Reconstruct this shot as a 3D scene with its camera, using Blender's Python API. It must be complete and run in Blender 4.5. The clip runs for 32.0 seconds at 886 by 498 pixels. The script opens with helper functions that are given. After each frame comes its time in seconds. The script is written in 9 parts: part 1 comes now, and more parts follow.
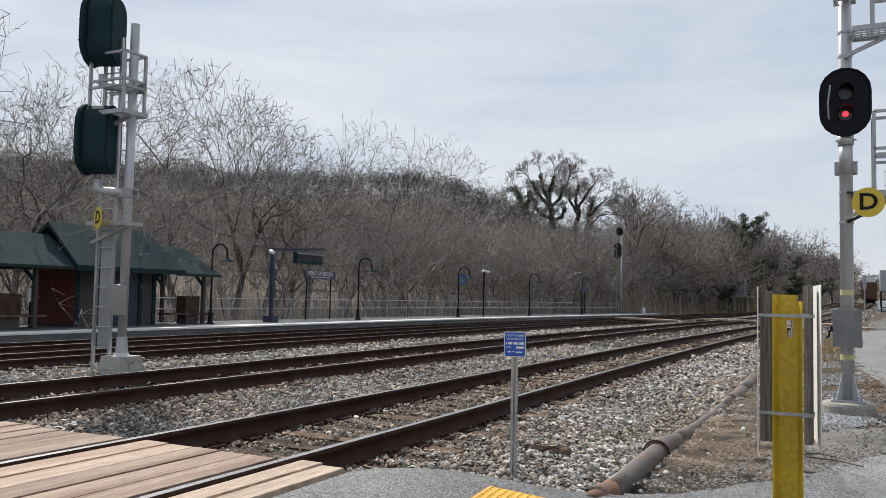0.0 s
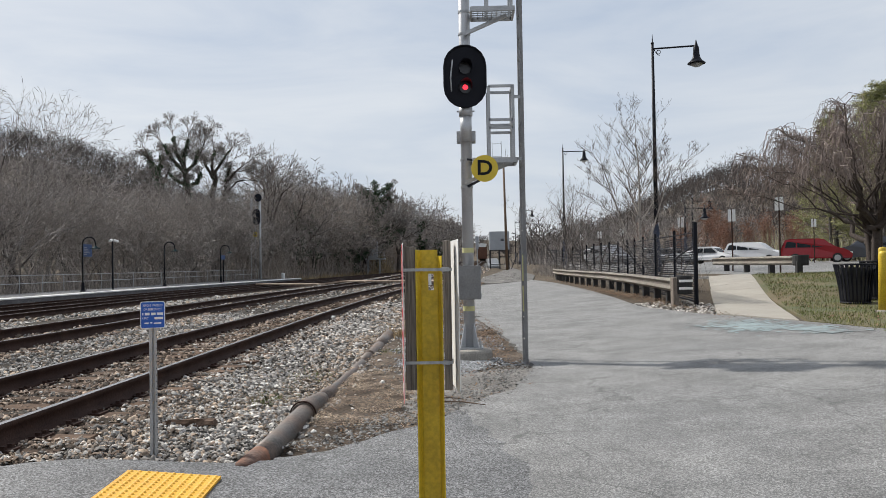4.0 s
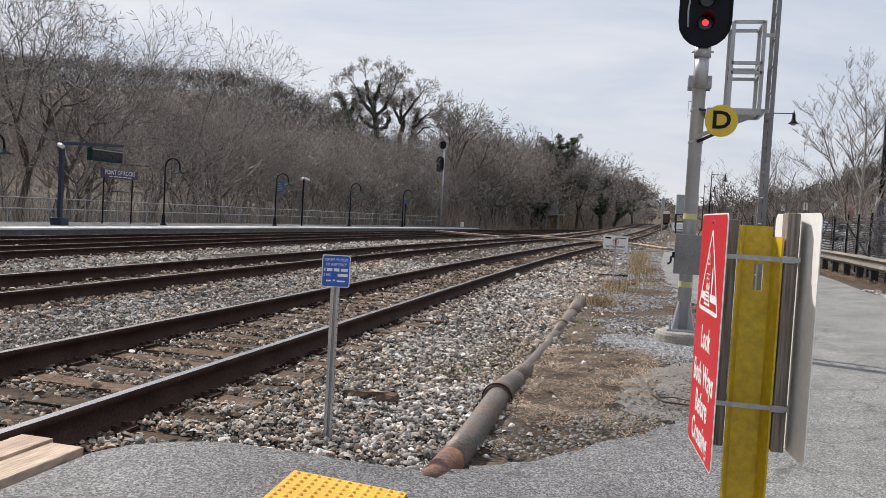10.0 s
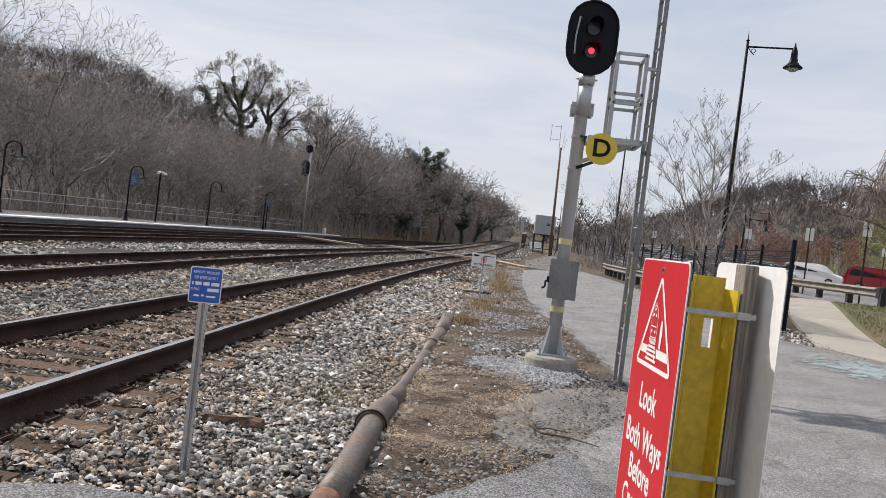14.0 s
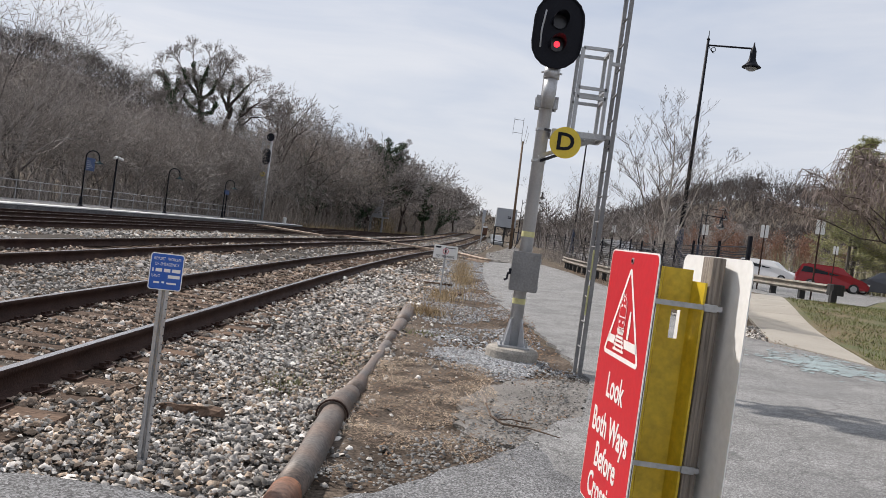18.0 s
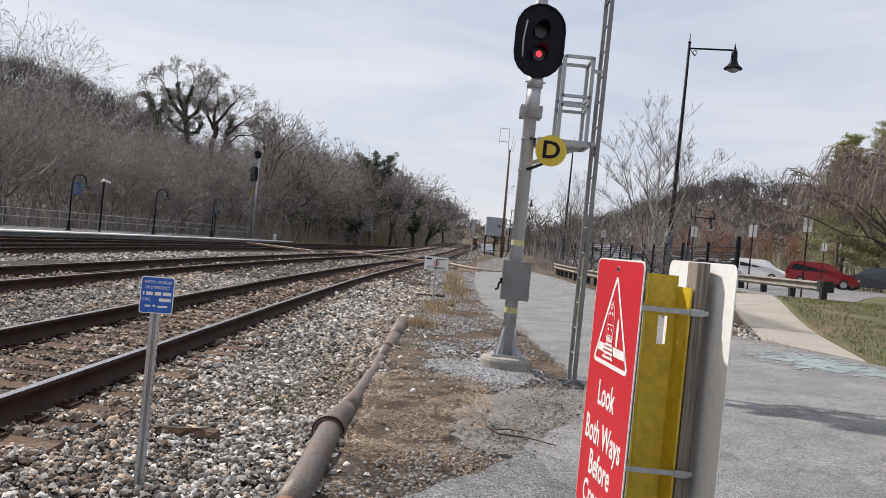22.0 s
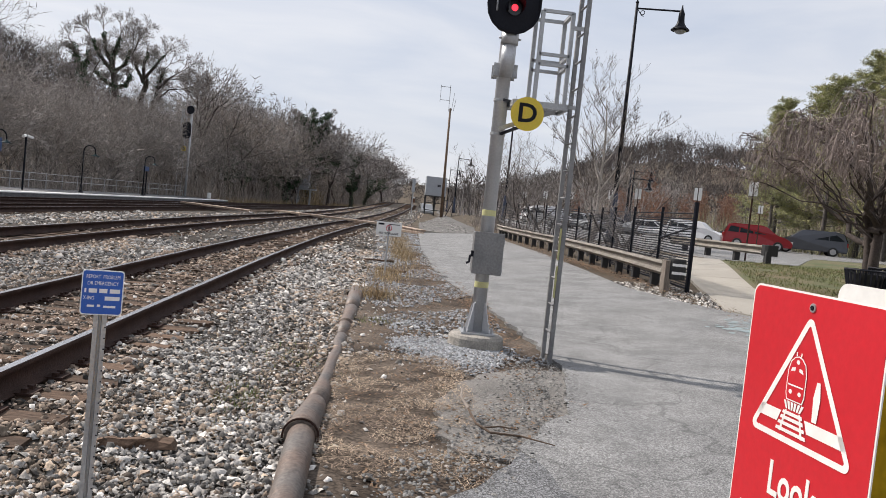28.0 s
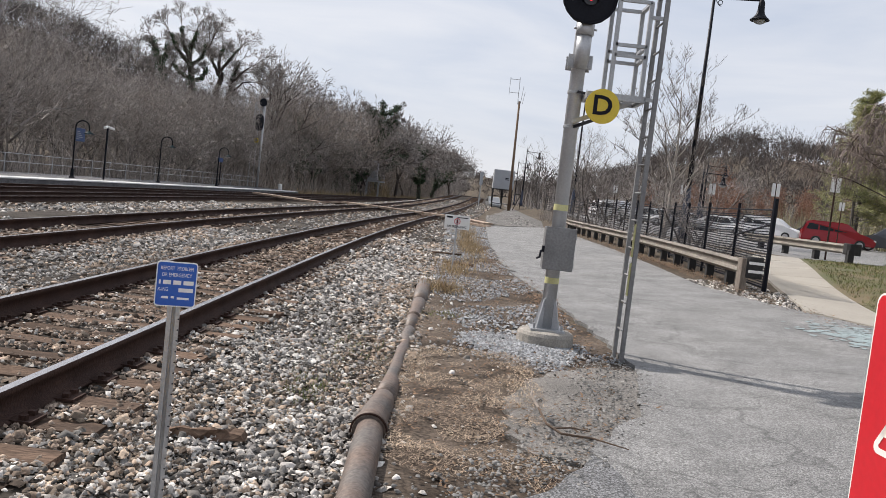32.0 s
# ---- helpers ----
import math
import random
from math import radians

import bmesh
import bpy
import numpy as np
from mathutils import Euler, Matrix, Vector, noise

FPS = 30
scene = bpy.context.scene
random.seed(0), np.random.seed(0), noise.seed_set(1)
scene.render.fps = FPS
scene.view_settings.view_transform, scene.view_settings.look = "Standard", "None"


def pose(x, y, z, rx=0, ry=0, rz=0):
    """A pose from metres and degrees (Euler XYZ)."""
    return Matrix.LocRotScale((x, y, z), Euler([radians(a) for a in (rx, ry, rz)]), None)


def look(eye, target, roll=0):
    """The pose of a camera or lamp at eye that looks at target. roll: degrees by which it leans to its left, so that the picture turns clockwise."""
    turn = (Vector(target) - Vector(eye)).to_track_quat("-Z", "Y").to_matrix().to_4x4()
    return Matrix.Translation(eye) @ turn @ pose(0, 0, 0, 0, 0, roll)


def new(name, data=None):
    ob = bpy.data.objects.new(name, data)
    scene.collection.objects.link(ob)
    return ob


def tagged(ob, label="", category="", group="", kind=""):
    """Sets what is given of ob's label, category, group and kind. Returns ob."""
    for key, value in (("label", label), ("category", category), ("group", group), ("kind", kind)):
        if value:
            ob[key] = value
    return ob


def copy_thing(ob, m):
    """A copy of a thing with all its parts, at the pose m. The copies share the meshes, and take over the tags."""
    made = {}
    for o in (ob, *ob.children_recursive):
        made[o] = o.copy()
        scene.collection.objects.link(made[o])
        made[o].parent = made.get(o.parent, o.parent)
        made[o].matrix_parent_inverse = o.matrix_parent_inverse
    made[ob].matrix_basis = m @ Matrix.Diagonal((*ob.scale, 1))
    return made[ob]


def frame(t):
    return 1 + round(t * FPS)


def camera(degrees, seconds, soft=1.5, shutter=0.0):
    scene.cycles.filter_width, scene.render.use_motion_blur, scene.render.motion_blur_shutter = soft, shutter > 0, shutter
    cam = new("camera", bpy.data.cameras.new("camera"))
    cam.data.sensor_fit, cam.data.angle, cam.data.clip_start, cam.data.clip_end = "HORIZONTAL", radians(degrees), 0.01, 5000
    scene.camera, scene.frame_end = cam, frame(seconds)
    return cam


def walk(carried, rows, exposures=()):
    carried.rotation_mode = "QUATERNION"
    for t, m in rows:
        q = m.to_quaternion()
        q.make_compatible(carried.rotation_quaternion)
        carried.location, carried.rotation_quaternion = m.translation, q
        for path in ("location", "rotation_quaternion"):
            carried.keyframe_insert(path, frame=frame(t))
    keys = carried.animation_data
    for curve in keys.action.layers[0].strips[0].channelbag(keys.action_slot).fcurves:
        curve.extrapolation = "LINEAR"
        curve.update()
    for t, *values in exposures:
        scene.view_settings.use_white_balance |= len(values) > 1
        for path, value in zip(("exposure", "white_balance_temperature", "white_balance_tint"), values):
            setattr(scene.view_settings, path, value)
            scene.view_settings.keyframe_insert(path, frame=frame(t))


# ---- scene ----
cam = camera(57.1, 32.0, 0.8)
PATH = [
    (0, (3.607, 0.477, 1.326), (2.718, 2.264, 1.444), 1.2),
    (0.5, (3.514, 0.68, 1.345), (2.668, 2.489, 1.461), 1.1),
    (1, (3.424, 0.739, 1.337), (2.783, 2.632, 1.424), 1.8),
    (1.5, (3.471, 0.698, 1.331), (3.149, 2.672, 1.388), 2.2),
    (2, (3.508, 0.653, 1.334), (3.423, 2.651, 1.377), 1.7),
    (2.5, (3.516, 0.677, 1.336), (3.51, 2.676, 1.385), 0.7),
    (4.5, (3.528, 0.606, 1.292), (3.475, 2.605, 1.314), -1.4),
    (5, (3.535, 0.659, 1.301), (3.625, 2.657, 1.298), -0.7),
    (5.5, (3.571, 0.605, 1.295), (3.916, 2.575, 1.28), -0.1),
    (6, (3.603, 0.587, 1.296), (4.232, 2.485, 1.285), 1.3),
    (6.5, (3.571, 0.588, 1.306), (4.241, 2.472, 1.319), 2.8),
    (7, (3.473, 0.667, 1.309), (3.759, 2.647, 1.278), 2.4),
    (7.5, (3.391, 0.811, 1.289), (3.253, 2.804, 1.187), 1.5),
    (8, (3.379, 1.153, 1.312), (2.95, 3.101, 1.175), 1.9),
    (8.5, (3.293, 1.362, 1.312), (2.722, 3.274, 1.176), 2.8),
    (9, (3.109, 1.514, 1.345), (2.524, 3.424, 1.248), 3.1),
    (9.5, (3.025, 1.696, 1.334), (2.486, 3.62, 1.247), 2.9),
    (10, (3.019, 1.924, 1.35), (2.548, 3.866, 1.265), 3.3),
    (10.5, (2.955, 2.059, 1.353), (2.558, 4.016, 1.258), 3.8),
    (11, (2.827, 2.15, 1.393), (2.47, 4.115, 1.29), 4.5),
    (11.5, (2.714, 2.23, 1.372), (2.358, 4.195, 1.258), 5.2),
    (12, (2.705, 2.299, 1.375), (2.354, 4.265, 1.265), 5.7),
    (12.5, (2.737, 2.289, 1.383), (2.413, 4.261, 1.289), 6.2),
    (13, (2.765, 2.274, 1.391), (2.497, 4.255, 1.326), 6.6),
    (13.5, (2.779, 2.264, 1.392), (2.588, 4.254, 1.332), 6.8),
    (14, (2.777, 2.267, 1.393), (2.64, 4.262, 1.36), 6.9),
    (14.5, (2.771, 2.289, 1.389), (2.659, 4.286, 1.361), 7.1),
    (16.5, (2.759, 2.258, 1.384), (2.684, 4.257, 1.36), 7.6),
    (17, (2.761, 2.263, 1.383), (2.699, 4.262, 1.35), 7.8),
    (17.5, (2.752, 2.265, 1.377), (2.702, 4.264, 1.338), 7.9),
    (18, (2.751, 2.279, 1.38), (2.712, 4.278, 1.339), 7.8),
    (18.5, (2.751, 2.255, 1.38), (2.725, 4.254, 1.343), 7.8),
    (19, (2.754, 2.244, 1.383), (2.737, 4.244, 1.346), 7.5),
    (19.5, (2.754, 2.265, 1.378), (2.748, 4.265, 1.332), 7.0),
    (20, (2.75, 2.265, 1.378), (2.755, 4.265, 1.325), 6.5),
    (20.5, (2.777, 2.262, 1.389), (2.791, 4.261, 1.336), 6.0),
    (21, (2.777, 2.231, 1.395), (2.792, 4.23, 1.353), 5.6),
    (21.5, (2.766, 2.24, 1.394), (2.768, 4.239, 1.367), 5.6),
    (22, (2.759, 2.255, 1.393), (2.739, 4.255, 1.381), 5.7),
    (22.5, (2.753, 2.254, 1.392), (2.713, 4.254, 1.395), 5.8),
    (23, (2.748, 2.242, 1.392), (2.692, 4.241, 1.408), 5.8),
    (23.5, (2.743, 2.235, 1.395), (2.678, 4.234, 1.421), 5.7),
    (24, (2.749, 2.253, 1.397), (2.675, 4.252, 1.42), 5.6),
    (24.5, (2.747, 2.243, 1.394), (2.659, 4.241, 1.399), 5.4),
    (25, (2.733, 2.265, 1.388), (2.612, 4.261, 1.361), 4.8),
    (25.5, (2.694, 2.333, 1.377), (2.517, 4.325, 1.316), 3.8),
    (27.5, (2.481, 2.894, 1.424), (2.563, 4.891, 1.341), 4.6),
    (28, (2.396, 3.018, 1.487), (2.54, 5.011, 1.39), 6.0),
    (28.5, (2.382, 3.027, 1.466), (2.514, 5.02, 1.355), 6.0),
    (29, (2.377, 3.039, 1.46), (2.471, 5.033, 1.343), 5.6),
    (29.5, (2.365, 3.083, 1.46), (2.412, 5.078, 1.336), 5.4),
    (30, (2.36, 3.136, 1.485), (2.375, 5.131, 1.35), 5.7),
    (30.5, (2.359, 3.117, 1.461), (2.356, 5.113, 1.334), 5.5),
    (31, (2.367, 3.075, 1.47), (2.355, 5.071, 1.343), 5.6),
    (31.5, (2.364, 3.114, 1.456), (2.35, 5.11, 1.332), 5.9),
    (32, (2.361, 3.135, 1.491), (2.345, 5.13, 1.359), 6.6),
]
# the camera's own exposure and white balance: seconds, stops, kelvin, tint
EXPOSURE = [(0.0, -0.02, 6430, 10), (5.0, -0.02, 6480, 10), (9.0, 0.03, 6580, 13.5), (19.0, 0.04, 6560, 13.5), (32.0, 0.11, 6560, 13.5)]
walk(cam, [(t, look(eye, target, roll)) for t, eye, target, roll in PATH], EXPOSURE)

# ---------------------------------------------------------------- light
SUN_AZ, SUN_EL = Vector((-0.80, 0.60, 0.0)).normalized(), radians(43)
world = bpy.data.worlds.new("sky")
scene.world = world
world.use_nodes = True
wt = world.node_tree
wt.nodes.clear()
w_out = wt.nodes.new("ShaderNodeOutputWorld")
w_bg = wt.nodes.new("ShaderNodeBackground")
w_sky = wt.nodes.new("ShaderNodeTexSky")
w_sky.sky_type, w_sky.sun_disc = "NISHITA", False
w_sky.sun_elevation, w_sky.sun_rotation = SUN_EL, math.atan2(SUN_AZ.x, SUN_AZ.y)
w_sky.air_density, w_sky.dust_density = 1.0, 2.0
w_co = wt.nodes.new("ShaderNodeTexCoord")
w_map = wt.nodes.new("ShaderNodeMapping")
w_map.inputs["Scale"].default_value = (1.0, 1.3, 5.0)
w_map.inputs["Rotation"].default_value = (0.15, 0.1, 0.4)
w_noise = wt.nodes.new("ShaderNodeTexNoise")
w_noise.inputs["Scale"].default_value, w_noise.inputs["Detail"].default_value = 2.2, 7.0
w_noise.inputs["Roughness"].default_value, w_noise.inputs["Distortion"].default_value = 0.55, 0.5
w_ramp = wt.nodes.new("ShaderNodeValToRGB")
w_ramp.color_ramp.elements[0].position, w_ramp.color_ramp.elements[0].color = 0.30, (5.35, 6.15, 7.35, 1)
w_ramp.color_ramp.elements[1].position, w_ramp.color_ramp.elements[1].color = 0.66, (7.85, 8.2, 8.6, 1)
w_mix = wt.nodes.new("ShaderNodeMix")
w_mix.data_type = "RGBA"
w_mix.inputs["Factor"].default_value = 0.86
wt.links.new(w_co.outputs["Generated"], w_map.inputs["Vector"])
wt.links.new(w_map.outputs["Vector"], w_noise.inputs["Vector"])
wt.links.new(w_noise.outputs["Fac"], w_ramp.inputs["Fac"])
wt.links.new(w_sky.outputs["Color"], w_mix.inputs["A"])
wt.links.new(w_ramp.outputs["Color"], w_mix.inputs["B"])
wt.links.new(w_mix.outputs["Result"], w_bg.inputs["Color"])
w_bg.inputs["Strength"].default_value = 0.1
wt.links.new(w_bg.outputs["Background"], w_out.inputs["Surface"])
sun = new("sun", bpy.data.lights.new("sun", "SUN"))
sun.data.energy, sun.data.angle, sun.data.color = 4.9, radians(1.2), (1.0, 0.95, 0.87)
sun.matrix_world = look(SUN_AZ * 60 * math.cos(SUN_EL) + Vector((0, 0, 60 * math.sin(SUN_EL))), (0, 0, 0))
scene.view_settings.exposure = 0.0


# ---------------------------------------------------------------- materials
def material(name, a, b, scale=8.0, rough=0.8, metal=0.0, bump=0.3, grain=60.0, dark=0.35, rand=0.0, island=0.0, stretch=(1, 1, 1), stain=0.5, world=True):
    """Two tones by a large noise, darkened by a fine grain, with relief; rand and island vary it piece by piece."""
    m = bpy.data.materials.new(name)
    m.use_nodes = True
    n, l = m.node_tree.nodes, m.node_tree.links
    bsdf = n["Principled BSDF"]
    co = n.new("ShaderNodeTexCoord")
    geo = n.new("ShaderNodeNewGeometry")
    mp = n.new("ShaderNodeMapping")
    mp.inputs["Scale"].default_value = stretch
    l.new(geo.outputs["Position"] if world else co.outputs["Object"], mp.inputs["Vector"])
    big = n.new("ShaderNodeTexNoise")
    big.inputs["Scale"].default_value, big.inputs["Detail"].default_value = scale, 5.0
    l.new(mp.outputs["Vector"], big.inputs["Vector"])
    fine = n.new("ShaderNodeTexNoise")
    fine.inputs["Scale"].default_value, fine.inputs["Detail"].default_value = grain, 3.0
    l.new(mp.outputs["Vector"], fine.inputs["Vector"])
    ramp = n.new("ShaderNodeMapRange")
    ramp.inputs["From Min"].default_value, ramp.inputs["From Max"].default_value = 0.5 - stain * 0.4, 0.5 + stain * 0.4
    l.new(big.outputs["Fac"], ramp.inputs["Value"])
    mix = n.new("ShaderNodeMix")
    mix.data_type = "RGBA"
    mix.inputs["A"].default_value, mix.inputs["B"].default_value = (*a, 1), (*b, 1)
    l.new(ramp.outputs["Result"], mix.inputs["Factor"])
    tone = n.new("ShaderNodeMapRange")
    tone.inputs["From Min"].default_value, tone.inputs["From Max"].default_value = 0.3, 0.7
    tone.inputs["To Min"].default_value, tone.inputs["To Max"].default_value = 1 - dark, 1 + dark
    l.new(fine.outputs["Fac"], tone.inputs["Value"])
    value = tone.outputs["Result"]
    for amount, source in ((rand, "object"), (island, "island")):
        if amount:
            src = n.new("ShaderNodeObjectInfo").outputs["Random"] if source == "object" else geo.outputs["Random Per Island"]
            var = n.new("ShaderNodeMapRange")
            var.inputs["To Min"].default_value, var.inputs["To Max"].default_value = 1 - amount, 1 + amount
            l.new(src, var.inputs["Value"])
            mul = n.new("ShaderNodeMath")
            mul.operation = "MULTIPLY"
            l.new(value, mul.inputs[0])
            l.new(var.outputs["Result"], mul.inputs[1])
            value = mul.outputs["Value"]
    sc = n.new("ShaderNodeVectorMath")
    sc.operation = "SCALE"
    l.new(mix.outputs["Result"], sc.inputs[0])
    l.new(value, sc.inputs["Scale"])
    l.new(sc.outputs["Vector"], bsdf.inputs["Base Color"])
    bsdf.inputs["Roughness"].default_value, bsdf.inputs["Metallic"].default_value = rough, metal
    if bump:
        bp = n.new("ShaderNodeBump")
        bp.inputs["Strength"].default_value, bp.inputs["Distance"].default_value = bump, 0.01
        l.new(fine.outputs["Fac"], bp.inputs["Height"])
        l.new(bp.outputs["Normal"], bsdf.inputs["Normal"])
    return m


def glow(name, colour, strength):
    m = bpy.data.materials.new(name)
    m.use_nodes = True
    b = m.node_tree.nodes["Principled BSDF"]
    b.inputs["Base Color"].default_value = (*colour, 1)
    b.inputs["Emission Color"].default_value, b.inputs["Emission Strength"].default_value = (*colour, 1), strength
    return m


def asphalt_material(name, a, b, spot=2.5):
    m = material(name, a, b, 0.45, 0.74, 0, 0.7, 95, 0.22, stain=0.7)
    n, l = m.node_tree.nodes, m.node_tree.links
    bsdf = n["Principled BSDF"]
    old = bsdf.inputs["Base Color"].links[0].from_socket
    geo = n.new("ShaderNodeNewGeometry")
    warp = n.new("ShaderNodeTexNoise")
    warp.inputs["Scale"].default_value, warp.inputs["Detail"].default_value = 1.6, 6
    l.new(geo.outputs["Position"], warp.inputs["Vector"])
    add = n.new("ShaderNodeVectorMath")
    add.operation = "MULTIPLY_ADD"
    add.inputs[1].default_value = (1.3, 1.3, 0)
    l.new(warp.outputs["Color"], add.inputs[0])
    l.new(geo.outputs["Position"], add.inputs[2])
    cell = n.new("ShaderNodeTexVoronoi")
    cell.feature = "DISTANCE_TO_EDGE"
    cell.inputs["Scale"].default_value = 0.33
    l.new(add.outputs["Vector"], cell.inputs["Vector"])
    crack = n.new("ShaderNodeMapRange")
    crack.inputs["From Min"].default_value, crack.inputs["From Max"].default_value = 0.0008, 0.007
    crack.inputs["To Min"].default_value = 0.62
    l.new(cell.outputs["Distance"], crack.inputs["Value"])
    spots = n.new("ShaderNodeTexVoronoi")
    spots.inputs["Scale"].default_value = 105
    l.new(geo.outputs["Position"], spots.inputs["Vector"])
    pick = n.new("ShaderNodeMapRange")
    pick.inputs["From Min"].default_value, pick.inputs["From Max"].default_value = 0.3, 1.0
    pick.inputs["To Min"].default_value, pick.inputs["To Max"].default_value = 1 - (spot - 1) * 0.30, spot
    l.new(spots.outputs["Color"], pick.inputs["Value"])
    mott = n.new("ShaderNodeTexNoise")
    mott.inputs["Scale"].default_value, mott.inputs["Detail"].default_value, mott.inputs["Roughness"].default_value = 1.1, 10, 0.70
    l.new(geo.outputs["Position"], mott.inputs["Vector"])
    patch = n.new("ShaderNodeMapRange")
    patch.inputs["From Min"].default_value, patch.inputs["From Max"].default_value = 0.34, 0.66
    patch.inputs["To Min"].default_value, patch.inputs["To Max"].default_value = 0.68, 1.24
    l.new(mott.outputs["Fac"], patch.inputs["Value"])
    # a finer web of cracks, here and there
    web = n.new("ShaderNodeTexVoronoi")
    web.feature = "DISTANCE_TO_EDGE"
    web.inputs["Scale"].default_value = 1.15
    l.new(add.outputs["Vector"], web.inputs["Vector"])
    thin = n.new("ShaderNodeMapRange")
    thin.inputs["From Min"].default_value, thin.inputs["From Max"].default_value = 0.002, 0.014
    thin.inputs["To Min"].default_value = 0.72
    l.new(web.outputs["Distance"], thin.inputs["Value"])
    area = n.new("ShaderNodeTexNoise")
    area.inputs["Scale"].default_value, area.inputs["Detail"].default_value = 0.55, 3
    l.new(geo.outputs["Position"], area.inputs["Vector"])
    where = n.new("ShaderNodeMapRange")
    where.inputs["From Min"].default_value, where.inputs["From Max"].default_value = 0.50, 0.56
    where.inputs["To Min"].default_value, where.inputs["To Max"].default_value = 1.0, 0.0
    l.new(area.outputs["Fac"], where.inputs["Value"])
    either = n.new("ShaderNodeMath")
    either.operation = "MAXIMUM"
    l.new(thin.outputs["Result"], either.inputs[0])
    l.new(where.outputs["Result"], either.inputs[1])
    joint = n.new("ShaderNodeMath")
    joint.operation = "MULTIPLY"
    l.new(crack.outputs["Result"], joint.inputs[0])
    l.new(either.outputs["Value"], joint.inputs[1])
    both = n.new("ShaderNodeMath")
    both.operation = "MULTIPLY"
    l.new(joint.outputs["Value"], both.inputs[0])
    l.new(patch.outputs["Result"], both.inputs[1])
    mul = n.new("ShaderNodeMath")
    mul.operation = "MULTIPLY"
    l.new(both.outputs["Value"], mul.inputs[0])
    l.new(pick.outputs["Result"], mul.inputs[1])
    sc = n.new("ShaderNodeVectorMath")
    sc.operation = "SCALE"
    l.new(old, sc.inputs[0])
    l.new(mul.outputs["Value"], sc.inputs["Scale"])
    l.new(sc.outputs["Vector"], bsdf.inputs["Base Color"])
    return m


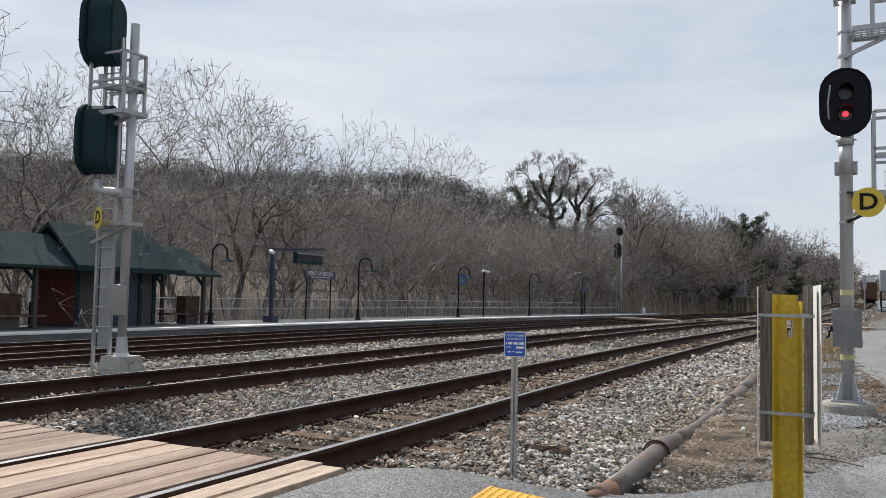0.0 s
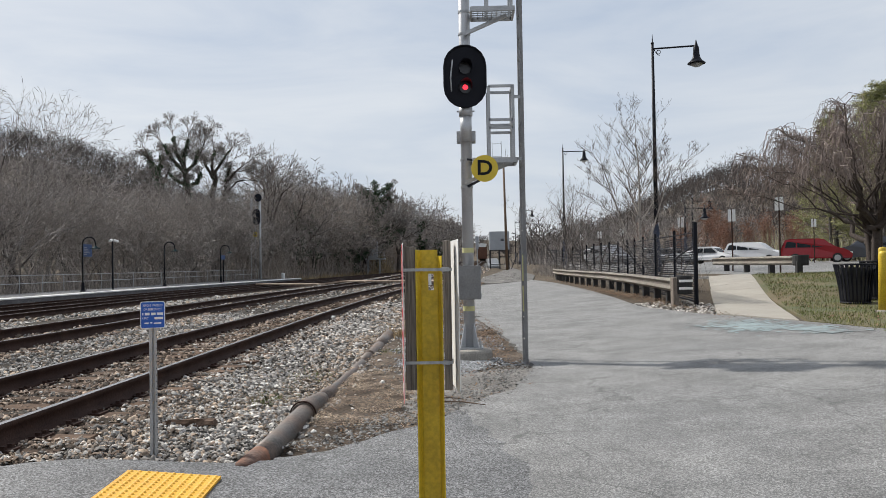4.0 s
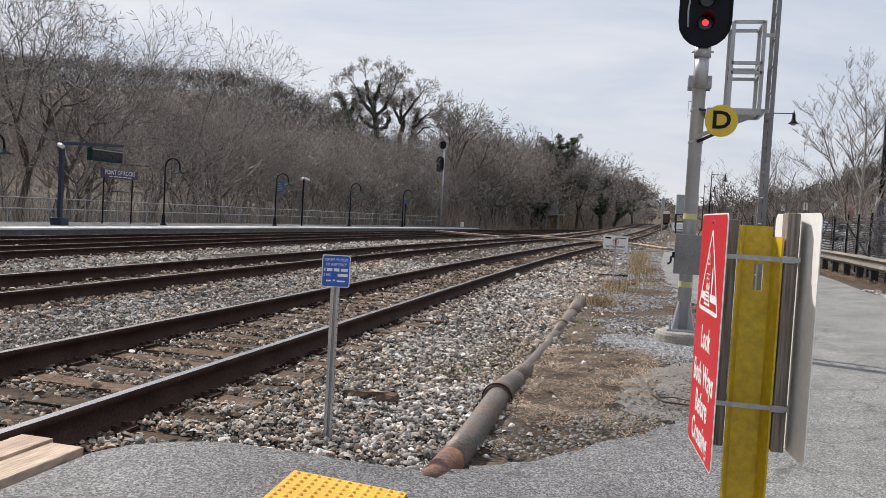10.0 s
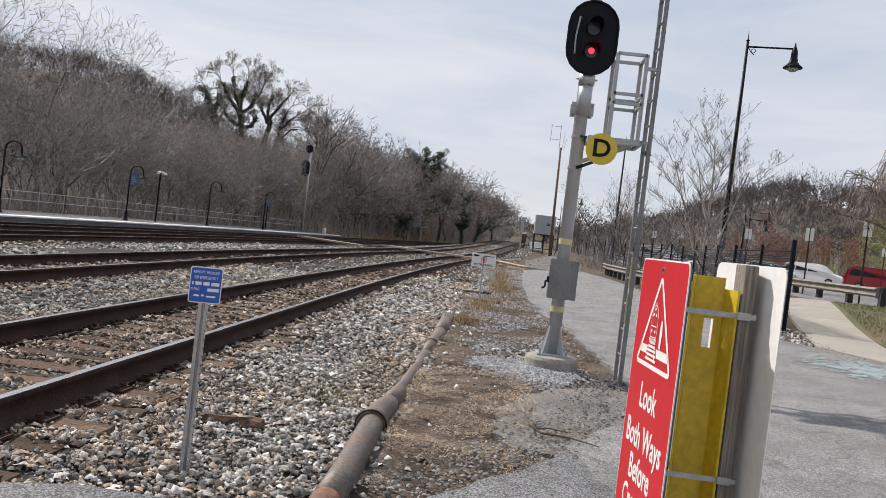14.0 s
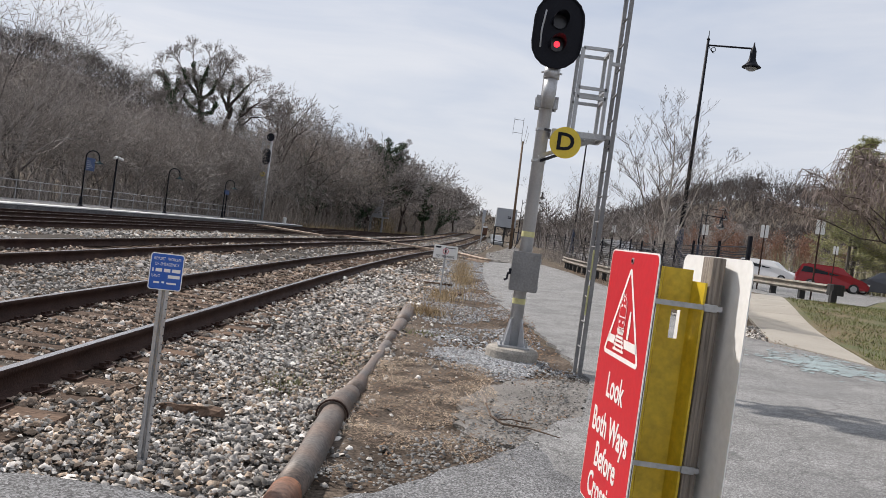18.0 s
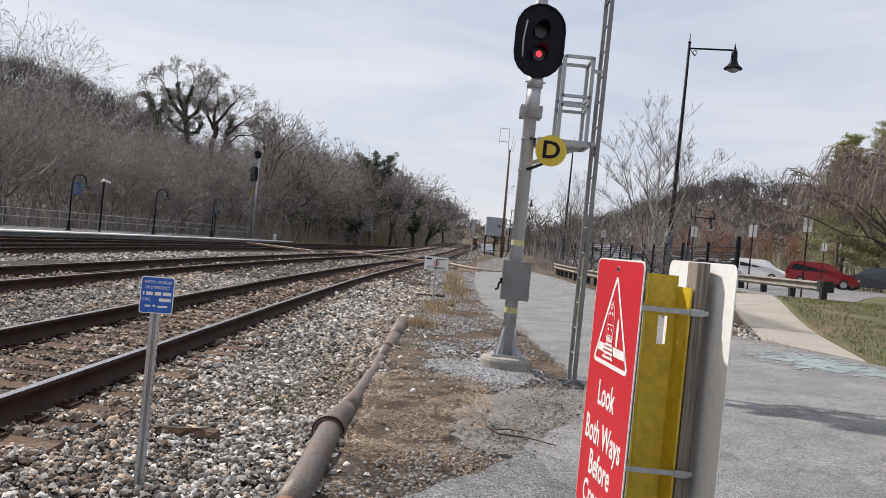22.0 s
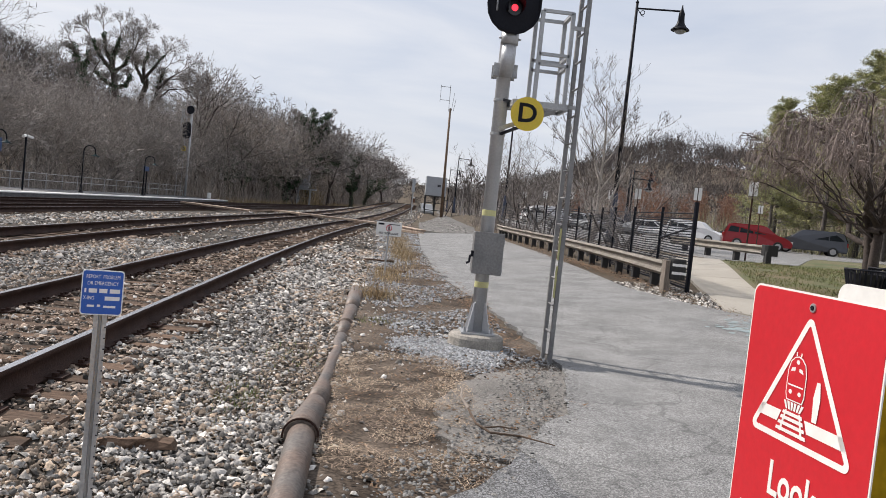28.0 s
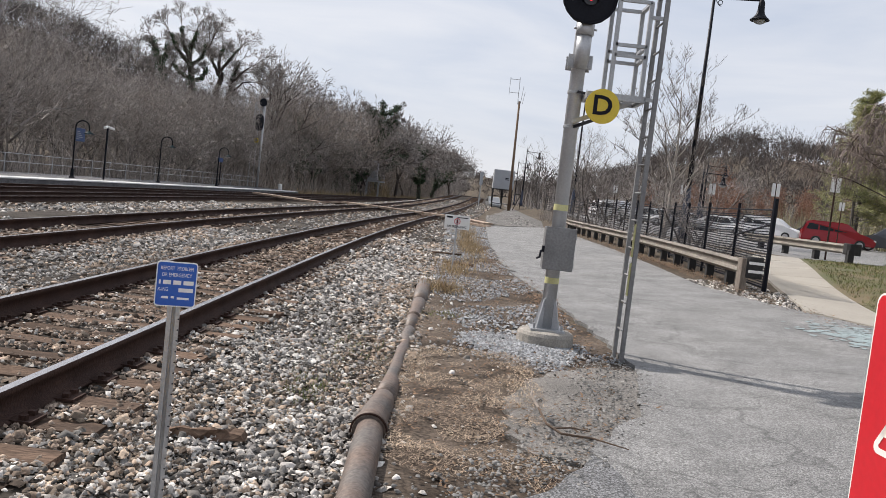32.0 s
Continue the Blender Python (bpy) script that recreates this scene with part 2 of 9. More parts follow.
M = {
    "asphalt": asphalt_material("asphalt", (0.148, 0.148, 0.148), (0.192, 0.190, 0.185), 2.1),
    "asphalt_mid": asphalt_material("asphalt_mid", (0.082, 0.084, 0.089), (0.134, 0.135, 0.137), 2.8),
    "asphalt_dark": asphalt_material("asphalt_dark", (0.085, 0.087, 0.092), (0.13, 0.13, 0.135)),
    "concrete": asphalt_material("concrete", (0.42, 0.406, 0.38), (0.335, 0.325, 0.302), 1.6),
    "footing": material("weathered_concrete", (0.36, 0.335, 0.295), (0.23, 0.215, 0.195), 5.0, 0.9, 0, 0.6, 60, 0.25),
    "rubble": asphalt_material("crumbled_edge", (0.195, 0.184, 0.170), (0.130, 0.118, 0.104), 1.7),
    "litter": material("brown_litter", (0.42, 0.33, 0.24), (0.17, 0.122, 0.088), 3.0, 0.95, 0, 0, 30, 0.2, island=0.6),
    "slab": material("slab_concrete", (0.335, 0.312, 0.272), (0.28, 0.26, 0.226), 0.8, 0.9, 0, 0.4, 60, 0.10, rand=0.05),
    "dirt": material("dirt", (0.040, 0.030, 0.023), (0.150, 0.120, 0.096), 1.1, 1.0, 0, 1.0, 34, 0.6, stain=0.42),
    "soil": material("soil", (0.085, 0.062, 0.045), (0.15, 0.11, 0.08), 2.2, 1.0, 0, 0.9, 40, 0.4),
    "ground": material("ground", (0.075, 0.062, 0.046), (0.115, 0.092, 0.07), 0.25, 1.0, 0, 0.8, 14, 0.45),
    "lawn": material("lawn", (0.075, 0.092, 0.036), (0.155, 0.12, 0.07), 0.6, 1.0, 0, 1.0, 30, 0.55, stain=0.45),
    # Bed near black: the shade in the gaps between stones is in its colour.
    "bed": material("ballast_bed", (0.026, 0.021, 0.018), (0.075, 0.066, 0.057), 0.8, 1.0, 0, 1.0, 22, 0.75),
    "tan_stone": material("tan_ballast_stone", (0.36, 0.285, 0.215), (0.16, 0.116, 0.088), 6.0, 0.9, 0, 0.5, 70, 0.25, island=0.8),
    "dullstone": material("dull_ballast_stone", (0.31, 0.298, 0.283), (0.15, 0.14, 0.13), 5.0, 0.9, 0, 0.5, 70, 0.25, island=0.85),
    "stone": material("ballast_stone", (0.52, 0.50, 0.47), (0.17, 0.153, 0.137), 6.0, 0.9, 0, 0.5, 70, 0.25, island=0.9),
    "stained": material("stained_ballast", (0.20, 0.145, 0.108), (0.29, 0.24, 0.20), 0.9, 0.95, 0, 0.5, 70, 0.3, island=0.75),
    "crumb": material("crumbled_asphalt", (0.22, 0.215, 0.205), (0.14, 0.135, 0.128), 1.4, 0.95, 0, 0.4, 70, 0.2, island=0.5),
    "gravel": material("grey_gravel", (0.30, 0.31, 0.32), (0.21, 0.217, 0.228), 1.4, 0.9, 0, 0.4, 70, 0.2, island=0.5),
    "rail": material("rail_steel", (0.032, 0.018, 0.0145), (0.060, 0.034, 0.027), 3.0, 0.75, 0.1, 0.5, 60, 0.3),
    "railtop": material("rail_top", (0.62, 0.61, 0.62), (0.42, 0.40, 0.40), 2.0, 0.24, 0.9, 0.1, 80, 0.1, stretch=(1, 0.1, 1)),
    "tie": material("tie_wood", (0.056, 0.040, 0.031), (0.138, 0.092, 0.066), 2.5, 0.95, 0, 0.9, 45, 0.45, rand=0.35, stretch=(0.3, 1.6, 1)),
    "brownplank": material("worn_brown_timber", (0.43, 0.325, 0.245), (0.20, 0.118, 0.085), 1.6, 0.85, 0, 0.6, 26, 0.32, rand=0.25, stretch=(4, 0.3, 1)),
    "plank": material("crossing_timber", (0.47, 0.375, 0.285), (0.25, 0.165, 0.122), 1.4, 0.85, 0, 0.6, 26, 0.32, rand=0.22, stretch=(4, 0.3, 1)),
    "greywood": material("weathered_wood", (0.14, 0.115, 0.095), (0.22, 0.19, 0.16), 2.0, 0.9, 0, 0.7, 55, 0.45, stretch=(3, 3, 0.12)),
    "yellow": material("yellow_paint", (0.64, 0.465, 0.033), (0.54, 0.37, 0.023), 5.0, 0.42, 0, 0.15, 45, 0.16),
    "tactile": material("tactile_yellow", (0.74, 0.41, 0.03), (0.64, 0.335, 0.022), 3.0, 0.6, 0, 0.3, 50, 0.15),
    "galv": material("galvanised_steel", (0.46, 0.47, 0.48), (0.36, 0.37, 0.385), 4.0, 0.45, 0.55, 0.15, 60, 0.12),
    "alu": material("grey_cabinet_paint", (0.36, 0.36, 0.35), (0.29, 0.29, 0.285), 1.6, 0.45, 0.25, 0.1, 50, 0.08),
    "palepole": material("pale_grey_pole", (0.52, 0.53, 0.55), (0.42, 0.43, 0.45), 3.0, 0.4, 0.35, 0.1, 50, 0.08),
    "black": material("black_paint", (0.008, 0.009, 0.014), (0.012, 0.013, 0.019), 3.0, 0.55, 0, 0.1, 50, 0.2),
    "blackgreen": material("dark_green_paint", (0.010, 0.030, 0.036), (0.016, 0.040, 0.047), 3.0, 0.75, 0, 0.1, 50, 0.15),
    "navy": material("navy_paint", (0.02, 0.03, 0.06), (0.028, 0.04, 0.075), 3.0, 0.45, 0, 0.1, 50, 0.15),
    "red": material("red_sign_sheet", (0.56, 0.020, 0.032), (0.51, 0.018, 0.028), 3.0, 0.38, 0, 0.04, 60, 0.05),
    "white": material("white_paint", (0.80, 0.80, 0.79), (0.72, 0.72, 0.70), 2.0, 0.5, 0, 0.05, 40, 0.05),
    "blue": material("blue_sign_sheet", (0.02, 0.11, 0.48), (0.018, 0.095, 0.42), 3.0, 0.4, 0, 0.05, 60, 0.06),
    "signblue": material("dark_blue_sign", (0.018, 0.055, 0.16), (0.02, 0.06, 0.18), 3.0, 0.45, 0, 0.05, 60, 0.1),
    "signgreen": material("grey_sign_back", (0.40, 0.41, 0.42), (0.34, 0.35, 0.36), 3.0, 0.45, 0.4, 0.05, 60, 0.1),
    "dyellow": material("round_sign_yellow", (0.70, 0.53, 0.05), (0.64, 0.47, 0.04), 3.0, 0.4, 0, 0.05, 60, 0.06),
    "paleyellow": material("faded_yellow_band", (0.62, 0.60, 0.30), (0.56, 0.54, 0.27), 4.0, 0.5, 0, 0.05, 60, 0.1),
    "pipe": material("rusty_pipe", (0.115, 0.104, 0.096), (0.14, 0.098, 0.076), 2.4, 0.58, 0.25, 0.4, 40, 0.38, stain=0.35),
    "rustpipe": material("orange_rust", (0.21, 0.092, 0.05), (0.12, 0.07, 0.052), 5.0, 0.8, 0.1, 0.5, 40, 0.4, stain=0.3),
    "shingle": material("dark_green_roof", (0.022, 0.038, 0.042), (0.03, 0.05, 0.052), 2.0, 1.0, 0, 0.4, 25, 0.3, stretch=(1, 1, 6)),
    "brick": material("dark_red_siding", (0.16, 0.035, 0.032), (0.11, 0.025, 0.024), 3.0, 0.8, 0, 0.4, 40, 0.25, rand=0.12),
    "darkwall": material("dark_shade_tone", (0.055, 0.048, 0.048), (0.075, 0.06, 0.06), 3.0, 0.8, 0, 0.3, 40, 0.25),
    "bark": material("grey_bark", (0.135, 0.122, 0.113), (0.08, 0.072, 0.067), 4.0, 0.95, 0, 0.6, 25, 0.3, rand=0.25),
    "twig": material("brown_twigs", (0.345, 0.315, 0.294), (0.215, 0.194, 0.180), 0.35, 0.95, 0, 0, 20, 0.2, rand=0.25, island=0.55),
    "paletwig": material("pale_twigs", (0.42, 0.365, 0.315), (0.30, 0.252, 0.216), 1.0, 0.9, 0, 0, 20, 0.2, island=0.25),
    "hilltwig": material("distant_twigs", (0.118, 0.102, 0.094), (0.080, 0.068, 0.063), 0.05, 0.95, 0, 0, 20, 0.15, island=0.25),
    "brush": material("grey_brushwood", (0.41, 0.37, 0.338), (0.245, 0.216, 0.195), 0.35, 0.95, 0, 0, 20, 0.2, island=0.5),
    "meterblue": material("blue_grey_box_paint", (0.25, 0.28, 0.34), (0.21, 0.24, 0.29), 2.0, 0.45, 0.2, 0.1, 50, 0.08),
    "yardgravel": material("grey_yard_gravel", (0.135, 0.130, 0.122), (0.085, 0.081, 0.076), 0.5, 1.0, 0, 0.8, 18, 0.45),
    "plum": material("dark_plum_sign", (0.045, 0.035, 0.085), (0.055, 0.042, 0.10), 3.0, 0.45, 0, 0.05, 60, 0.08),
    "polewood": material("brown_pole_wood", (0.20, 0.135, 0.09), (0.13, 0.088, 0.06), 3.0, 0.9, 0, 0.4, 30, 0.25),
    "darkpole": material("dark_pole_wood", (0.115, 0.085, 0.066), (0.07, 0.053, 0.042), 3.0, 0.9, 0, 0.4, 30, 0.25),
    "darkbark": material("dark_bark", (0.075, 0.058, 0.05), (0.05, 0.04, 0.036), 4.0, 0.95, 0, 0.6, 25, 0.3),
    "cherrytwig": material("purple_brown_twigs", (0.26, 0.212, 0.19), (0.17, 0.136, 0.122), 1.0, 0.9, 0, 0, 20, 0.2, island=0.4),
    "birchtwig": material("grey_brown_twigs", (0.165, 0.138, 0.12), (0.108, 0.09, 0.078), 1.0, 0.9, 0, 0, 20, 0.2, island=0.35),
    "palebark": material("pale_bark", (0.42, 0.38, 0.34), (0.28, 0.25, 0.22), 5.0, 0.9, 0, 0.4, 25, 0.25),
    "ivy": material("ivy_leaves", (0.022, 0.052, 0.022), (0.045, 0.085, 0.034), 1.5, 0.6, 0, 0, 20, 0.3, island=0.4),
    "needle": material("pine_needles", (0.25, 0.268, 0.115), (0.36, 0.342, 0.165), 0.5, 0.8, 0, 0, 20, 0.3, island=0.4),
    "holly": material("olive_leaves", (0.21, 0.205, 0.11), (0.31, 0.275, 0.17), 0.6, 0.7, 0, 0, 20, 0.3, island=0.4),
    "rust_leaf": material("rust_brown_leaves", (0.27, 0.135, 0.085), (0.19, 0.105, 0.072), 0.8, 0.9, 0, 0, 20, 0.3, island=0.35),
    "straw": material("dry_straw", (0.42, 0.32, 0.19), (0.30, 0.215, 0.12), 2.0, 0.95, 0, 0, 30, 0.2, island=0.4),
    "grassblade": material("grass_blades", (0.10, 0.135, 0.035), (0.19, 0.18, 0.07), 1.2, 0.9, 0, 0, 30, 0.2, island=0.4),
    "deadleaf": material("dead_leaves", (0.19, 0.115, 0.065), (0.12, 0.075, 0.045), 2.0, 0.95, 0, 0, 30, 0.2, island=0.5),
    "stick": material("brown_stick", (0.13, 0.088, 0.06), (0.085, 0.058, 0.042), 4.0, 0.9, 0, 0.5, 50, 0.3),
    "rubber": material("tyre_rubber", (0.018, 0.018, 0.019), (0.028, 0.028, 0.028), 4.0, 0.8, 0, 0.1, 50, 0.1),
    "rim": material("alloy_rim", (0.50, 0.50, 0.51), (0.42, 0.42, 0.43), 4.0, 0.35, 0.8, 0, 50, 0.05),
    "carglass": material("car_glass", (0.016, 0.02, 0.024), (0.02, 0.025, 0.03), 2.0, 0.08, 0, 0, 50, 0.05),
    "car_red": material("red_car_paint", (0.30, 0.012, 0.018), (0.27, 0.011, 0.016), 2.0, 0.25, 0.1, 0, 50, 0.02),
    "car_white": material("white_car_paint", (0.72, 0.72, 0.73), (0.68, 0.68, 0.69), 2.0, 0.25, 0.0, 0, 50, 0.02),
    "car_silver": material("silver_car_paint", (0.42, 0.43, 0.44), (0.38, 0.39, 0.40), 2.0, 0.28, 0.6, 0, 50, 0.02),
    "car_grey": material("grey_car_paint", (0.10, 0.105, 0.12), (0.09, 0.095, 0.11), 2.0, 0.25, 0.4, 0, 50, 0.02),
    "car_black": material("black_car_paint", (0.02, 0.022, 0.026), (0.025, 0.026, 0.03), 2.0, 0.22, 0.2, 0, 50, 0.02),
    "lens_dark": material("dark_lens", (0.02, 0.02, 0.025), (0.03, 0.03, 0.034), 6.0, 0.25, 0, 0, 50, 0.05),
    "lens_red": glow("red_lens", (1.0, 0.03, 0.05), 2.2),
    "taillight": material("red_lamp_glass", (0.35, 0.01, 0.012), (0.30, 0.01, 0.01), 6.0, 0.2, 0, 0, 50, 0.05),
    "boxcar": material("rust_brown_boxcar", (0.16, 0.075, 0.045), (0.11, 0.055, 0.035), 1.0, 0.8, 0.1, 0.2, 30, 0.2),
    "bluechalk": material("worn_blue_paint", (0.26, 0.325, 0.335), (0.21, 0.24, 0.245), 2.5, 0.9, 0, 0.6, 60, 0.3, stain=0.35),
}


for dull in ("shingle", "rail", "black", "blackgreen", "tie", "stone", "stained", "bed", "dirt", "ground", "twig", "bark"):
    M[dull].node_tree.nodes["Principled BSDF"].inputs["Specular IOR Level"].default_value = 0.15


# ---------------------------------------------------------------- mesh helpers
def part(name, bm, mat, parent=None, label="", smooth=False):
    me = bpy.data.meshes.new(name)
    bmesh.ops.recalc_face_normals(bm, faces=bm.faces)
    bm.to_mesh(me)
    bm.free()
    me.materials.append(M[mat])
    if smooth:
        me.polygons.foreach_set("use_smooth", [True] * len(me.polygons))
    ob = new(name, me)
    if parent is not None:
        ob.parent = parent
    return tagged(ob, label) if label else ob


def thing(name, place, turn=0.0, label="", category="", group="", kind=""):
    ob = new(name)
    ob.empty_display_size = 0.1
    ob.matrix_basis = pose(*place, 0, 0, turn)
    return tagged(ob, label, category, group, kind)


def raw(name, verts, faces, mat, parent=None, label="", smooth=False):
    """A mesh of triangles (or quads) from arrays."""
    verts, faces = np.asarray(verts, np.float32), np.asarray(faces, np.int32)
    me = bpy.data.meshes.new(name)
    k = faces.shape[1]
    me.vertices.add(len(verts))
    me.vertices.foreach_set("co", verts.ravel())
    me.loops.add(faces.size)
    me.loops.foreach_set("vertex_index", faces.ravel())
    me.polygons.add(len(faces))
    me.polygons.foreach_set("loop_start", np.arange(0, faces.size, k, dtype=np.int32))
    me.polygons.foreach_set("loop_total", np.full(len(faces), k, np.int32))
    if smooth:
        me.polygons.foreach_set("use_smooth", np.ones(len(faces), bool))
    me.update(calc_edges=True)
    me.materials.append(M[mat])
    ob = new(name, me)
    if parent is not None:
        ob.parent = parent
    return tagged(ob, label) if label else ob


def B():
    return bmesh.new()


def box(bm, x0, y0, z0, x1, y1, z1, bevel=0.0):
    v = [bm.verts.new((x, y, z)) for x in (x0, x1) for y in (y0, y1) for z in (z0, z1)]
    fs = [bm.faces.new([v[i] for i in q]) for q in ((0, 1, 3, 2), (4, 6, 7, 5), (0, 4, 5, 1), (2, 3, 7, 6), (0, 2, 6, 4), (1, 5, 7, 3))]
    if bevel:
        es = {e for f in fs for e in f.edges}
        bmesh.ops.bevel(bm, geom=list(es), offset=bevel, segments=2, affect="EDGES", profile=0.6)
    return bm


def frame_of(d):
    d = Vector(d).normalized()
    u = d.cross((0, 0, 1)) if abs(d.z) < 0.95 else d.cross((1, 0, 0))
    u.normalize()
    return u, d.cross(u)


def tube(bm, pts, radii, n=10, cap=True):
    """A round bar along a line of points."""
    pts = [Vector(p) for p in pts]
    if not isinstance(radii, (list, tuple)):
        radii = [radii] * len(pts)
    rings, u = [], None
    for i, p in enumerate(pts):
        d = (pts[min(i + 1, len(pts) - 1)] - pts[max(i - 1, 0)]).normalized()
        if u is None:
            u, w = frame_of(d)
        else:
            u = (u - d * u.dot(d)).normalized()
            w = d.cross(u)
        rings.append([bm.verts.new(p + radii[i] * (math.cos(a) * u + math.sin(a) * w)) for a in [2 * math.pi * k / n for k in range(n)]])
    for a, b in zip(rings, rings[1:]):
        for k in range(n):
            bm.faces.new((a[k], a[(k + 1) % n], b[(k + 1) % n], b[k]))
    if cap:
        bm.faces.new(rings[0][::-1])
        bm.faces.new(rings[-1])
    return bm


def bar(bm, a, b, w, h=None):
    """A square bar from a to b."""
    h = h or w
    u, v = frame_of(Vector(b) - Vector(a))
    q = [(-w / 2, -h / 2), (w / 2, -h / 2), (w / 2, h / 2), (-w / 2, h / 2)]
    ra = [bm.verts.new(Vector(a) + s * u + t * v) for s, t in q]
    rb = [bm.verts.new(Vector(b) + s * u + t * v) for s, t in q]
    for k in range(4):
        bm.faces.new((ra[k], ra[(k + 1) % 4], rb[(k + 1) % 4], rb[k]))
    bm.faces.new(ra[::-1])
    bm.faces.new(rb)
    return bm


def prism(bm, outline, y0, y1):
    """An outline in x and z, pulled from y0 to y1."""
    a = [bm.verts.new((x, y0, z)) for x, z in outline]
    b = [bm.verts.new((x, y1, z)) for x, z in outline]
    n = len(a)
    for k in range(n):
        bm.faces.new((a[k], a[(k + 1) % n], b[(k + 1) % n], b[k]))
    bm.faces.new(a[::-1])
    bm.faces.new(b)
    return bm


def rounded(w, h, r, z0=0.0, n=5):
    """A rounded rectangle's outline, centred on x, from z0 up."""
    out = []
    for cx, cz, a0 in ((w / 2 - r, z0 + h - r, 0), (-w / 2 + r, z0 + h - r, 90), (-w / 2 + r, z0 + r, 180), (w / 2 - r, z0 + r, 270)):
        for k in range(n + 1):
            a = radians(a0 + 90 * k / n)
            out.append((cx + r * math.cos(a), cz + r * math.sin(a)))
    return out


def lathe(bm, profile, n=20, centre=(0, 0, 0)):
    """A profile of (radius, z), turned round the z axis."""
    rings = [[bm.verts.new((centre[0] + r * math.cos(2 * math.pi * k / n), centre[1] + r * math.sin(2 * math.pi * k / n), centre[2] + z)) for k in range(n)] for r, z in profile]
    for a, b in zip(rings, rings[1:]):
        for k in range(n):
            bm.faces.new((a[k], a[(k + 1) % n], b[(k + 1) % n], b[k]))
    bm.faces.new(rings[0][::-1])
    bm.faces.new(rings[-1])
    return bm


def sheet(name, outline, z, mat, thick=0.05, parent=None, label="", zf=None, step=0.0):
    """A slab of any outline; zf gives its height over the plan."""
    bm = B()
    top = [bm.verts.new((x, y, 0)) for x, y in outline]
    f = bm.faces.new(top)
    if step:
        bmesh.ops.triangulate(bm, faces=[f])
        for _ in range(12):
            long = [e for e in bm.edges if e.calc_length() > step]
            if not long:
                break
            bmesh.ops.subdivide_edges(bm, edges=long, cuts=1)
            bmesh.ops.triangulate(bm, faces=[q for q in bm.faces if len(q.verts) > 3])
    for v in bm.verts:
        v.co.z = (zf(v.co.x, v.co.y) if zf else 0.0) + z
    if thick:
        r = bmesh.ops.extrude_face_region(bm, geom=list(bm.faces))
        for v in [g for g in r["geom"] if isinstance(g, bmesh.types.BMVert)]:
            v.co.z -= thick
    return part(name, bm, mat, parent, label)


def text_part(name, words, size, mat, parent, at, turn, label="", align="CENTER", depth=0.001, squash=1.0, spacing=1.0, bold=0.0):
    """Raised lettering in the built-in font as one mesh."""
    cu = bpy.data.curves.new(name, "FONT")
    cu.body, cu.size, cu.align_x, cu.align_y, cu.extrude, cu.resolution_u, cu.offset = words, size, align, "CENTER", depth, 3, bold
    cu.space_character = spacing
    tmp = bpy.data.objects.new(name, cu)
    scene.collection.objects.link(tmp)
    bpy.context.view_layer.update()
    me = bpy.data.meshes.new_from_object(tmp.evaluated_get(bpy.context.evaluated_depsgraph_get()))
    bpy.data.objects.remove(tmp)
    bpy.data.curves.remove(cu)
    me.materials.clear()
    me.materials.append(M[mat])
    me.transform(Matrix.Diagonal((squash, 1, 1, 1)))
    ob = new(name, me)
    ob.parent = parent
    ob.matrix_basis = pose(*at, *turn)
    return tagged(ob, label) if label else ob


def smooth_step(a, b, v):
    t = min(1.0, max(0.0, (v - a) / (b - a)))
    return t * t * (3 - 2 * t)


# ---------------------------------------------------------------- the lie of the land
RAIL_Z, TIE_TOP = 0.15, -0.035


def bend(y):
    """How far the line has swung to the right at y."""
    return 7.0 * smooth_step(15, 165, y) + 0.03 * max(0.0, y - 150)


def grade(y):
    """How far the line has climbed at y."""
    return 1.7 * smooth_step(55, 175, y) + 0.002 * max(0.0, y - 175)


def climb(x, y):
    """The climb across the line: the outer tracks stay low."""
    return grade(y) * (0.2 + 0.8 * smooth_step(-10.0, -5.0, x))


def land(x, y):
    """Height of the ground on the road's side of the line."""
    z = -0.12 + 0.32 * smooth_step(4.0, 10.0, x)
    u = x + 0.2 * max(0.0, y - 16.0)
    z += 0.75 * smooth_step(11.5, 26.0, u) * smooth_step(9.0, 16.0, y) * smooth_step(9.6, 13.0, x) + 0.35 * smooth_step(26, 60, x) * smooth_step(9, 16, y)
    z += 0.36 * min(1.0, max(0.0, (y - 17) / 13)) * smooth_step(9.6, 13.0, x) * (1 - smooth_step(15.0, 22.0, u))
    z += 0.2 * smooth_step(55, 130, y) * (1 - smooth_step(10, 26, x)) * smooth_step(1.5, 6, x)
    return z


def hills(x, y):
    """The wooded hills round the valley."""
    ang, dist = math.atan2(x, y), math.hypot(x, y)
    left = 34 * smooth_step(0.12, 0.5, -ang) * smooth_step(110, 300, dist) + 3.0 * smooth_step(28, 70, -x)
    right = 31 * smooth_step(0.10, 0.34, ang) * smooth_step(150, 370, dist)
    far = 26 * smooth_step(560, 950, y)
    n = noise.fractal(Vector((x * 0.012, y * 0.012, 0)), 1.0, 2.0, 4) * 4 * smooth_step(40, 160, abs(x))
    return max(left, right, far) + n


def terrain(x, y):
    base = land(x, y) - 0.03
    xx = x - bend(y)
    bank = -0.30 + 0.14 * smooth_step(1.6, 2.6, xx) + grade(y)
    if xx < 2.6:
        base = bank if y > 60 else min(base, bank)
    elif y > 45:
        base = bank + (base - bank) * smooth_step(2.6, 4.6, xx)
    if xx < -7.0:
        base = climb(xx, y) - 0.32 - 0.5 * (1 - smooth_step(-11.6, -7.2, xx)) - 0.6 * (1 - smooth_step(-25.5, -22.0, xx))
    return base + hills(x, y)


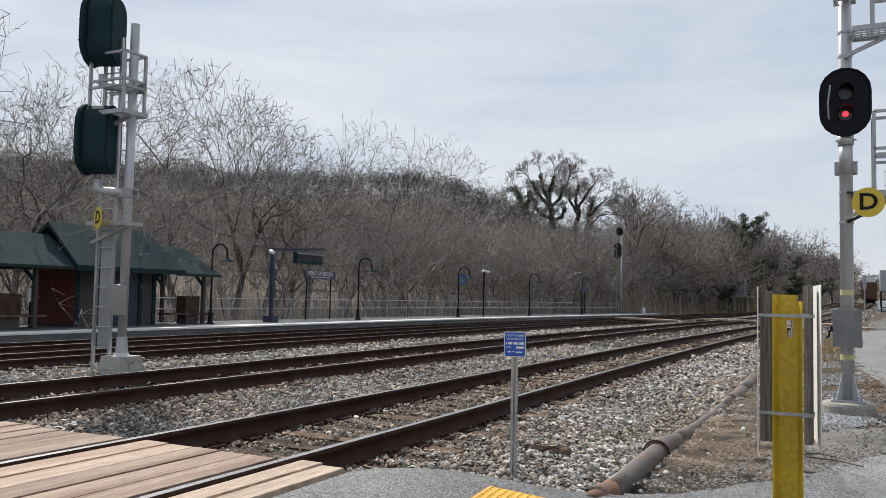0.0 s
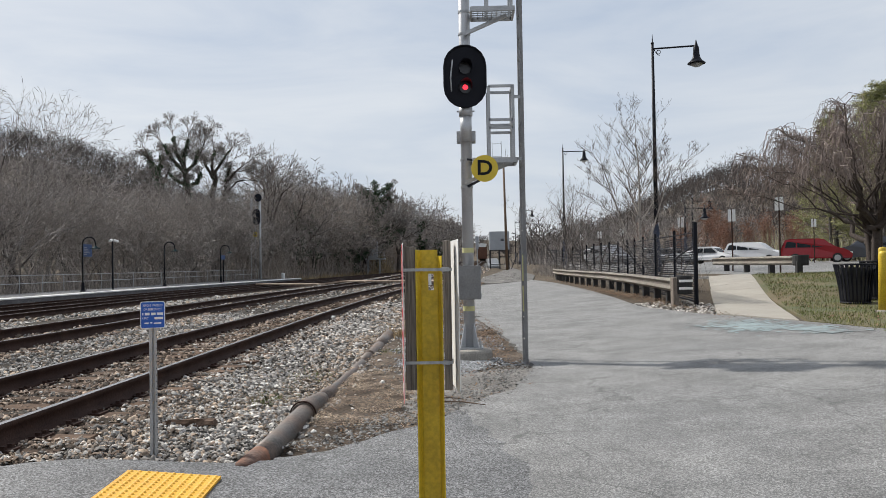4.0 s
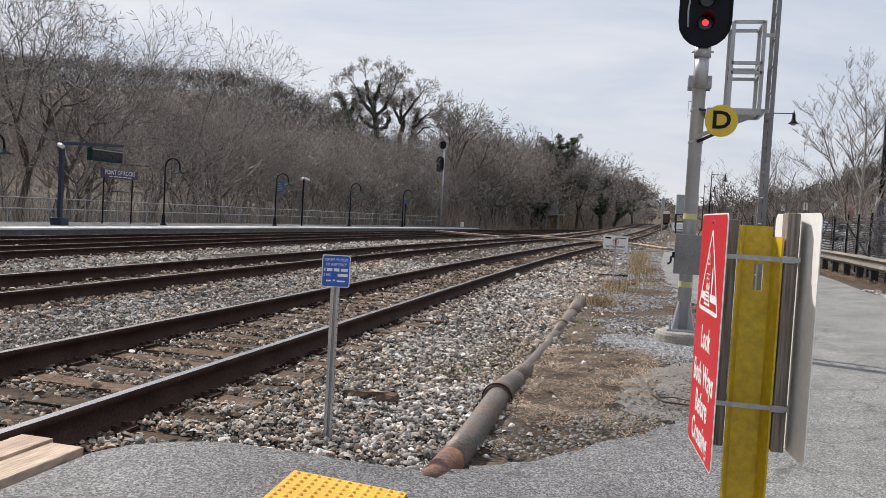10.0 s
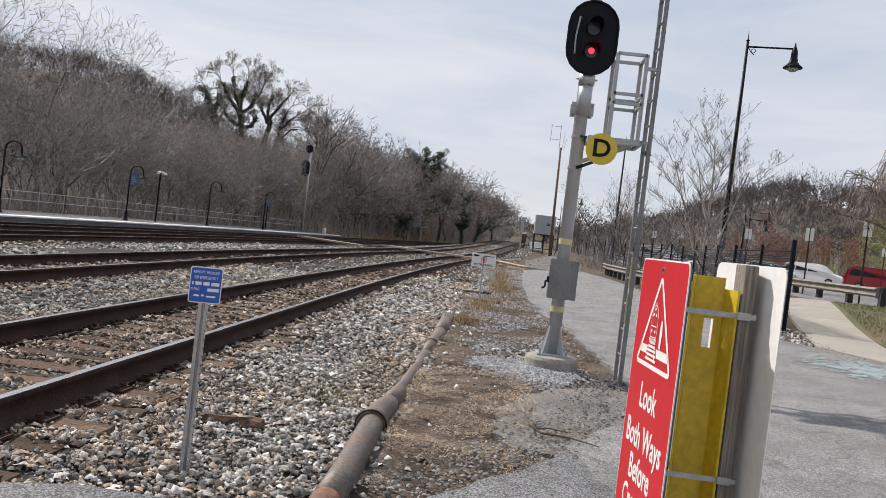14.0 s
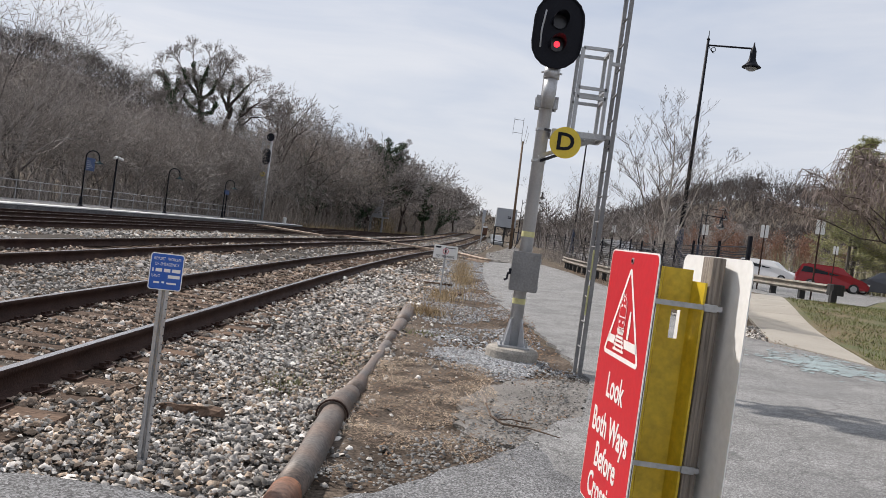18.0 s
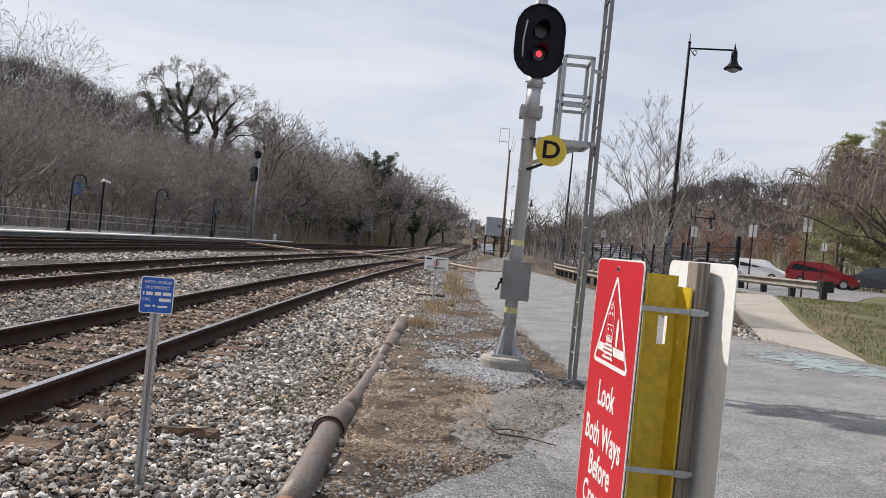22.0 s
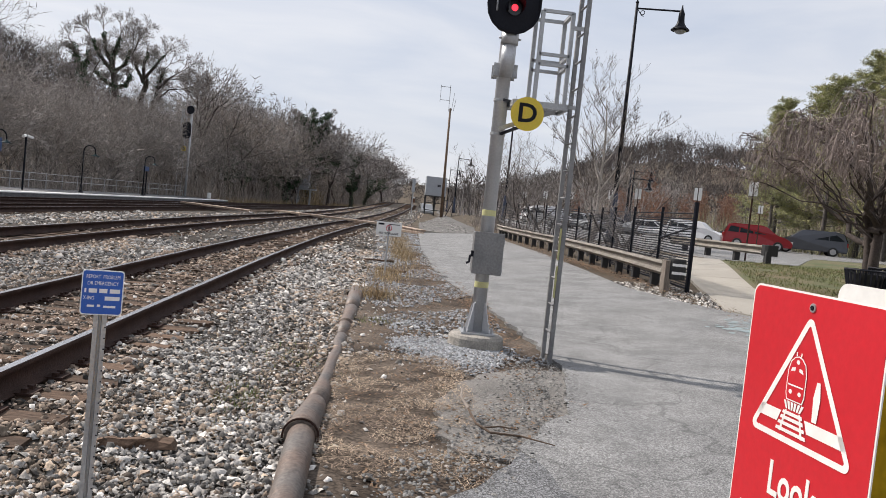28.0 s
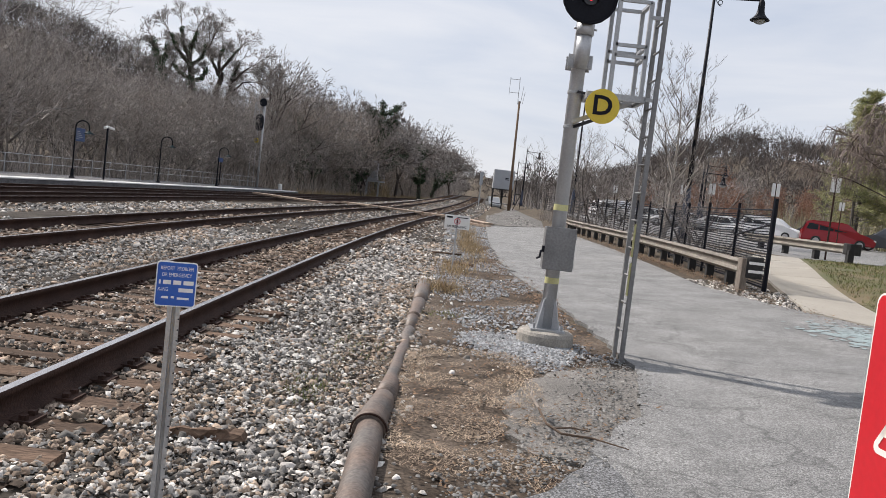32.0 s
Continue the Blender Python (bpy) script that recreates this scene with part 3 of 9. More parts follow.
def build_ground():
    xs = np.unique(np.concatenate([np.arange(-20, 40.1, 1.0), np.arange(-60, 100, 4.0), np.arange(-300, 340, 16.0), np.arange(-3000, 3001, 220.0), [-4500, 4500]]))
    ys = np.unique(np.concatenate([np.arange(-20, 60.1, 1.0), np.arange(-60, 200, 5.0), np.arange(-300, 700, 20.0), np.arange(-3000, 3001, 220.0), [-4500, 4500]]))
    v = [(x, y, terrain(x, y)) for x in xs for y in ys]
    n = len(ys)
    f = [(i * n + j, (i + 1) * n + j, (i + 1) * n + j + 1, i * n + j + 1) for i in range(len(xs) - 1) for j in range(n - 1)]
    ob = raw("ground", v, f, "ground", None, "", True)
    tagged(ob, "brown winter ground rising into wooded hills", "ground", kind="structure")


build_ground()

# ---------------------------------------------------------------- roads, paths, platform
ROAD_LEFT = [(2.42, 6.76), (3.07, 7.65), (3.5, 8.5), (4.0, 9.6), (4.3, 10.7), (4.45, 11.8), (4.4, 14.0), (4.23, 17.0), (3.95, 20.0), (3.75, 24.0), (3.8, 35.0), (4.4, 53.5)]
ROAD_RIGHT = [(8.2, 55.0), (8.6, 45.0), (8.55, 34.0), (8.25, 26.0), (8.0, 21.5), (8.35, 18.6), (8.75, 16.9), (9.4, 14.6), (9.9, 12.6), (10.02, 12.05)]
CONC_EDGE = [(8.38, 8.24), (7.47, 6.0), (6.92, 4.17), (6.3, 1.0), (6.0, -12.0)]


def crossing_rise(x, y):
    """The paving climbs to the rails at the foot crossing."""
    return land(x, y) + 0.205 * (1 - smooth_step(0.9, 3.2, x)) * (1 - smooth_step(5.6, 7.2, y)) + 0.03


def build_paving():
    jag = random.Random(4)
    left = []
    for (x0, y0), (x1, y1) in zip(ROAD_LEFT, ROAD_LEFT[1:]):
        if y0 < 8:
            continue
        n = max(2, int((y1 - y0) / 0.17)) if y0 < 30 else 2
        for k in range(n):
            t = k / n
            y = y0 + (y1 - y0) * t
            left.append((x0 + (x1 - x0) * t + jag.uniform(-0.04, 0.04) + 0.14 * noise.noise(Vector((y * 1.7, 3.0, 0))), y))
    left.append(ROAD_LEFT[-1])
    seam = []
    turns = [(4.1, -12.0), (4.08, 2.0), (3.95, 4.2), (3.92, 5.3), (3.92, 6.3), (3.75, 7.2), (3.55, 8.0), (3.47, 8.45)]
    for (x0, y0), (x1, y1) in zip(turns, turns[1:]):
        n = max(1, int((y1 - y0) / 0.2)) if y0 >= 2 else 1
        seam += [(x0 + (x1 - x0) * k / n + jag.uniform(-0.05, 0.05), y0 + (y1 - y0) * k / n) for k in range(n)]
    road = sheet("road", seam + left + ROAD_RIGHT + CONC_EDGE, 0.0, "asphalt", 0.12, None, "", crossing_rise, 0.9)
    tagged(road, "worn grey asphalt lane with fine cracks", "road", kind="structure")
    near = [(0.53, -12.0), (0.53, 5.28), (0.62, 5.47), (0.80, 5.62), (1.05, 5.73), (1.4, 5.80), (1.7, 5.88), (2.0, 6.02)]
    rim = [(2.0, 6.02), (2.25, 6.42), (2.55, 6.85), (3.07, 7.62), (3.47, 8.45)]
    for (x0, y0), (x1, y1) in zip(rim, rim[1:]):
        near += [(x0 + (x1 - x0) * k / 5 + jag.uniform(-0.05, 0.05), y0 + (y1 - y0) * k / 5) for k in range(1, 5)] + [(x1, y1)]
    older = sheet("road", near[:-1] + [(3.44, 8.43)] + seam[::-1], 0.0, "asphalt_mid", 0.12, None, "", crossing_rise, 0.9)
    tagged(older, "darker patched asphalt approach to the foot crossing", "road", kind="structure")
    # concrete apron, parted by a strip of dark asphalt
    apron = thing("concrete_apron", (0, 0, 0), 0, "pale worn concrete driveway slabs beside the lane", "pavement", kind="structure")
    inner = [(10.06, 12.02), (8.42, 8.22), (7.51, 5.98), (6.96, 4.15), (6.34, 1.0), (6.04, -12.0)]
    sheet("slab", inner[:2] + inner[2:] + [(9.2, -12.0), (9.4, 1.0), (11.95, 8.6), (14.35, 12.75)], 0.034, "concrete", 0.15, apron, "", land, 1.5)
    sheet("asphalt_strip", [(9.22, -12.0), (9.42, 1.0), (11.97, 8.6), (14.37, 12.76), (15.2, 12.98), (12.75, 8.5), (10.2, 1.0), (9.95, -12.0)], 0.030, "asphalt_dark", 0.15, apron, "dark patched asphalt strip", land, 1.5)
    sheet("slab", [(9.97, -12.0), (10.22, 1.0), (12.77, 8.5), (15.22, 12.98), (17.0, 13.5), (24.0, 14.6), (40.0, 14.0), (40, -12)], 0.034, "concrete", 0.15, apron, "", land, 1.5)
    kerb = B()
    line = [(15.2, 13.45), (15.6, 13.58), (17.0, 13.95), (19.0, 14.45), (24.0, 15.2), (40.0, 14.6)]
    for a, b in zip(line, line[1:]):
        za, zb = land(*a) + 0.0, land(*b) + 0.0
        bar(kerb, (*a, za), (*b, zb), 0.2, 0.3)
    tagged(part("kerb", kerb, "footing"), "low pale concrete kerb along the lawn", "kerb", kind="structure")
    # lawn between apron, bollards and parking
    lawn = [(9.55, 15.0), (9.95, 12.75), (10.1, 12.2), (14.3, 13.1), (15.5, 13.75), (17.0, 14.15), (19.0, 14.65), (24.0, 15.4), (40.0, 14.8), (60, 20), (60, 50), (30, 46.5), (22, 39.0), (17.5, 31.75), (13.9, 30.25), (12.05, 24.2)]
    ob = sheet("lawn", lawn, 0.02, "lawn", 0.1, None, "", land, 1.6)
    tagged(ob, "patchy winter lawn, half green and half straw", "grass", kind="structure")
    # footpath of concrete slabs from the lane to the parking
    path = thing("footpath", (0, 0, 0), 0, "pale concrete footpath of square slabs", "path", kind="structure")
    n = 8
    rows = [((8.68 + 3.75 * k / n, 17.4 + 13.1 * k / n), (9.33 + 4.5 * k / n, 14.9 + 15.25 * k / n)) for k in range(n + 1)]
    for (a, b), (c, d) in zip(rows, rows[1:]):
        g = 0.012
        q = [(a[0] + g, a[1] + g), (b[0], b[1] + g), (d[0], d[1] - g), (c[0] + g, c[1] - g)]
        sheet("slab", q, 0.045, "slab", 0.12, path, "", land, 1.2)
    # parking lot
    lot = sheet("parking_lot", [(11.75, 46), (12.1, 32.5), (12.46, 30.55), (13.85, 30.22), (17.5, 31.8), (22.0, 39.05), (30, 46.55), (60, 50.5), (95, 46), (95, 95), (40, 105), (16, 110), (12.6, 75)], 0.03, "asphalt", 0.1, None, "", land, 6)
    tagged(lot, "grey asphalt parking lot behind the lawn", "parking lot", kind="structure")
    # gravel yard past the end of the lane
    yard = sheet("gravel_yard", [(4.5, 53.6), (8.15, 55.1), (9.6, 70), (11.5, 150), (16, 190), (12.5, 190), (8.6, 125), (7.0, 110), (5.2, 75)], 0.035, "yardgravel", 0.1, None, "", land, 8)
    tagged(yard, "grey gravel yard past the lane's end", "gravel", kind="structure")
    edge = B()
    box(edge, 4.3, 55.0, land(6, 55) - 0.1, 8.4, 55.35, land(6, 55) + 0.06, 0.02)
    tagged(part("concrete_sill", edge, "slab"), "pale concrete sill across the lane's end", "kerb", kind="structure")
    # crumbled asphalt between the lane and the dirt
    inner = [(3.40, 8.25), (3.02, 8.35), (2.88, 9.0), (2.98, 9.7), (3.2, 10.5), (3.65, 11.2), (4.1, 11.5), (4.38, 11.6)]
    ragged = []
    for (x0, y0), (x1, y1) in zip(inner, inner[1:]):
        for k in range(5):
            ragged.append((x0 + (x1 - x0) * k / 5 + jag.uniform(-0.06, 0.06), y0 + (y1 - y0) * k / 5 + jag.uniform(-0.05, 0.05)))
    crumb = sheet("crumbled_asphalt", ragged + [(4.5, 11.5), (4.38, 10.7), (4.08, 9.6), (3.6, 8.5)], 0.012, "rubble", 0.06, None, "", lambda x, y: land(x, y) + 0.006 * noise.noise(Vector((x * 3, y * 3, 0))), 0.4)
    tagged(crumb, "crumbled grey asphalt fading into the dirt", "asphalt", kind="structure")
    # dirt verge between ballast and lane
    verge = sheet("dirt_verge", [(1.98, 5.98), (2.25, 6.38), (2.5, 6.78), (3.05, 7.6), (3.5, 8.45), (4.0, 9.55), (4.3, 10.65), (4.45, 11.7), (4.41, 14), (4.25, 17), (3.97, 20), (3.8, 24), (3.82, 35), (4.4, 53.4), (5.0, 75), (5.6, 90), (4.2, 74), (2.5, 40), (2.1, 25), (1.9, 15), (1.85, 9)], 0.0, "dirt", 0.1, None, "", lambda x, y: land(x, y) - 0.02 + 0.03 * noise.noise(Vector((x * 1.5, y * 1.5, 0))), 0.7)
    tagged(verge, "trampled brown dirt verge beside the ballast", "dirt", kind="structure")


build_paving()


# ---------------------------------------------------------------- the line: ballast, ties, rails
def bed_height(x):
    """The ballast's cross-section at a place across the line (from the near rail)."""
    z = TIE_TOP - 0.02
    z -= 0.115 * smooth_step(0.45, 1.4, x)
    z -= 0.07 * (1 - abs(max(-1, min(1, (x + 2.8) / 0.7)))) * 0.6
    z -= 0.36 * (1 - smooth_step(-11.6, -7.2, x))
    return z


def bed_over(x, y):
    return bed_height(x) + climb(x, y) + 0.02 * noise.noise(Vector((x * 1.3, y * 1.3, 5)))


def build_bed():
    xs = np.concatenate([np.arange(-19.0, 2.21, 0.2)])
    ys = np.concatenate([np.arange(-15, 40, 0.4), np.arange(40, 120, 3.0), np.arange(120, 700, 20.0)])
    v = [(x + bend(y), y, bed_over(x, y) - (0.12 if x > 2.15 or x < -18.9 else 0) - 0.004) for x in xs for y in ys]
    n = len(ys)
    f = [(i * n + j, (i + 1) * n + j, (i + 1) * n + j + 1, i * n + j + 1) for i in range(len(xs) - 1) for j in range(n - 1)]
    tagged(raw("ballast_bed", v, f, "bed", None, "", True), "crushed-stone bed under the tracks, dark for the shade between stones", "ballast", kind="structure")


build_bed()

RAIL = [(-0.075, -0.186), (0.075, -0.186), (0.075, -0.172), (0.012, -0.150), (0.009, -0.055), (0.034, -0.040), (0.036, -0.010), (0.028, 0.0), (-0.028, 0.0), (-0.036, -0.010), (-0.034, -0.040), (-0.009, -0.055), (-0.012, -0.150), (-0.075, -0.172)]


def rail_mesh(name, x, ys, parent, extra=None, rz=RAIL_Z):
    v, f, k = [], [], len(RAIL)
    for y in ys:
        cx = x + (extra(y) if extra else bend(y))
        v += [(cx + a, y, rz + climb(x, y) + b) for a, b in RAIL]
    for j in range(len(ys) - 1):
        for i in range(k):
            if i != 7:
                f.append((j * k + i, j * k + (i + 1) % k, (j + 1) * k + (i + 1) % k, (j + 1) * k + i))
    rail = raw(name, v, f, "rail", parent, "rust-brown steel rail")
    v, f = [], []
    for y in ys:
        cx = x + (extra(y) if extra else bend(y))
        v += [(cx - 0.029, y, rz + climb(x, y)), (cx + 0.029, y, rz + climb(x, y))]
    for j in range(len(ys) - 1):
        f.append((2 * j, 2 * j + 1, 2 * j + 3, 2 * j + 2))
    raw("running_face", v, f, "railtop", rail, "polished top of the rail")
    return rail


def tie_mesh(seed):
    bm = B()
    r = random.Random(seed)
    box(bm, -1.3, -0.11, -0.17, 1.3, 0.11, 0.0)
    bmesh.ops.subdivide_edges(bm, edges=[e for e in bm.edges if e.calc_length() > 1], cuts=5)
    for v in bm.verts:
        v.co += Vector((r.uniform(-0.03, 0.03), r.uniform(-0.012, 0.012), r.uniform(-0.012, 0.006)))
    me = bpy.data.meshes.new("tie")
    bmesh.ops.recalc_face_normals(bm, faces=bm.faces)
    bm.to_mesh(me)
    bm.free()
    me.materials.append(M["tie"])
    return me


TIES = [tie_mesh(k) for k in range(5)]
YS = list(np.concatenate([np.arange(-15, 60, 5.0), np.arange(60, 240, 6.0), np.arange(240, 900, 30.0)]))


def plate_mesh():
    bm = B()
    box(bm, -0.18, -0.09, 0.0, 0.18, 0.09, 0.018)
    for sx in (-0.12, 0.12):
        for sy in (-0.05, 0.05):
            box(bm, sx - 0.02, sy - 0.02, 0.0, sx + 0.02, sy + 0.02, 0.045)
    me = bpy.data.meshes.new("tie_plate")
    bm.to_mesh(me)
    bm.free()
    me.materials.append(M["rail"])
    return me


PLATE = plate_mesh()


def track(x, label, y_near, y_tie, extra=None, plates=False, dz=0.0):
    """A track: two rails on timber ties; x is the right-hand rail."""
    t = thing("track", (0, 0, 0), 0, label, "railway track", "tracks", "structure")
    ys = [y for y in YS if y >= y_near]
    rail_mesh("rail", x, ys, t, extra, RAIL_Z + dz)
    rail_mesh("rail", x - 1.51, ys, t, extra, RAIL_Z + dz)
    r = random.Random(int(-x * 10) + 3)
    y, n = 5.6, 0
    far_v, far_f = [], []
    while y < 160:
        cx = x - 0.755 + (extra(y) if extra else bend(y))
        if y < y_tie:
            ob = new("tie", TIES[r.randrange(5)])
            ob.parent = t
            ob.matrix_basis = pose(cx + r.uniform(-0.06, 0.06), y, TIE_TOP + dz + climb(x, y) + r.uniform(-0.012, 0.006), 0, 0, r.uniform(-1.5, 1.5))
            if plates and y < 20:
                for dx in (0.755, -0.755):
                    p = new("tie_plate", PLATE)
                    p.parent = t
                    p.matrix_basis = pose(cx + dx, y, TIE_TOP + 0.004)
        else:
            k = len(far_v)
            far_v += [(cx + a, y + b, TIE_TOP + dz + climb(x, y)) for a, b in ((-1.3, -0.11), (1.3, -0.11), (1.3, 0.11), (-1.3, 0.11))]
            far_v += [(cx + a, y + b, TIE_TOP + dz + climb(x, y) - 0.15) for a, b in ((-1.3, -0.11), (1.3, -0.11), (1.3, 0.11), (-1.3, 0.11))]
            far_f += [(k, k + 1, k + 2, k + 3), (k, k + 4, k + 5, k + 1), (k + 1, k + 5, k + 6, k + 2), (k + 2, k + 6, k + 7, k + 3), (k + 3, k + 7, k + 4, k)]
        y += 0.5
    tagged(raw("far_ties", far_v, far_f, "tie", t), kind="stuff")
    return t


def bend_c(y):
    """The platform track runs in towards the through tracks."""
    return 7.5 * smooth_step(30, 230, y) + 0.022 * max(0.0, y - 100) + 2.0 * smooth_step(35, 110, y) + 6.2 * smooth_step(90, 220, y)


track(0.0, "near railway track of rusty rails on worn timber ties", -15, 50, None, True)
track(-4.15, "second railway track of rusty rails on timber ties", -15, 42)
track(-12.4, "third railway track with dark rails", -15, 30, bend_c, False, -0.35)
track(-15.9, "platform railway track with dark rails", -15, 24, bend_c, False, -0.35)


# ---------------------------------------------------------------- loose stones
def rock_shapes(seed, n=16):
    r = np.random.RandomState(seed)
    out = []
    ring = np.array([(1, 0, -0.4), (0.3, 0.95, -0.4), (-0.8, 0.6, -0.4), (-0.8, -0.6, -0.4), (0.3, -0.95, -0.4)]) * (0.5, 0.5, 1)
    cap = np.array([(0.3, 0.05, 0.45), (-0.15, 0.28, 0.45), (-0.15, -0.28, 0.45)])
    base = np.concatenate([ring, cap])
    tri = np.array([(5, 6, 7), (0, 1, 5), (1, 6, 5), (1, 2, 6), (2, 3, 6), (3, 7, 6), (3, 4, 7), (4, 5, 7), (4, 0, 5)])
    for _ in range(n):
        v = base * (r.uniform(0.95, 1.75), r.uniform(0.65, 1.1), r.uniform(0.45, 0.85)) + r.uniform(-0.22, 0.22, (8, 3))
        out.append(v)
    return np.array(out), tri


ROCKS, ROCK_TRI = rock_shapes(3)


def stones(name, places, sizes, mat, label, category, seed=1, flat=0.75):
    """Many stones in one mesh."""
    r = np.random.RandomState(seed)
    n = len(places)
    shape = ROCKS[r.randint(0, len(ROCKS), n)]
    a = r.uniform(0, 2 * np.pi, n)
    b = r.normal(0, 0.42, n)
    c, s, cb, sb = np.cos(a), np.sin(a), np.cos(b), np.sin(b)
    rz = np.zeros((n, 3, 3))
    rz[:, 0, 0], rz[:, 0, 1], rz[:, 1, 0], rz[:, 1, 1], rz[:, 2, 2] = c, -s, s, c, 1
    rx = np.zeros((n, 3, 3))
    rx[:, 0, 0], rx[:, 1, 1], rx[:, 1, 2], rx[:, 2, 1], rx[:, 2, 2] = 1, cb, -sb, sb, cb
    m = rz @ rx
    shape = shape * (1, 1, flat)
    v = np.einsum("nij,nkj->nki", m, shape) * sizes[:, None, None] + places[:, None, :]
    f = ROCK_TRI[None] + (np.arange(n) * 8)[:, None, None]
    return tagged(raw(name, v.reshape(-1, 3), f.reshape(-1, 3), mat), label, category, kind="stuff")


def scatter(r, x0, x1, y0, y1, per, keep=None):
    """Random places over a rectangle, thinning out with distance."""
    n = int((x1 - x0) * (y1 - y0) * per)
    p = np.column_stack([r.uniform(x0, x1, n), r.uniform(y0, y1, n)])
    if keep is not None:
        p = p[keep(p)]
    return p


def build_stones():
    r = np.random.RandomState(11)
    rails = (0.0, -1.51, -4.15, -5.66, -12.4, -13.91, -15.9, -17.41)

    def clear(p):
        ok = np.ones(len(p), bool)
        for q in rails:
            ok &= np.abs(p[:, 0] - q) > 0.09
        # between the near rails the ties show through
        tie = (np.mod(p[:, 1] - 5.6 + 0.125, 0.5) < 0.25) & (p[:, 0] > -2.1) & (p[:, 0] < 0.60)
        ok &= ~tie | (r.uniform(0, 1, len(p)) < 0.05)
        ok &= ~((p[:, 0] > 0.50) & (p[:, 1] < 5.47 + 0.24 * p[:, 0]))
        return ok

    sets = [scatter(r, 0.05, 2.1, 5.3, 11, 2300, clear), scatter(r, 0.05, 2.15, 11, 20, 850, clear), scatter(r, -4.1, 0.05, 5.35, 12, 950, clear),
            scatter(r, -4.1, 0.05, 12, 24, 330, clear), scatter(r, -8.0, -4.1, 4, 20, 150, clear), scatter(r, -18.0, -8.0, 6, 24, 45, clear), scatter(r, -12.3, 2.2, 24, 50, 24, clear), scatter(r, 0.05, 2.2, 20, 30, 260, clear), scatter(r, -8.0, 2.3, 50, 120, 9, clear)]
    p = np.concatenate(sets)
    z = np.array([bed_over(x, y) for x, y in p])
    # drifts: some spots are bare, others heaped
    heap = np.array([noise.noise(Vector((x * 0.9, y * 0.9, 7))) for x, y in p])
    keep = (heap > -0.3) | (r.uniform(0, 1, len(p)) < 0.45)
    p, z = p[keep], z[keep]
    size = r.gamma(4.2, 0.0064, len(p)).clip(0.012, 0.066)
    size *= 1 + 1.3 * np.clip((p[:, 1] - 10) / 18, 0, 1) + 1.2 * np.clip((p[:, 1] - 48) / 30, 0, 1) + 0.5 * np.clip((-4.0 - p[:, 0]) / 6, 0, 1)
    far = np.array([bend(y) for y in p[:, 1]])
    places = np.column_stack([p[:, 0] + far, p[:, 1], z + size * 0.12 + r.uniform(-0.012, 0.044, len(p))])
    inside = ((p[:, 0] > -2.2) & (p[:, 0] < 0.35 + 0.25 * r.uniform(-1, 1, len(p)))) | ((p[:, 0] > -6.2) & (p[:, 0] < -3.7))
    inside &= r.uniform(0, 1, len(p)) < 0.75
    soiled = np.array([noise.noise(Vector((x * 0.7, y * 0.45, 21))) for x, y in p]) + 0.35 * np.clip((p[:, 0] - 1.0) / 1.0, 0, 1)
    tan = ~inside & (r.uniform(0, 1, len(p)) < 0.14 + 0.50 * np.clip(soiled * 2.2, 0, 1))
    # Beyond the near track most stones are darker: backlit shade in their colour.
    off = p[:, 0] < -1.9
    dull = ~inside & ~tan & ((off & (r.uniform(0, 1, len(p)) < 0.8)) | (r.uniform(0, 1, len(p)) < 0.30))
    stones("dull_ballast", places[dull], size[dull], "dullstone", "dull grey ballast, mostly darkened for backlit shade", "ballast", 35)
    light = ~inside & ~tan & ~dull
    stones("ballast_stones", places[light], size[light], "stone", "loose grey crushed ballast stones", "ballast", 5)
    stones("tan_ballast", places[tan], size[tan], "tan_stone", "tan and brown stones among the ballast", "ballast", 25)
    stones("stained_ballast", places[inside], size[inside], "stained", "rust-stained crushed stones between the rails", "ballast", 15)
    # fine blue-grey gravel round the signal's foot
    g = scatter(r, 2.2, 4.45, 11.0, 13.7, 2300)
    lump = np.array([noise.noise(Vector((x * 1.4, y * 1.4, 2))) for x, y in g])
    d = np.hypot((g[:, 0] - 3.35) / 1.0, (g[:, 1] - 12.3) / 1.0)
    ok = d + 0.55 * lump + r.normal(0, 0.12, len(g)) < 0.85
    g, d = g[ok], d[ok]
    g = np.column_stack([g, np.array([land(i, j) for i, j in g]) + 0.03 * np.clip(1 - d, 0, 1)])
    stones("gravel_heap", g, r.uniform(0.016, 0.042, len(g)), "gravel", "low spread of blue-grey gravel round the signal's foot", "gravel", 6)
    # crumbled asphalt along the lane's broken edge
    bits = []
    for (x0, y0), (x1, y1) in zip(ROAD_LEFT, ROAD_LEFT[1:6]):
        t = r.uniform(0, 1, 420)
        bits.append(np.column_stack([x0 + (x1 - x0) * t + r.normal(-0.25, 0.22, 420), y0 + (y1 - y0) * t + r.normal(0, 0.05, 420)]))
    q = np.concatenate(bits)
    places = np.column_stack([q, [crossing_rise(x, y) + 0.002 for x, y in q]])
    stones("asphalt_crumbs", places, r.gamma(3.0, 0.006, len(q)).clip(0.006, 0.03), "crumb", "crumbled grey asphalt along the lane's broken edge", "rubble", 9, 0.6)
    # crumbs thinning out over the dirt
    t = r.uniform(0, 1, 1700)
    q = np.column_stack([3.05 + 1.1 * t + r.normal(0, 0.30, 1700), 8.1 + 3.5 * t ** 0.8 + r.normal(0, 0.45, 1700)])
    q = q[q[:, 0] > 2.5]
    places = np.column_stack([q, [land(x, y) + 0.012 for x, y in q]])
    stones("asphalt_grit", places, r.gamma(3.0, 0.0042, len(q)).clip(0.005, 0.024), "crumb", "grey grit strewn over the dirt", "rubble", 19, 0.6)
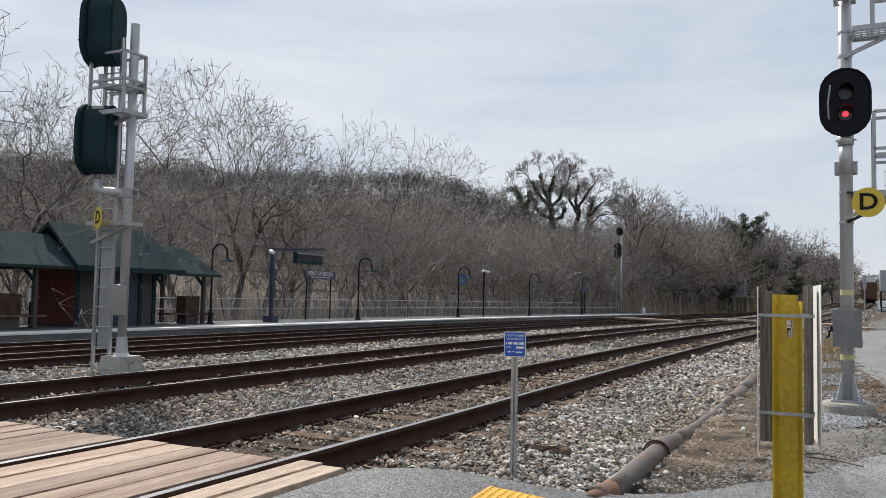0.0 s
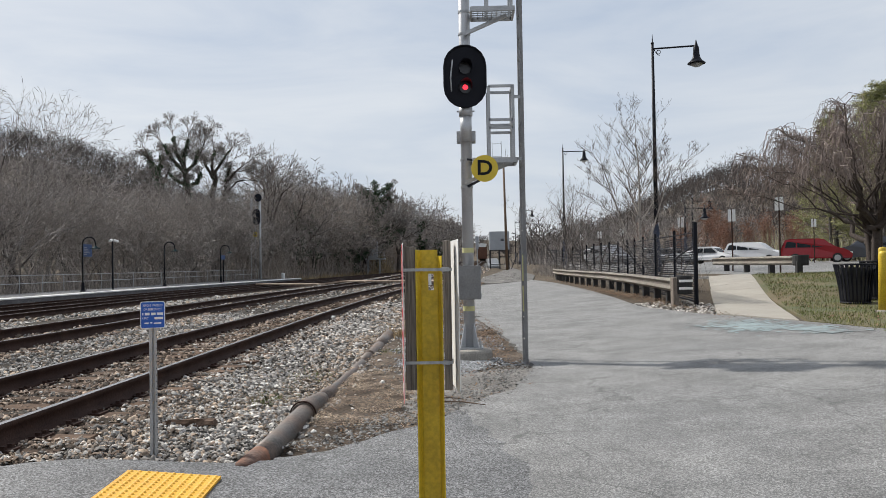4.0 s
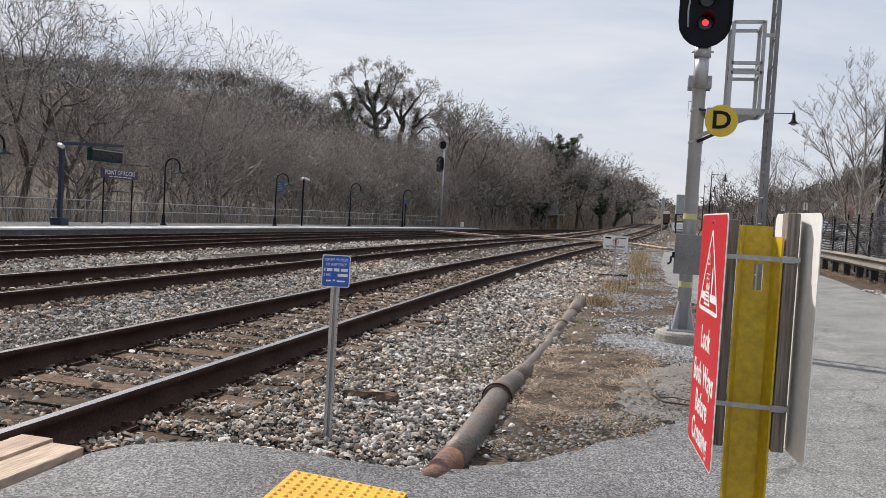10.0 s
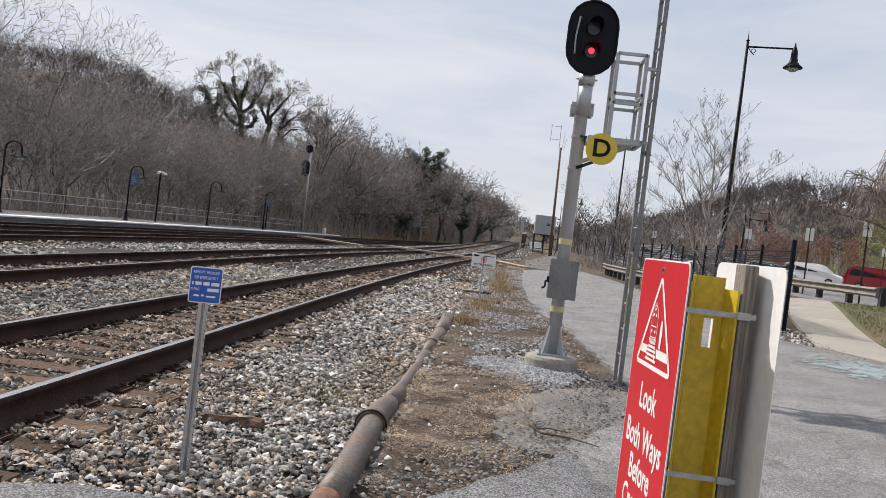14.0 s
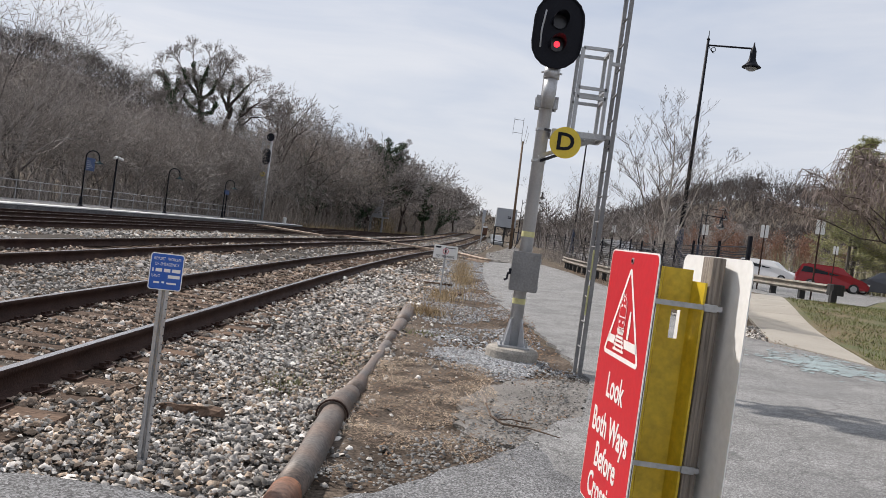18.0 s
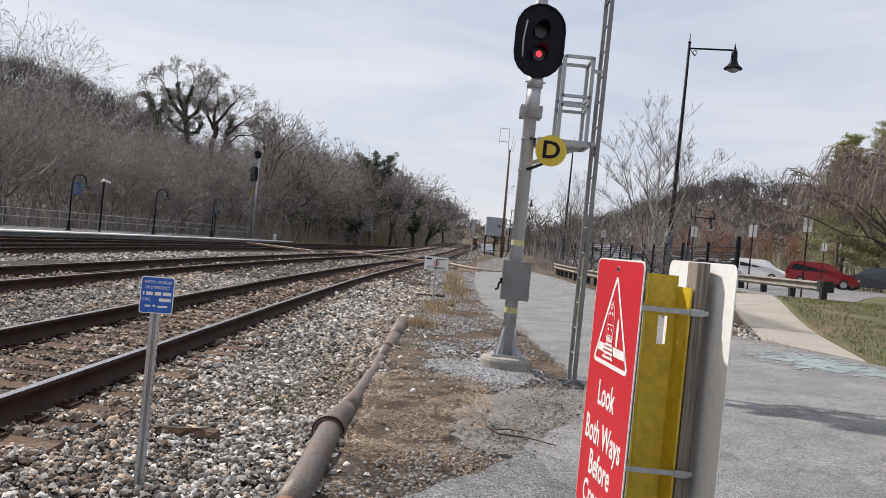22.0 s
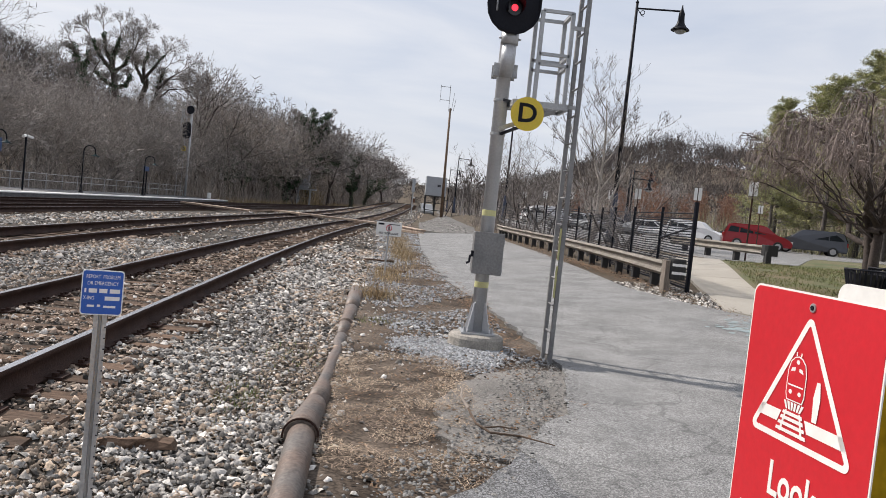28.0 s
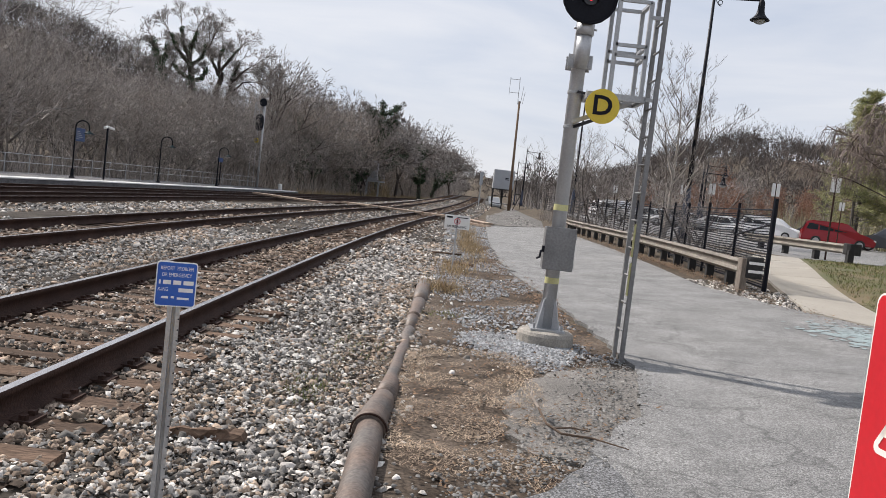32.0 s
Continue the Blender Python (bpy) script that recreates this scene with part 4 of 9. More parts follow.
    # stray stones on the verge and along the lane's edge
    q = scatter(r, 2.0, 4.3, 6.6, 30, 60, lambda p: (r.uniform(0, 1, len(p)) < np.exp(-(p[:, 0] - 2.0) * 1.9)))
    places = np.column_stack([q[:, 0], q[:, 1], [land(x, y) + 0.0 for x, y in q]])
    stones("stray_stones", places, r.gamma(4.0, 0.007, len(q)).clip(0.012, 0.07), "stone", "stray stones scattered on the dirt verge", "stone", 7)
    q = scatter(r, 2.1, 4.2, 12.5, 52, 200, lambda p: np.array([noise.noise(Vector((x * 0.8, y * 0.5, 9))) for x, y in p]) > -0.15)
    places = np.column_stack([q[:, 0], q[:, 1], [land(x, y) + 0.0 for x, y in q]])
    stones("verge_gravel", places, r.gamma(4.0, 0.008, len(q)).clip(0.012, 0.07), "gravel", "grey gravel trodden into the verge", "gravel", 12)
    q = scatter(r, 0.1, 3.6, 54.3, 112, 9)
    q[:, 0] += 4.5 + 0.032 * (q[:, 1] - 54)
    places = np.column_stack([q, [land(x, y) + 0.035 for x, y in q]])
    stones("yard_stones", places, r.uniform(0.05, 0.13, len(q)), "dullstone", "coarse grey stones over the gravel yard", "gravel", 38, 0.5)
    q = scatter(r, 8.0, 9.6, 17.5, 23, 90)
    places = np.column_stack([q[:, 0], q[:, 1], [land(x, y) + 0.01 for x, y in q]])
    stones("fence_gravel", places, r.uniform(0.03, 0.08, len(q)), "stone", "gravel at the end of the fence", "gravel", 8)


build_stones()


# ---------------------------------------------------------------- foot crossing
def build_crossing():
    c = thing("foot_crossing", (0, 0, 0), 0, "foot crossing of pale worn timber planks between the rails", "crossing", kind="structure")
    r = random.Random(2)
    strips = [(0.10, 0.50, 2), (-1.41, -0.10, 5), (-3.1, -1.61, 6), (-4.05, -3.14, 3), (-5.56, -4.25, 5), (-7.0, -5.76, 4)]
    for x0, x1, n in strips:
        w = (x1 - x0) / n
        for k in range(n):
            bm = B()
            e = 5.30 + r.uniform(-0.02, 0.02)
            box(bm, x0 + k * w + 0.009, -6.0, -0.06, x0 + (k + 1) * w - 0.009, e, RAIL_Z - 0.006 + r.uniform(-0.006, 0.004), 0.008)
            part("plank", bm, "plank" if x0 > 0 else "brownplank", c)
    # yellow tactile paving
    pad = thing("tactile_paving", (1.49, 5.495, 0), 0.0, "yellow tactile paving tiles with raised domes at the crossing", "tactile paving", kind="structure")
    wide, long = Vector((0.535, 0.09)), Vector((0.04, -0.60))
    for k in range(5):
        def spot(i, j):
            q = Vector((0, 0)) + wide * i + long * (k + 0.008 + 0.984 * j)
            return q.x, q.y, crossing_rise(1.49 + q.x, 5.495 + q.y) + 0.014
        bm = B()
        f = bm.faces.new([bm.verts.new(spot(i, j)) for i, j in ((0, 1), (1, 1), (1, 0), (0, 0))])
        g = bmesh.ops.extrude_face_region(bm, geom=[f])
        for q in [i for i in g["geom"] if isinstance(i, bmesh.types.BMVert)]:
            q.co.z -= 0.03
        tile = part("tile", bm, "tactile", pad)
        corner = [Vector(spot(i, j)) for i, j in ((0, 0), (1, 0), (0, 1), (1, 1))]
        dv, df = [], []
        for i in range(11):
            for j in range(12):
                u, w = (i + 0.5) / 11, (j + 0.5) / 12
                o = corner[0] * (1 - u) * (1 - w) + corner[1] * u * (1 - w) + corner[2] * (1 - u) * w + corner[3] * u * w
                m = len(dv)
                for ra, up in ((0.016, -0.002), (0.009, 0.007)):
                    dv += [(o.x + ra * math.cos(t), o.y + ra * math.sin(t), o.z + up) for t in np.linspace(0, 2 * math.pi, 6, endpoint=False)]
                df += [(m + t, m + (t + 1) % 6, m + 6 + (t + 1) % 6, m + 6 + t) for t in range(6)] + [(m + 6, m + 7, m + 8, m + 9), (m + 9, m + 10, m + 11, m + 6)]
        tagged(raw("domes", dv, df, "tactile", tile), kind="stuff")
    # worn flecks of blue paint where the footpath meets the lane
    rs = np.random.RandomState(8)
    xy = np.concatenate([rs.normal((8.35, 14.6), (0.28, 0.55), (420, 2)), rs.normal((8.95, 13.4), (0.18, 0.4), (200, 2))])
    v, f = [], []
    for x, y in xy:
        n, ra, a0 = len(v), rs.uniform(0.015, 0.085), rs.uniform(0, 6.28)
        for k in range(5):
            q = ra * rs.uniform(0.5, 1.3)
            px, py = x + q * math.cos(a0 + 1.256 * k), y + 1.4 * q * math.sin(a0 + 1.256 * k)
            v.append((px, py, crossing_rise(px, py) + 0.004 + 0.0005 * (n % 7)))
        f.append((n, n + 1, n + 2, n + 3, n + 4))
    tagged(raw("paint_flecks", v, f, "bluechalk"), "worn flecks of pale blue paint on the asphalt", "road marking", kind="stuff")
    # light timber walkway across the tracks, far down the line
    w = thing("timber_walkway", (0, 0, 0), 0, "pale timber walkway laid across the tracks", "walkway", kind="structure")
    a, b = Vector((-13.0, 66.5, 0.0)), Vector((4.6, 53.4, 0.0))
    for k in range(9):
        p, q = a.lerp(b, k / 9 + 0.004), a.lerp(b, (k + 1) / 9 - 0.004)
        for e in (p, q):
            e.z = (RAIL_Z + grade(e.y) + 0.01 if e.x < 3 else 0.02) - (0.25 if e.x < -7 else 0.0)
        bm = B()
        bar(bm, p, q, 1.1, 0.12)
        part("plank", bm, "plank", w)


build_crossing()


# ---------------------------------------------------------------- platform on the far side
def platform_x(y):
    return -18.2 + bend_c(y)


def build_platform():
    ys = list(np.arange(-10, 92.1, 3.0))
    bm = B()
    top = 0.0
    ring = []
    for y in ys:
        x = platform_x(y)
        ring.append([bm.verts.new(p) for p in ((x, y, -0.7), (x, y, top), (x - 4.6, y, top), (x - 4.6, y, -1.2))])
    for a, b in zip(ring, ring[1:]):
        for k in range(3):
            bm.faces.new((a[k], b[k], b[k + 1], a[k + 1]))
    bm.faces.new(ring[0])
    bm.faces.new(ring[-1][::-1])
    p = part("platform", bm, "asphalt_dark")
    tagged(p, "low station platform with a pale edge", "platform", kind="structure")
    for a, b in zip(ys, ys[1:]):
        bm = B()
        xa, xb = platform_x(a), platform_x(b)
        v = [bm.verts.new(q) for q in ((xa + 0.03, a + 0.01, top + 0.012), (xb + 0.03, b - 0.01, top + 0.012), (xb - 0.9, b - 0.01, top + 0.012), (xa - 0.9, a + 0.01, top + 0.012))]
        f = bm.faces.new(v)
        g = bmesh.ops.extrude_face_region(bm, geom=[f])
        for q in [i for i in g["geom"] if isinstance(i, bmesh.types.BMVert)]:
            q.co.z -= 0.06
        part("edge_slab", bm, "white", p, "pale painted edge slab")
    # railing
    rail = thing("platform_railing", (0, 0, 0), 0, "grey metal pipe railing along the platform's back", "railing", kind="structure")
    ry = list(np.arange(-8, 92, 2.4))
    for y in ry:
        bm = B()
        x = platform_x(y) - 4.3
        tube(bm, [(x, y, top - 0.05), (x, y, top + 1.05)], 0.03, 6)
        part("post", bm, "galv", rail)
    for h in (1.05, 0.58):
        bm = B()
        tube(bm, [(platform_x(y) - 4.3, y, top + h) for y in ry], 0.026, 6)
        part("rail_bar", bm, "galv", rail)
    return top


PLAT = build_platform()


# ---------------------------------------------------------------- signals
def oval(w, h, n=10):
    """An outline with straight sides and round ends, about its middle."""
    r = w / 2
    top = [(r * math.cos(a), h / 2 - r + r * math.sin(a)) for a in np.linspace(0, math.pi, n)]
    low = [(r * math.cos(a), -h / 2 + r + r * math.sin(a)) for a in np.linspace(math.pi, 2 * math.pi, n)]
    return top + low


def shift(bm, m):
    bmesh.ops.transform(bm, matrix=m, verts=bm.verts)
    return bm


def signal_head(parent, at, turn, w, h, lit=True, lenses=3, hoods=True, deep=False, mat="black"):
    """A colour-light head: black target, hooded lenses, housing behind. Faces -y before it is turned."""
    place = pose(*at, 0, 0, turn)
    bm = B()
    prism(bm, oval(w, h), -0.02, 0.02)
    bmesh.ops.bevel(bm, geom=[e for e in bm.edges], offset=0.008, segments=1, affect="EDGES")
    # rolled rim
    ring = [Vector((x, -0.03, z)) for x, z in oval(w - 0.02, h - 0.02)]
    tube(bm, ring + ring[:1], 0.014, 6, False)
    head = part("signal_head", shift(bm, place), mat, parent, "black oval signal target")
    bm = B()
    prism(bm, oval(w * (0.72 if deep else 0.62), h * (0.97 if deep else 0.86)), 0.02, 0.46 if deep else 0.26)
    if deep:
        bmesh.ops.bevel(bm, geom=[e for e in bm.edges if abs(e.verts[0].co.y - e.verts[1].co.y) < 0.01], offset=0.03, segments=2, affect="EDGES")
    part("housing", shift(bm, place), mat, head)
    zs = [0.126 * h, -0.18 * h] if lenses == 3 else [0.0]
    for k, z in enumerate(zs):
        bm = B()
        tube(bm, [(0, -0.022, z), (0, -0.045, z)], 0.088, 18)
        on = lit and k == len(zs) - 1
        part("lens", shift(bm, place), "lens_dark", head, "dark glass lens")
        if on:
            bm = B()
            tube(bm, [(0, -0.046, z), (0, -0.052, z)], 0.038, 14)
            part("lamp", shift(bm, place), "lens_red", head, "glowing red lamp")
        if hoods:
            bm = B()
            n = 16
            a = [(0.098 * math.cos(t), 0.098 * math.sin(t)) for t in np.linspace(radians(-35), radians(215), n)]
            for i in range(n - 1):
                (x0, z0), (x1, z1) = a[i], a[i + 1]
                d0, d1 = -0.06 - 0.20 * max(0, z0 / 0.098 * 0.5 + 0.5), -0.06 - 0.20 * max(0, z1 / 0.098 * 0.5 + 0.5)
                q = [bm.verts.new(p) for p in ((x0, -0.02, z + z0), (x1, -0.02, z + z1), (x1, d1, z + z1), (x0, d0, z + z0))]
                bm.faces.new(q)
            bmesh.ops.remove_doubles(bm, verts=bm.verts, dist=0.0005)
            bmesh.ops.solidify(bm, geom=list(bm.faces), thickness=0.004)
            part("hood", shift(bm, place), "black", head)
    return head


def round_sign(parent, at, turn, r, letter=True):
    place = pose(*at, 0, 0, turn)
    bm = B()
    prism(bm, [(r * math.cos(a), r * math.sin(a)) for a in np.linspace(0, 2 * math.pi, 40, endpoint=False)], -0.004, 0.004)
    s = part("round_sign", shift(bm, place), "dyellow", parent, "round yellow sign with a black D")
    if letter:
        t = text_part("letter", "D", r * 1.55, "black", s, (0, 0, 0), (0, 0, 0), "", bold=r * 0.035, squash=1.05)
        t.matrix_basis = place @ pose(0, -0.006, 0.0, 90, 0, 0)
    return s


def ladder(parent, x, y, z0, z1, along, width, step=0.31, mat="galv", rail=0.05):
    """Two stiles and rungs; along is the plan direction from stile to stile."""
    lad = None
    d = Vector((along[0], along[1], 0)).normalized() * width / 2
    c = Vector((x, y, 0))
    for s in (-1, 1):
        bm = B()
        p = c + d * s
        bar(bm, (p.x, p.y, z0), (p.x, p.y, z1), rail, 0.045)
        o = part("stile", bm, mat, parent)
    z = z0 + 0.35
    while z < z1:
        bm = B()
        tube(bm, [(c - d) + Vector((0, 0, z)), (c + d) + Vector((0, 0, z))], 0.012, 6)
        part("rung", bm, mat, parent)
        z += step


def cage(parent, x0, x1, y0, y1, z0, z1, mat="galv"):
    """A guard of square bars round a small service platform."""
    w = 0.045
    for x in (x0, x1):
        for y in (y0, y1):
            bm = B()
            bar(bm, (x, y, z0), (x, y, z1), w)
            part("guard_post", bm, mat, parent)
    for z in (z1, z0 + (z1 - z0) * 0.53, z0 + (z1 - z0) * 0.42):
        bm = B()
        bar(bm, (x0, y0, z), (x1, y0, z), w, 0.035)
        bar(bm, (x1, y0, z), (x1, y1, z), w, 0.035)
        bar(bm, (x0, y1, z), (x1, y1, z), w, 0.035)
        part("guard_rail", bm, mat, parent)


def service_platform(parent, x0, x1, y0, y1, z, mat="galv"):
    bm = B()
    for a, b in (((x0, y0), (x1, y0)), ((x1, y0), (x1, y1)), ((x1, y1), (x0, y1)), ((x0, y1), (x0, y0))):
        bar(bm, (*a, z), (*b, z), 0.03, 0.07)
    p = part("service_platform", bm, mat, parent, "steel grating platform")
    bm = B()
    for k in range(9):
        x = x0 + (x1 - x0) * (k + 0.5) / 9
        bar(bm, (x, y0, z + 0.01), (x, y1, z + 0.01), 0.008, 0.03)
    for k in range(5):
        y = y0 + (y1 - y0) * (k + 0.5) / 5
        bar(bm, (x0, y, z + 0.01), (x1, y, z + 0.01), 0.008, 0.02)
    part("grating", bm, mat, p)
    bm = B()
    bar(bm, (x0 - 0.12, (y0 + y1) / 2, z - 0.30), (x1 - 0.1, (y0 + y1) / 2, z - 0.03), 0.05)
    part("brace", bm, mat, p)


def clamp(parent, x, y, z, r, mat="galv"):
    bm = B()
    box(bm, x - r - 0.055, y - r - 0.02, z - 0.08, x + r + 0.055, y - r + 0.0, z + 0.08, 0.004)
    for sx in (-1, 1):
        for sz in (-0.06, 0.06):
            tube(bm, [(x + sx * (r + 0.035), y - r - 0.04, z + sz), (x + sx * (r + 0.035), y + r + 0.03, z + sz)], 0.012, 6)
    box(bm, x - r - 0.055, y + r, z - 0.08, x + r + 0.055, y + r + 0.02, z + 0.08, 0.004)
    part("clamp", bm, mat, parent, "bolted steel clamp")


def band(parent, x, y, z, r, mat, h=0.012):
    bm = B()
    tube(bm, [(x, y, z - h / 2), (x, y, z + h / 2)], r, 24)
    part("band", bm, mat, parent)


M["darkalu"] = material("weathered_zinc", (0.25, 0.25, 0.25), (0.17, 0.17, 0.175), 3.0, 0.55, 0.35, 0.2, 40, 0.15)


def build_near_signal():
    x, y = 3.60, 12.70
    g = land(x, y)
    s = thing("railway_signal", (0, 0, 0), 0, "tall grey steel railway signal with a black oval head showing red", "railway signal")
    bm = B()
    lathe(bm, [(0.34, g - 0.1), (0.335, 0.0), (0.315, 0.035), (0.27, 0.051), (0.02, 0.052)], 22, (x, y, 0))
    part("footing", bm, "footing", s, "worn round concrete footing")
    bm = B()
    box(bm, x - 0.2, y - 0.2, 0.051, x + 0.2, y + 0.2, 0.076, 0.004)
    for sx in (-0.16, 0.16):
        for sy in (-0.16, 0.16):
            tube(bm, [(x + sx, y + sy, 0.05), (x + sx, y + sy, 0.14)], 0.016, 6)
    part("base_plate", bm, "galv", s)
    for k in range(4):
        bm = B()
        prism(bm, [(0.08, 0.077), (0.19, 0.077), (0.10, 0.42), (0.08, 0.42)], -0.008, 0.008)
        part("gusset", shift(bm, pose(x, y, 0, 0, 0, 45 + 90 * k)), "palepole", s)
    bm = B()
    tube(bm, [(x, y, 0.056), (x, y, 7.6)], 0.083, 28)
    part("pole", bm, "palepole", s, "round pale grey steel pole", True)
    for z in (1.50, 0.64):
        band(s, x, y, z, 0.0855, "paleyellow", 0.07)
    for z in (2.44, 2.84, 4.72, 5.05):
        band(s, x, y, z, 0.092, "galv", 0.03)
    clamp(s, x, y, 3.18, 0.085)
    clamp(s, x, y, 5.55, 0.085)
    bm = B()
    tube(bm, [(x, y - 0.16, 3.10), (x, y - 0.20, 3.28), (x, y - 0.20, 3.46)], [0.075, 0.085, 0.085], 18)
    tube(bm, [(x, y - 0.20, 3.46), (x, y - 0.20, 3.60)], 0.10, 18)
    for sx in (-1, 1):
        tube(bm, [(x + sx * 0.09, y - 0.2, 3.53), (x + sx * 0.13, y - 0.2, 3.53)], 0.012, 6)
    part("neck", bm, "palepole", s, "pipe bracket under the head", True)
    signal_head(s, (x - 0.005, y - 0.30, 4.02), 5, 0.625, 0.92, True, 3)
    # conduit from the head
    bm = B()
    tube(bm, [(x - 0.18, y - 0.34, 4.26), (x - 0.21, y - 0.36, 4.0), (x - 0.20, y - 0.34, 3.8)], 0.012, 6)
    part("cable", bm, "galv", s, "thin cable across the head")
    # upper head, out over the pole
    bm = B()
    tube(bm, [(x, y - 0.16, 5.47), (x, y - 0.20, 5.7)], [0.075, 0.085], 14)
    part("neck", bm, "palepole", s)
    signal_head(s, (x - 0.005, y - 0.30, 6.15), 5, 0.625, 0.92, False, 3)
    round_sign(s, (x + 0.255, y - 0.46, 2.66), 3, 0.192)
    bm = B()
    bar(bm, (x + 0.02, y - 0.10, 2.44), (x + 0.30, y - 0.44, 2.56), 0.03)
    part("sign_bracket", bm, "black", s)
    bm = B()
    bar(bm, (x + 0.02, y - 0.10, 2.84), (x + 0.30, y - 0.44, 2.76), 0.03)
    part("sign_bracket", bm, "black", s)
    service_platform(s, x + 0.10, x + 0.72, y - 0.38, y + 0.12, 2.79)
    cage(s, x + 0.33, x + 0.68, y - 0.36, y + 0.10, 2.82, 3.86)
    service_platform(s, x + 0.10, x + 0.72, y - 0.38, y + 0.12, 4.98)
    cage(s, x + 0.33, x + 0.68, y - 0.36, y + 0.10, 5.01, 6.1)
    ladder(s, x + 0.79, y - 0.42, land(4.36, 12.3) - 0.02, 7.2, (-0.02, 1, 0), 0.37, 0.31, "darkalu")
    for zz in (2.80, 3.70):
        bm = B()
        bar(bm, (x + 0.69, y - 0.36, zz), (x + 0.82, y - 0.36, zz), 0.04)
        part("ladder_tie", bm, "galv", s)
    for z in (0.62, 1.05):
        bm = B()
        box(bm, x + 0.755, y - 0.60, z, x + 0.795, y - 0.565, z + 0.36)
        part("reflector_strip", bm, "paleyellow", s)
    # lineside box on the pole
    bm = B()
    box(bm, x - 0.17, y - 0.31, 0.79, x + 0.17, y - 0.085, 1.27, 0.012)
    b = part("junction_box", bm, "darkalu", s, "grey steel junction box with a latch")
    bm = B()
    box(bm, x - 0.175, y - 0.327, 0.785, x + 0.175, y - 0.311, 1.275, 0.006)
    part("lid", bm, "darkalu", b)
    bm = B()
    tube(bm, [(x - 0.18, y - 0.32, 1.0), (x - 0.21, y - 0.34, 0.99), (x - 0.215, y - 0.34, 0.92), (x - 0.25, y - 0.34, 0.90)], 0.014, 6)
    box(bm, x - 0.20, y - 0.35, 0.98, x - 0.17, y - 0.31, 1.05)
    part("latch", bm, "black", b, "black latch handle")
    for zz in (0.85, 1.18):
        bm = B()
        tube(bm, [(x + 0.172, y - 0.30, zz - 0.03), (x + 0.172, y - 0.30, zz + 0.03)], 0.014, 6)
        part("hinge", bm, "galv", b)
    return s


build_near_signal()


def build_left_signal():
    x, y = -7.14, 10.24
    s = thing("railway_signal", (0, 0, 0), 0, "grey steel railway signal between tracks with two black heads", "railway signal")
    bm = B()
    v = []
    for z, w in ((-0.16, 0.27), (0.25, 0.22)):
        v.append([bm.verts.new((x + a * w, y + b * w, z)) for a, b in ((-1, -1), (1, -1), (1, 1), (-1, 1))])
    for k in range(4):
        bm.faces.new((v[0][k], v[0][(k + 1) % 4], v[1][(k + 1) % 4], v[1][k]))
    bm.faces.new(v[1])
    bm.faces.new(v[0][::-1])
    part("footing", bm, "concrete", s, "square tapered concrete footing")
    bm = B()
    lathe(bm, [(0.17, 0.22), (0.16, 0.24), (0.10, 0.30), (0.085, 0.52), (0.083, 0.56)], 16, (x, y, 0))
    part("pole_shoe", bm, "palepole", s)
    bm = B()
    tube(bm, [(x, y, 0.5), (x, y, 5.82)], 0.075, 20)
    part("pole", bm, "palepole", s, "round pale grey steel pole", True)
    for z, zh in ((2.95, 3.68), (4.72, 5.52)):
        bm = B()
        tube(bm, [(x, y, z), (x - 0.40, y - 0.2, z + 0.03), (x - 0.46, y - 0.23, z + 0.06), (x - 0.46, y - 0.23, z + 0.22)], 0.07, 14)
        part("arm", bm, "palepole", s, "steel pipe arm", True)
        clamp(s, x, y, z, 0.08)
        c = (x - 0.66, y - 0.30, zh + 0.16)
        h = signal_head(s, c, -67, 0.80, 1.20, False, 3, True, True, "blackgreen")
    round_sign(s, (x - 0.20, y - 0.42, 2.50), -22, 0.185)
    ladder(s, x - 0.38, y - 0.08, -0.3, 5.6, (1, 0.1, 0), 0.34, 0.33)
    service_platform(s, x - 0.62, x + 0.24, y - 0.40, y + 0.10, 4.25)
    cage(s, x - 0.58, x + 0.20, y - 0.37, y + 0.07, 4.28, 5.25)
    service_platform(s, x - 0.55, x + 0.25, y - 0.35, y + 0.10, 2.42)
    bm = B()
    box(bm, x - 0.06, y - 0.30, 0.92, x + 0.20, y - 0.12, 1.42, 0.012)
    b = part("junction_box", bm, "alu", s, "grey junction box")
    bm = B()
    tube(bm, [(x - 0.06, y - 0.24, 1.18), (x - 0.12, y - 0.24, 1.18)], 0.02, 6)
    part("latch", bm, "black", b)
    bm = B()
    box(bm, x - 0.52, y - 0.045, 0.4, x - 0.24, y - 0.038, 2.3)
    part("ladder_guard", bm, "signgreen", s, "flat grey guard plate behind the ladder")


build_left_signal()


def build_far_signal():
    x, y = -18.6, 89.0
    s = thing("railway_signal", (0, 0, 0), 0, "distant grey railway signal at the platform's end", "railway signal")
    bm = B()
    tube(bm, [(x, y, -0.3), (x, y, 8.9)], 0.12, 12)
    part("pole", bm, "palepole", s, "", True)
    signal_head(s, (x - 0.3, y - 0.3, 6.8), -10, 0.9, 1.75, False, 3, False)
    signal_head(s, (x - 0.1, y - 0.3, 8.9), -10, 0.85, 0.86, False, 1, False)
    round_sign(s, (x - 0.45, y - 0.35, 4.9), -10, 0.26)
    ladder(s, x - 0.75, y, -0.3, 8.8, (1, 0, 0), 0.5, 0.45)
    cage(s, x - 0.9, x - 0.1, y - 0.1, y + 0.5, 7.6, 8.9)


build_far_signal()


